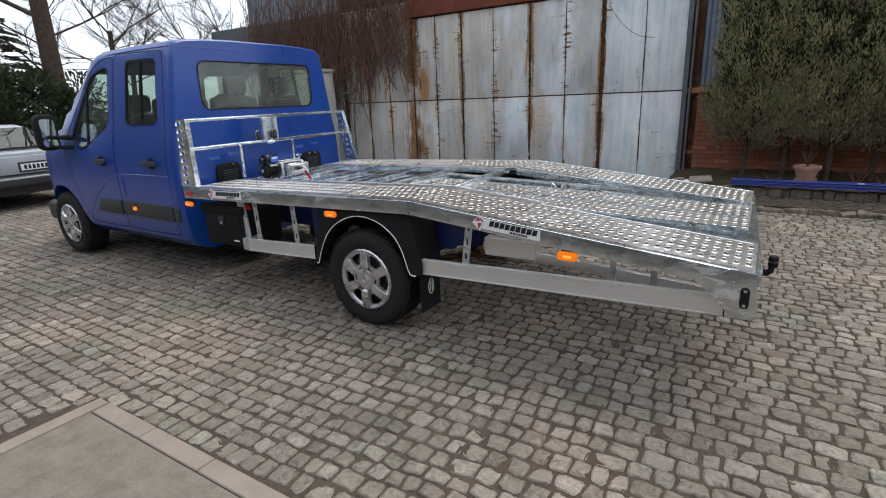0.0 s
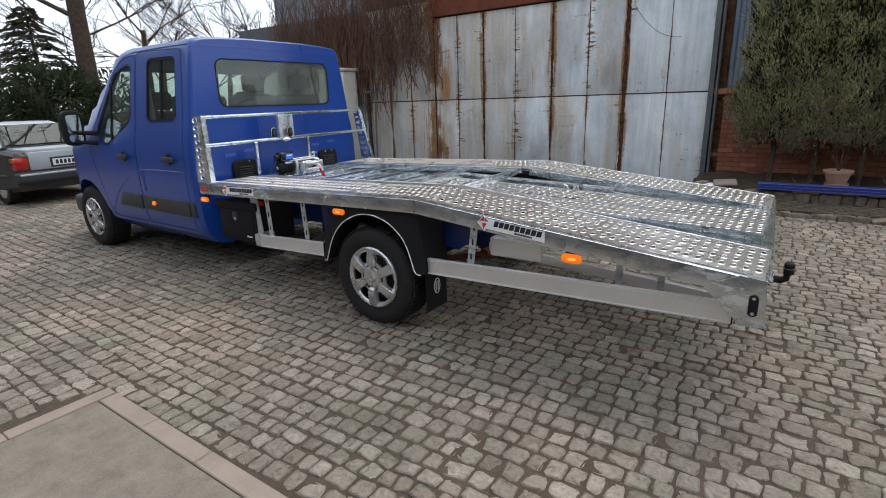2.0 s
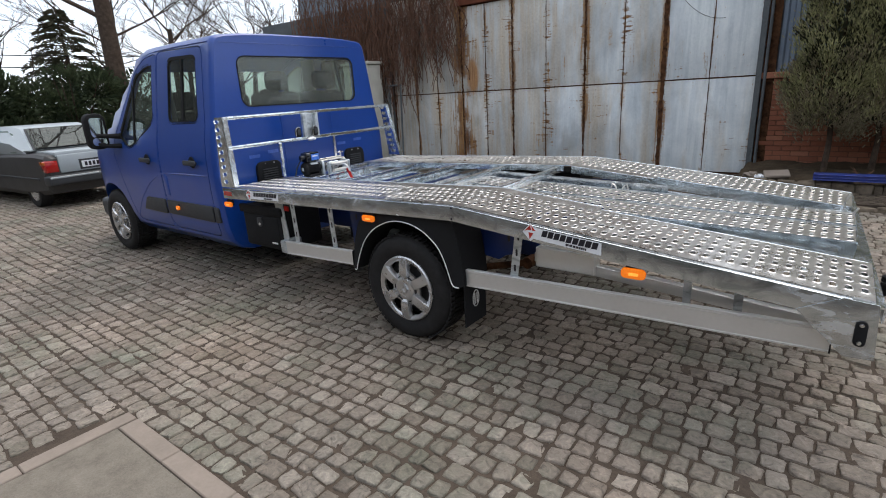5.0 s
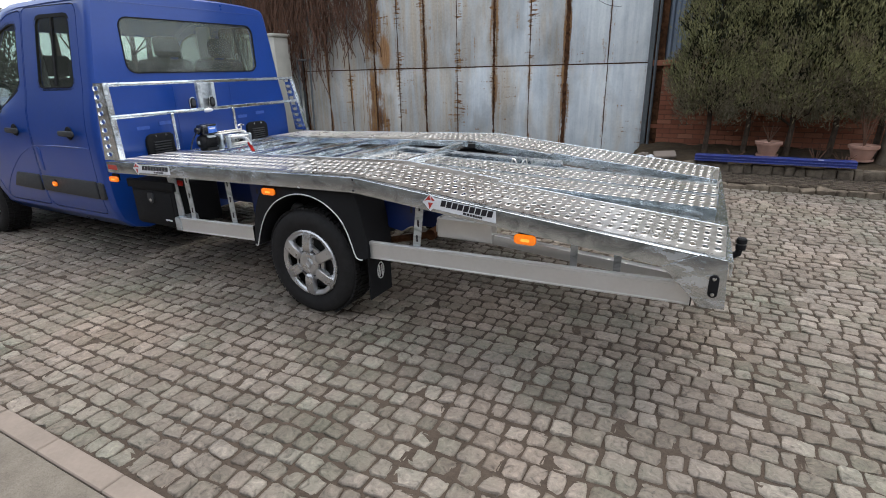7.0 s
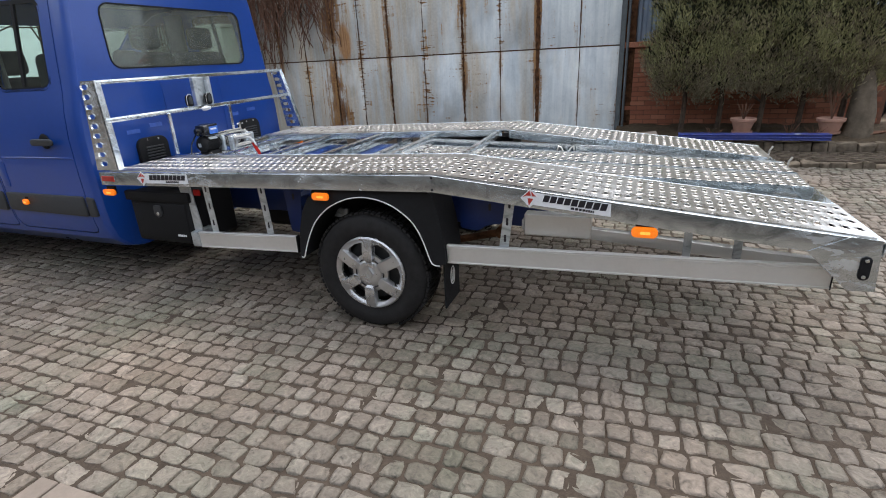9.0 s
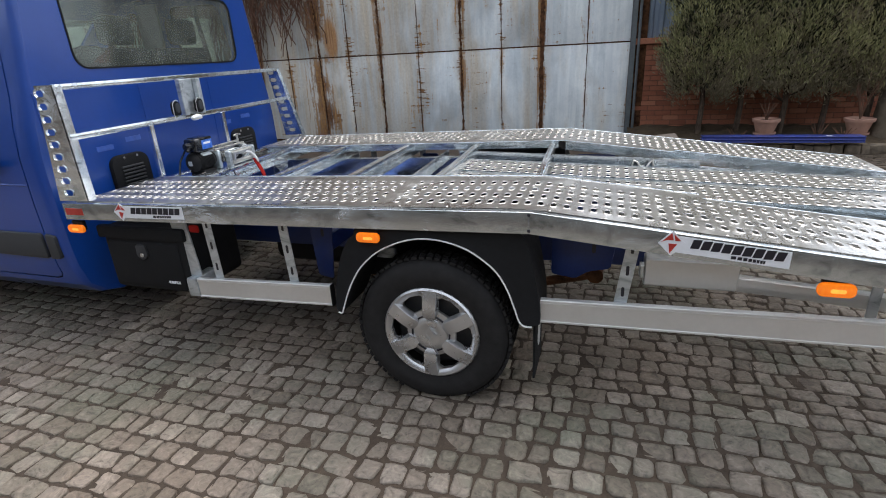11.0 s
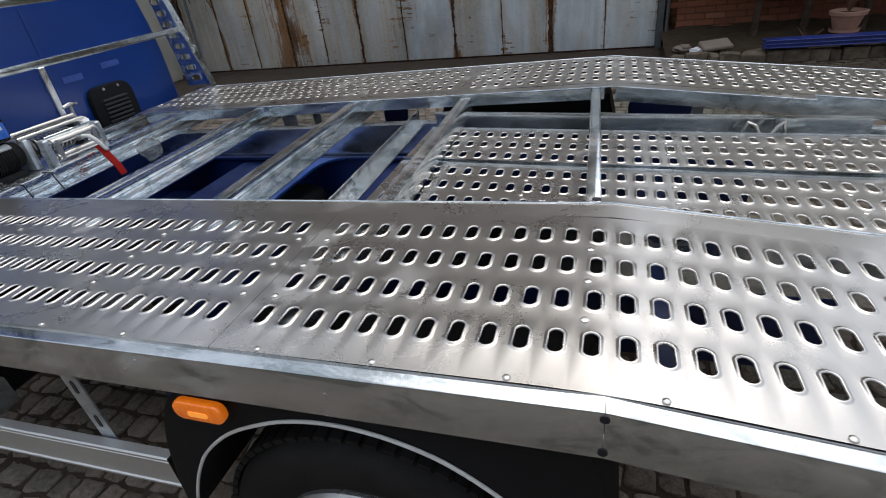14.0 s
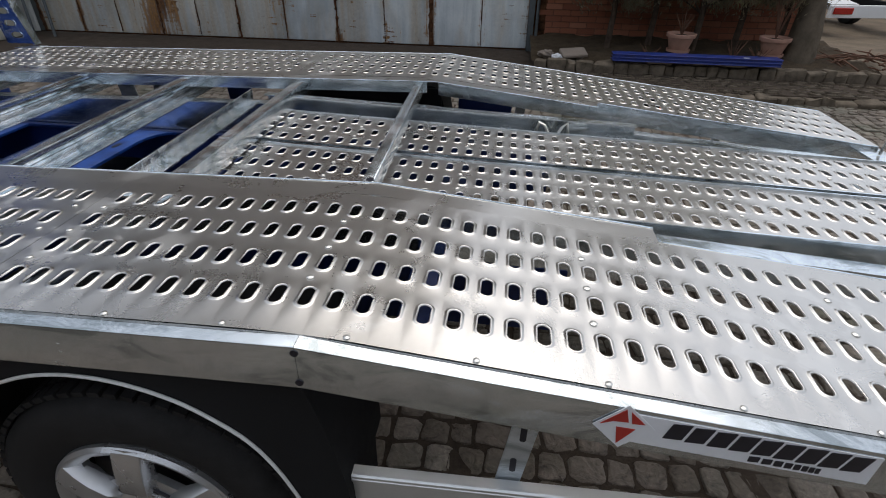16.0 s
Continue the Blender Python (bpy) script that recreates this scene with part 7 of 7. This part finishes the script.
def evergreen(x, y, tall, wide, seed):
    owner = thing("evergreen_bush", "large dark glossy evergreen bush with gaps of light", "bush", pose(x, y, -0.05), "evergreen bushes behind the yard")
    r = random.Random(seed)
    for k in range(6):
        a = r.uniform(0, 6.28)
        part("stem", tube(BM(), [(x, y, -0.1), (x + 0.3 * math.cos(a), y + 0.3 * math.sin(a), tall * 0.45), (x + 0.7 * math.cos(a), y + 0.7 * math.sin(a), tall * 0.85)], [0.03, 0.022, 0.008], 5), BARK, owner)
    lumps = [(Vector((r.uniform(-1, 1) * wide * 0.6, r.uniform(-1, 1) * wide * 0.6, r.uniform(0.15, 0.85) * tall)), r.uniform(0.35, 0.6)) for _ in range(16)]

    def spot(rr):
        c, q = lumps[rr.randrange(len(lumps))]
        d = Vector((rr.gauss(0, 1), rr.gauss(0, 1), rr.gauss(0, 1))).normalized()
        p = Vector((x, y, 0)) + c + d * q * rr.uniform(0.5, 1.05)
        p.z = max(0.03, p.z)
        return p, d

    leaf_part("crown", bush_mesh(seed, 6000, spot, 0.13, 0.2), EVERGREEN, owner, "dense dark leaves")


for i, (x, y, tall) in enumerate(((-15.6, 3.2, 2.3), (-15.9, 4.5, 2.6), (-15.5, 5.7, 2.8), (-15.7, 6.9, 2.7), (-15.8, 1.8, 2.2))):
    evergreen(x, y, tall, 0.95, 60 + i)
for z0, z1 in ((3.05, 3.25), (3.35, 3.6)):
    bm = tube(BM(), [(-18.5, -4 + 2 * k, z0 + (z1 - z0) * k / 12 - 0.25 * math.sin(math.pi * k / 12)) for k in range(13)], 0.013, 5)
    solid("overhead_cable", bm, BLACK, "thin dark overhead cable strung behind the yard", "cable")


# ---------------------------------------------------------------- parked saloon
def road_wheel(owner, x, y, s, r, mat, name="wheel"):
    t = part(name, lathe(BM(), [(r * 0.62, 0.0), (r * 0.75, 0.02 * s), (r * 0.95, 0.015 * s), (r, -0.02 * s), (r, -0.15 * s), (r * 0.9, -0.18 * s), (r * 0.6, -0.17 * s)], (x, y, r), "y", 28), RUBBER, owner, local=True)
    part("wheel_cover", lathe(BM(), [(r * 0.63, -0.004 * s), (r * 0.6, 0.012 * s), (r * 0.35, 0.002 * s), (r * 0.2, 0.012 * s), (0.0, 0.014 * s)], (x, y, r), "y", 24), mat, t, local=True)


car = thing("parked_car", "old dark grey saloon with pale silver boot lid on setts", "car", pose(-12.35, 4.0, 0, 0, 0, 4))
HALF = 0.83


def car_loft(stations, mat, name, label=""):
    """Cross sections (x, half width low, half width high, z low, z high) joined along the car."""
    bm = BM()
    rings = []
    for x, wl, wh, zl, zh in stations:
        side = [(wl * 0.93, zl), (wl, zl + 0.08), (wl + 0.01, (zl + zh) / 2), (wh, zh - 0.05), (wh - 0.05, zh)]
        rings.append([bm.verts.new((x, -w, z)) for w, z in side] + [bm.verts.new((x, w, z)) for w, z in reversed(side)])
    skin(bm, rings)
    return part(name, bm, mat, car, label, 32, True)


car_loft([(2.18, 0.74, 0.72, 0.42, 0.84), (2.10, 0.80, 0.78, 0.26, 0.90), (1.7, HALF, 0.81, 0.22, 0.93), (1.2, HALF, 0.81, 0.2, 0.92), (0.0, HALF, 0.81, 0.2, 0.90), (-1.0, HALF, 0.80, 0.2, 0.88), (-1.8, 0.81, 0.76, 0.22, 0.78), (-2.15, 0.72, 0.66, 0.3, 0.66)], CAR_GREY, "body", "dull dark grey car body")
car_loft([(1.42, 0.74, 0.72, 0.90, 0.935), (0.82, 0.76, 0.60, 0.86, 1.33), (0.45, 0.77, 0.60, 0.86, 1.385), (-0.3, 0.77, 0.60, 0.86, 1.39), (-0.62, 0.76, 0.60, 0.86, 1.35), (-1.25, 0.74, 0.70, 0.86, 0.90)], CAR_SILVER, "roof", "pale silver roof and pillars")
bm = BM()
vs = [bm.verts.new(c) for c in ((1.40, -0.63, 0.950), (1.40, 0.63, 0.950), (0.90, 0.53, 1.318), (0.90, -0.53, 1.318))]
bm.faces.new(vs)
ret = bmesh.ops.extrude_face_region(bm, geom=bm.faces[:])
for v in [g for g in ret["geom"] if isinstance(g, bmesh.types.BMVert)]:
    v.co += Vector((0.02, 0, 0.022))
part("rear_window", bm, TRIM, car, "dark raked rear window", local=True)
bm = BM()
vs = [bm.verts.new(c) for c in ((1.39, -0.60, 0.975), (1.39, 0.60, 0.975), (0.93, 0.51, 1.312), (0.93, -0.51, 1.312))]
bm.faces.new(vs)
for v in bm.verts:
    v.co += Vector((0.022, 0, 0.025))
ret = bmesh.ops.extrude_face_region(bm, geom=bm.faces[:])
for v in [g for g in ret["geom"] if isinstance(g, bmesh.types.BMVert)]:
    v.co += Vector((0.004, 0, 0.005))
part("rear_glass", bm, m_glass("car_glass", (0.10, 0.11, 0.11)), car, local=True)
for s in (-1, 1):
    for line in ([(1.02, 0.94), (0.62, 0.94), (0.58, 1.28), (0.72, 1.26)], [(0.54, 0.94), (-0.22, 0.94), (-0.18, 1.31), (0.50, 1.31)], [(-0.30, 0.94), (-1.02, 0.94), (-0.62, 1.29), (-0.28, 1.31)]):
        bm = prism(BM(), softened(line, 0.03), "y", s * 0.70, s * 0.706)
        for v in bm.verts:
            v.co.y = s * (0.775 - (v.co.z - 0.90) * 0.36 + abs(v.co.y) - 0.70)
        part("side_window", bm, GLASS, car, local=True)
part("boot_lid", box(BM(), 1.42, 2.165, -0.62, 0.62, 0.86, 0.955, 0.03, 2), CAR_SILVER, car, "pale silver boot lid", local=True)
part("boot_face", box(BM(), 2.13, 2.195, -0.60, 0.60, 0.60, 0.90, 0.02, 2), CAR_SILVER, car, local=True)
part("plate_recess", box(BM(), 2.185, 2.200, -0.30, 0.30, 0.62, 0.80, 0.01), TRIM, car, local=True)
plate = part("number_plate", box(BM(), 2.198, 2.206, -0.26, 0.26, 0.655, 0.765, 0.006), STICKER, car, "white number plate with plain dark bars", local=True)
for k in range(7):
    part("bar", box(BM(), 2.205, 2.208, -0.215 + k * 0.063, -0.175 + k * 0.063, 0.675, 0.745), INK, plate, local=True)
for s in (-1, 1):
    lamp = part("tail_lamp", box(BM(), 2.02, 2.19, s * 0.61, s * 0.805, 0.62, 0.82, 0.02, 2), RED_LENS, car, "red and amber tail lamp", local=True)
    part("indicator", box(BM(), 2.0, 2.186, s * 0.63, s * 0.815, 0.745, 0.812, 0.015, 2), m_lamp("amber_glass" + str(s), (0.55, 0.12, 0.01), 0.0), lamp, local=True)
    road_wheel(car, 1.45, s * 0.80, s, 0.295, HUB)
    road_wheel(car, -1.35, s * 0.80, s, 0.295, HUB)
    part("side_strip", box(BM(), -1.9, 1.95, s * 0.835, s * 0.852, 0.50, 0.535, 0.006), TRIM, car, local=True)
part("rear_bumper", box(BM(), 2.02, 2.28, -0.82, 0.82, 0.40, 0.575, 0.04, 3), TRIM, car, "grey plastic rear bumper", local=True)
part("bumper_strip", box(BM(), 2.27, 2.287, -0.80, 0.80, 0.525, 0.555, 0.006), CAR_SILVER, car, local=True)


# ---------------------------------------------------------------- vehicles and buildings beyond the hedge
other = thing("white_tow_truck", "white single-cab tow truck with a sloping carrier bed on bare earth", "truck", pose(6.05, 14.2, -0.27, 0, 0, 101))
# its own x runs from the tail to the cab
for y0, y1 in ((-1.02, -0.45), (0.45, 1.02)):
    bm = BM()
    rings = [[bm.verts.new((x, y, z)) for y, z in ((y0, h - 0.02), (y1, h - 0.02), (y1, h), (y0, h))] for x, h in ((0.0, 0.60), (2.3, 0.95), (4.4, 0.95))]
    skin(bm, rings)
    part("deck_plate", bm, PLATE, other, "bright metal deck plate", local=True)
for y in (-1.04, 1.02):
    bm = BM()
    rings = [[bm.verts.new((x, y + a, z)) for a, z in ((0, h - 0.10), (0.02, h - 0.10), (0.02, h + 0.004), (0, h + 0.004))] for x, h in ((0.0, 0.60), (2.3, 0.95), (4.4, 0.95))]
    skin(bm, rings)
    part("edge_rail", bm, ZINC, other, local=True)
for x in (2.5, 3.2, 3.9):
    part("cross_member", box(BM(), x, x + 0.06, -1.0, 1.0, 0.85, 0.93, 0.004), ZINC, other, local=True)
part("tail_board", box(BM(), -0.05, 0.02, -1.04, 1.04, 0.36, 0.585, 0.01), WHITE, other, local=True)
for s in (-1, 1):
    part("tail_lamp", box(BM(), -0.085, -0.05, *sorted((s * 0.98, s * 0.58)), 0.43, 0.55, 0.012), RED_LENS, other, "red tail lamp block", local=True)
    road_wheel(other, 1.75, s * 0.98, s, 0.36, TRIM)
    road_wheel(other, 5.6, s * 0.98, s, 0.36, TRIM)
    part("mudguard", box(BM(), 1.15, 2.35, *sorted((s * 1.02, s * 0.72)), 0.30, 0.84, 0.05, 2), BLACK, other, local=True)
    part("chassis_rail", box(BM(), 0.3, 5.0, *sorted((s * 0.42, s * 0.36)), 0.46, 0.62, 0.01), BLACK, other, local=True)
bm = prism(BM(), softened([(4.62, 0.45), (4.62, 1.5), (4.70, 2.22), (5.6, 2.25), (6.1, 1.9), (6.5, 1.25), (7.0, 1.05), (7.05, 0.45)], 0.08), "y", -0.98, 0.98, 0.06)
part("cab", bm, WHITE, other, "white cab", 30, True)
part("rear_window", prism(BM(), rounded(-0.62, 0.62, 1.45, 1.95, 0.08), "x", 4.60, 4.66), TRIM, other, "dark rear cab window", local=True)
part("headboard_bar", box(BM(), 4.42, 4.46, -1.0, 1.0, 1.28, 1.32, 0.004), ZINC, other, local=True)
for y in (-1.0, 0.96):
    part("headboard_side", box(BM(), 4.40, 4.48, y, y + 0.04, 0.95, 1.32, 0.004), ZINC, other, local=True)
part("winch", box(BM(), 4.1, 4.35, -0.3, 0.35, 0.95, 1.15, 0.03, 2), BLACK, other, local=True)


barrel = thing("barrel", "black plastic barrel beside the white tow truck", "barrel", pose(4.38, 14.97, -0.26))
part("shell", lathe(BM(), [(0.24, 0.0), (0.27, 0.03), (0.275, 0.28), (0.285, 0.30), (0.275, 0.32), (0.275, 0.58), (0.285, 0.60), (0.275, 0.62), (0.26, 0.84), (0.22, 0.88)], (0, 0, 0), "z", 28), BLACK, barrel, local=True)
part("rim", lathe(BM(), [(0.255, 0.85), (0.268, 0.86), (0.268, 0.89), (0.23, 0.89)], (0, 0, 0), "z", 28), BLACK, barrel, local=True)


def van(x, y, turn, label):
    owner = thing("white_van", label, "van", pose(x, y, -0.27, 0, 0, turn), "vans in the next yard")
    part("body", prism(BM(), softened([(-2.6, 0.35), (-2.6, 1.9), (-2.4, 2.1), (1.0, 2.1), (1.7, 1.4), (2.5, 1.1), (2.6, 0.35)], 0.10), "y", -0.95, 0.95, 0.08), WHITE, owner, "white panel body", 30, True)
    for s in (-1, 1):
        for a, b in ((-2.2, -1.1), (-0.95, -0.05), (0.1, 0.95)):
            part("side_window", prism(BM(), rounded(a, b, 1.35, 1.88, 0.08), "y", s * 0.945, s * 0.962), TRIM, owner, local=True)
        for wx in (-1.7, 1.6):
            road_wheel(owner, wx, s * 0.88, s, 0.34, HUB)
    part("rear_window", prism(BM(), rounded(-0.7, 0.7, 1.35, 1.85, 0.08), "x", -2.595, -2.612), TRIM, owner, local=True)
    for s in (-1, 1):
        part("tail_lamp", box(BM(), -2.62, -2.58, *sorted((s * 0.93, s * 0.80)), 0.85, 1.25, 0.01), RED_LENS, owner, local=True)


van(10.2, 20.4, 170, "white crew van parked on bare earth in the next yard")
van(14.5, 19.0, 175, "white van parked further along in the next yard")

shed = thing("long_building", "long low building under a faded red sheet roof", "building", pose(24, 48, 0))
part("wall", box(BM(), 2, 46, 46, 52, -0.3, 2.2), RENDER, shed)
part("roof", prism(BM(), [(45.4, 2.0), (52.6, 2.0), (52.6, 2.2), (49, 4.4), (45.4, 2.2)], "x", 1.5, 46.5), ROOF_RED, shed, "faded red sheet roof")
for k in range(12):
    part("window", box(BM(), 4 + k * 3.5, 5.4 + k * 3.5, 45.94, 46.02, 0.6, 1.7), TRIM, shed)
for i, x in enumerate((9.6, 11.2, 12.9, 14.3, 16.2, 18.0)):
    tall = 2.6 + 0.45 * math.sin(i * 2.1)
    owner = thing("column_conifer", "narrow columnar conifer in the next yard", "tree", pose(x, 31, -0.3), "column conifers")
    part("trunk", tube(BM(), [(x, 31, -0.3), (x, 31, tall * 0.8)], [0.06, 0.02], 6), BARK, owner)

    def column(rr, x=x, tall=tall):
        f = rr.random()
        a = rr.uniform(0, 6.2832)
        q = 0.55 * math.sin(math.pi * min(1, 0.18 + 0.82 * f)) ** 0.6 * rr.uniform(0.6, 1.0)
        return Vector((x + q * math.cos(a), 31 + q * math.sin(a), -0.2 + f * (tall + 0.2))), Vector((math.cos(a), math.sin(a), 0.4))
    leaf_part("crown", bush_mesh(200 + i, 1500, column, 0.22), EVERGREEN, owner, "tight dark crown")


# ---------------------------------------------------------------- the setts nearest to the path, one by one
for i in near:
    cx, cy, cz, lx, ly, turn = setts[i]
    ob = new("sett", sett_data[i % SETT_SHAPES])
    ob.matrix_world = Matrix.LocRotScale((cx, cy, cz), Euler((0, 0, radians(turn))), (lx, ly, 1))
    ob.parent = pavement
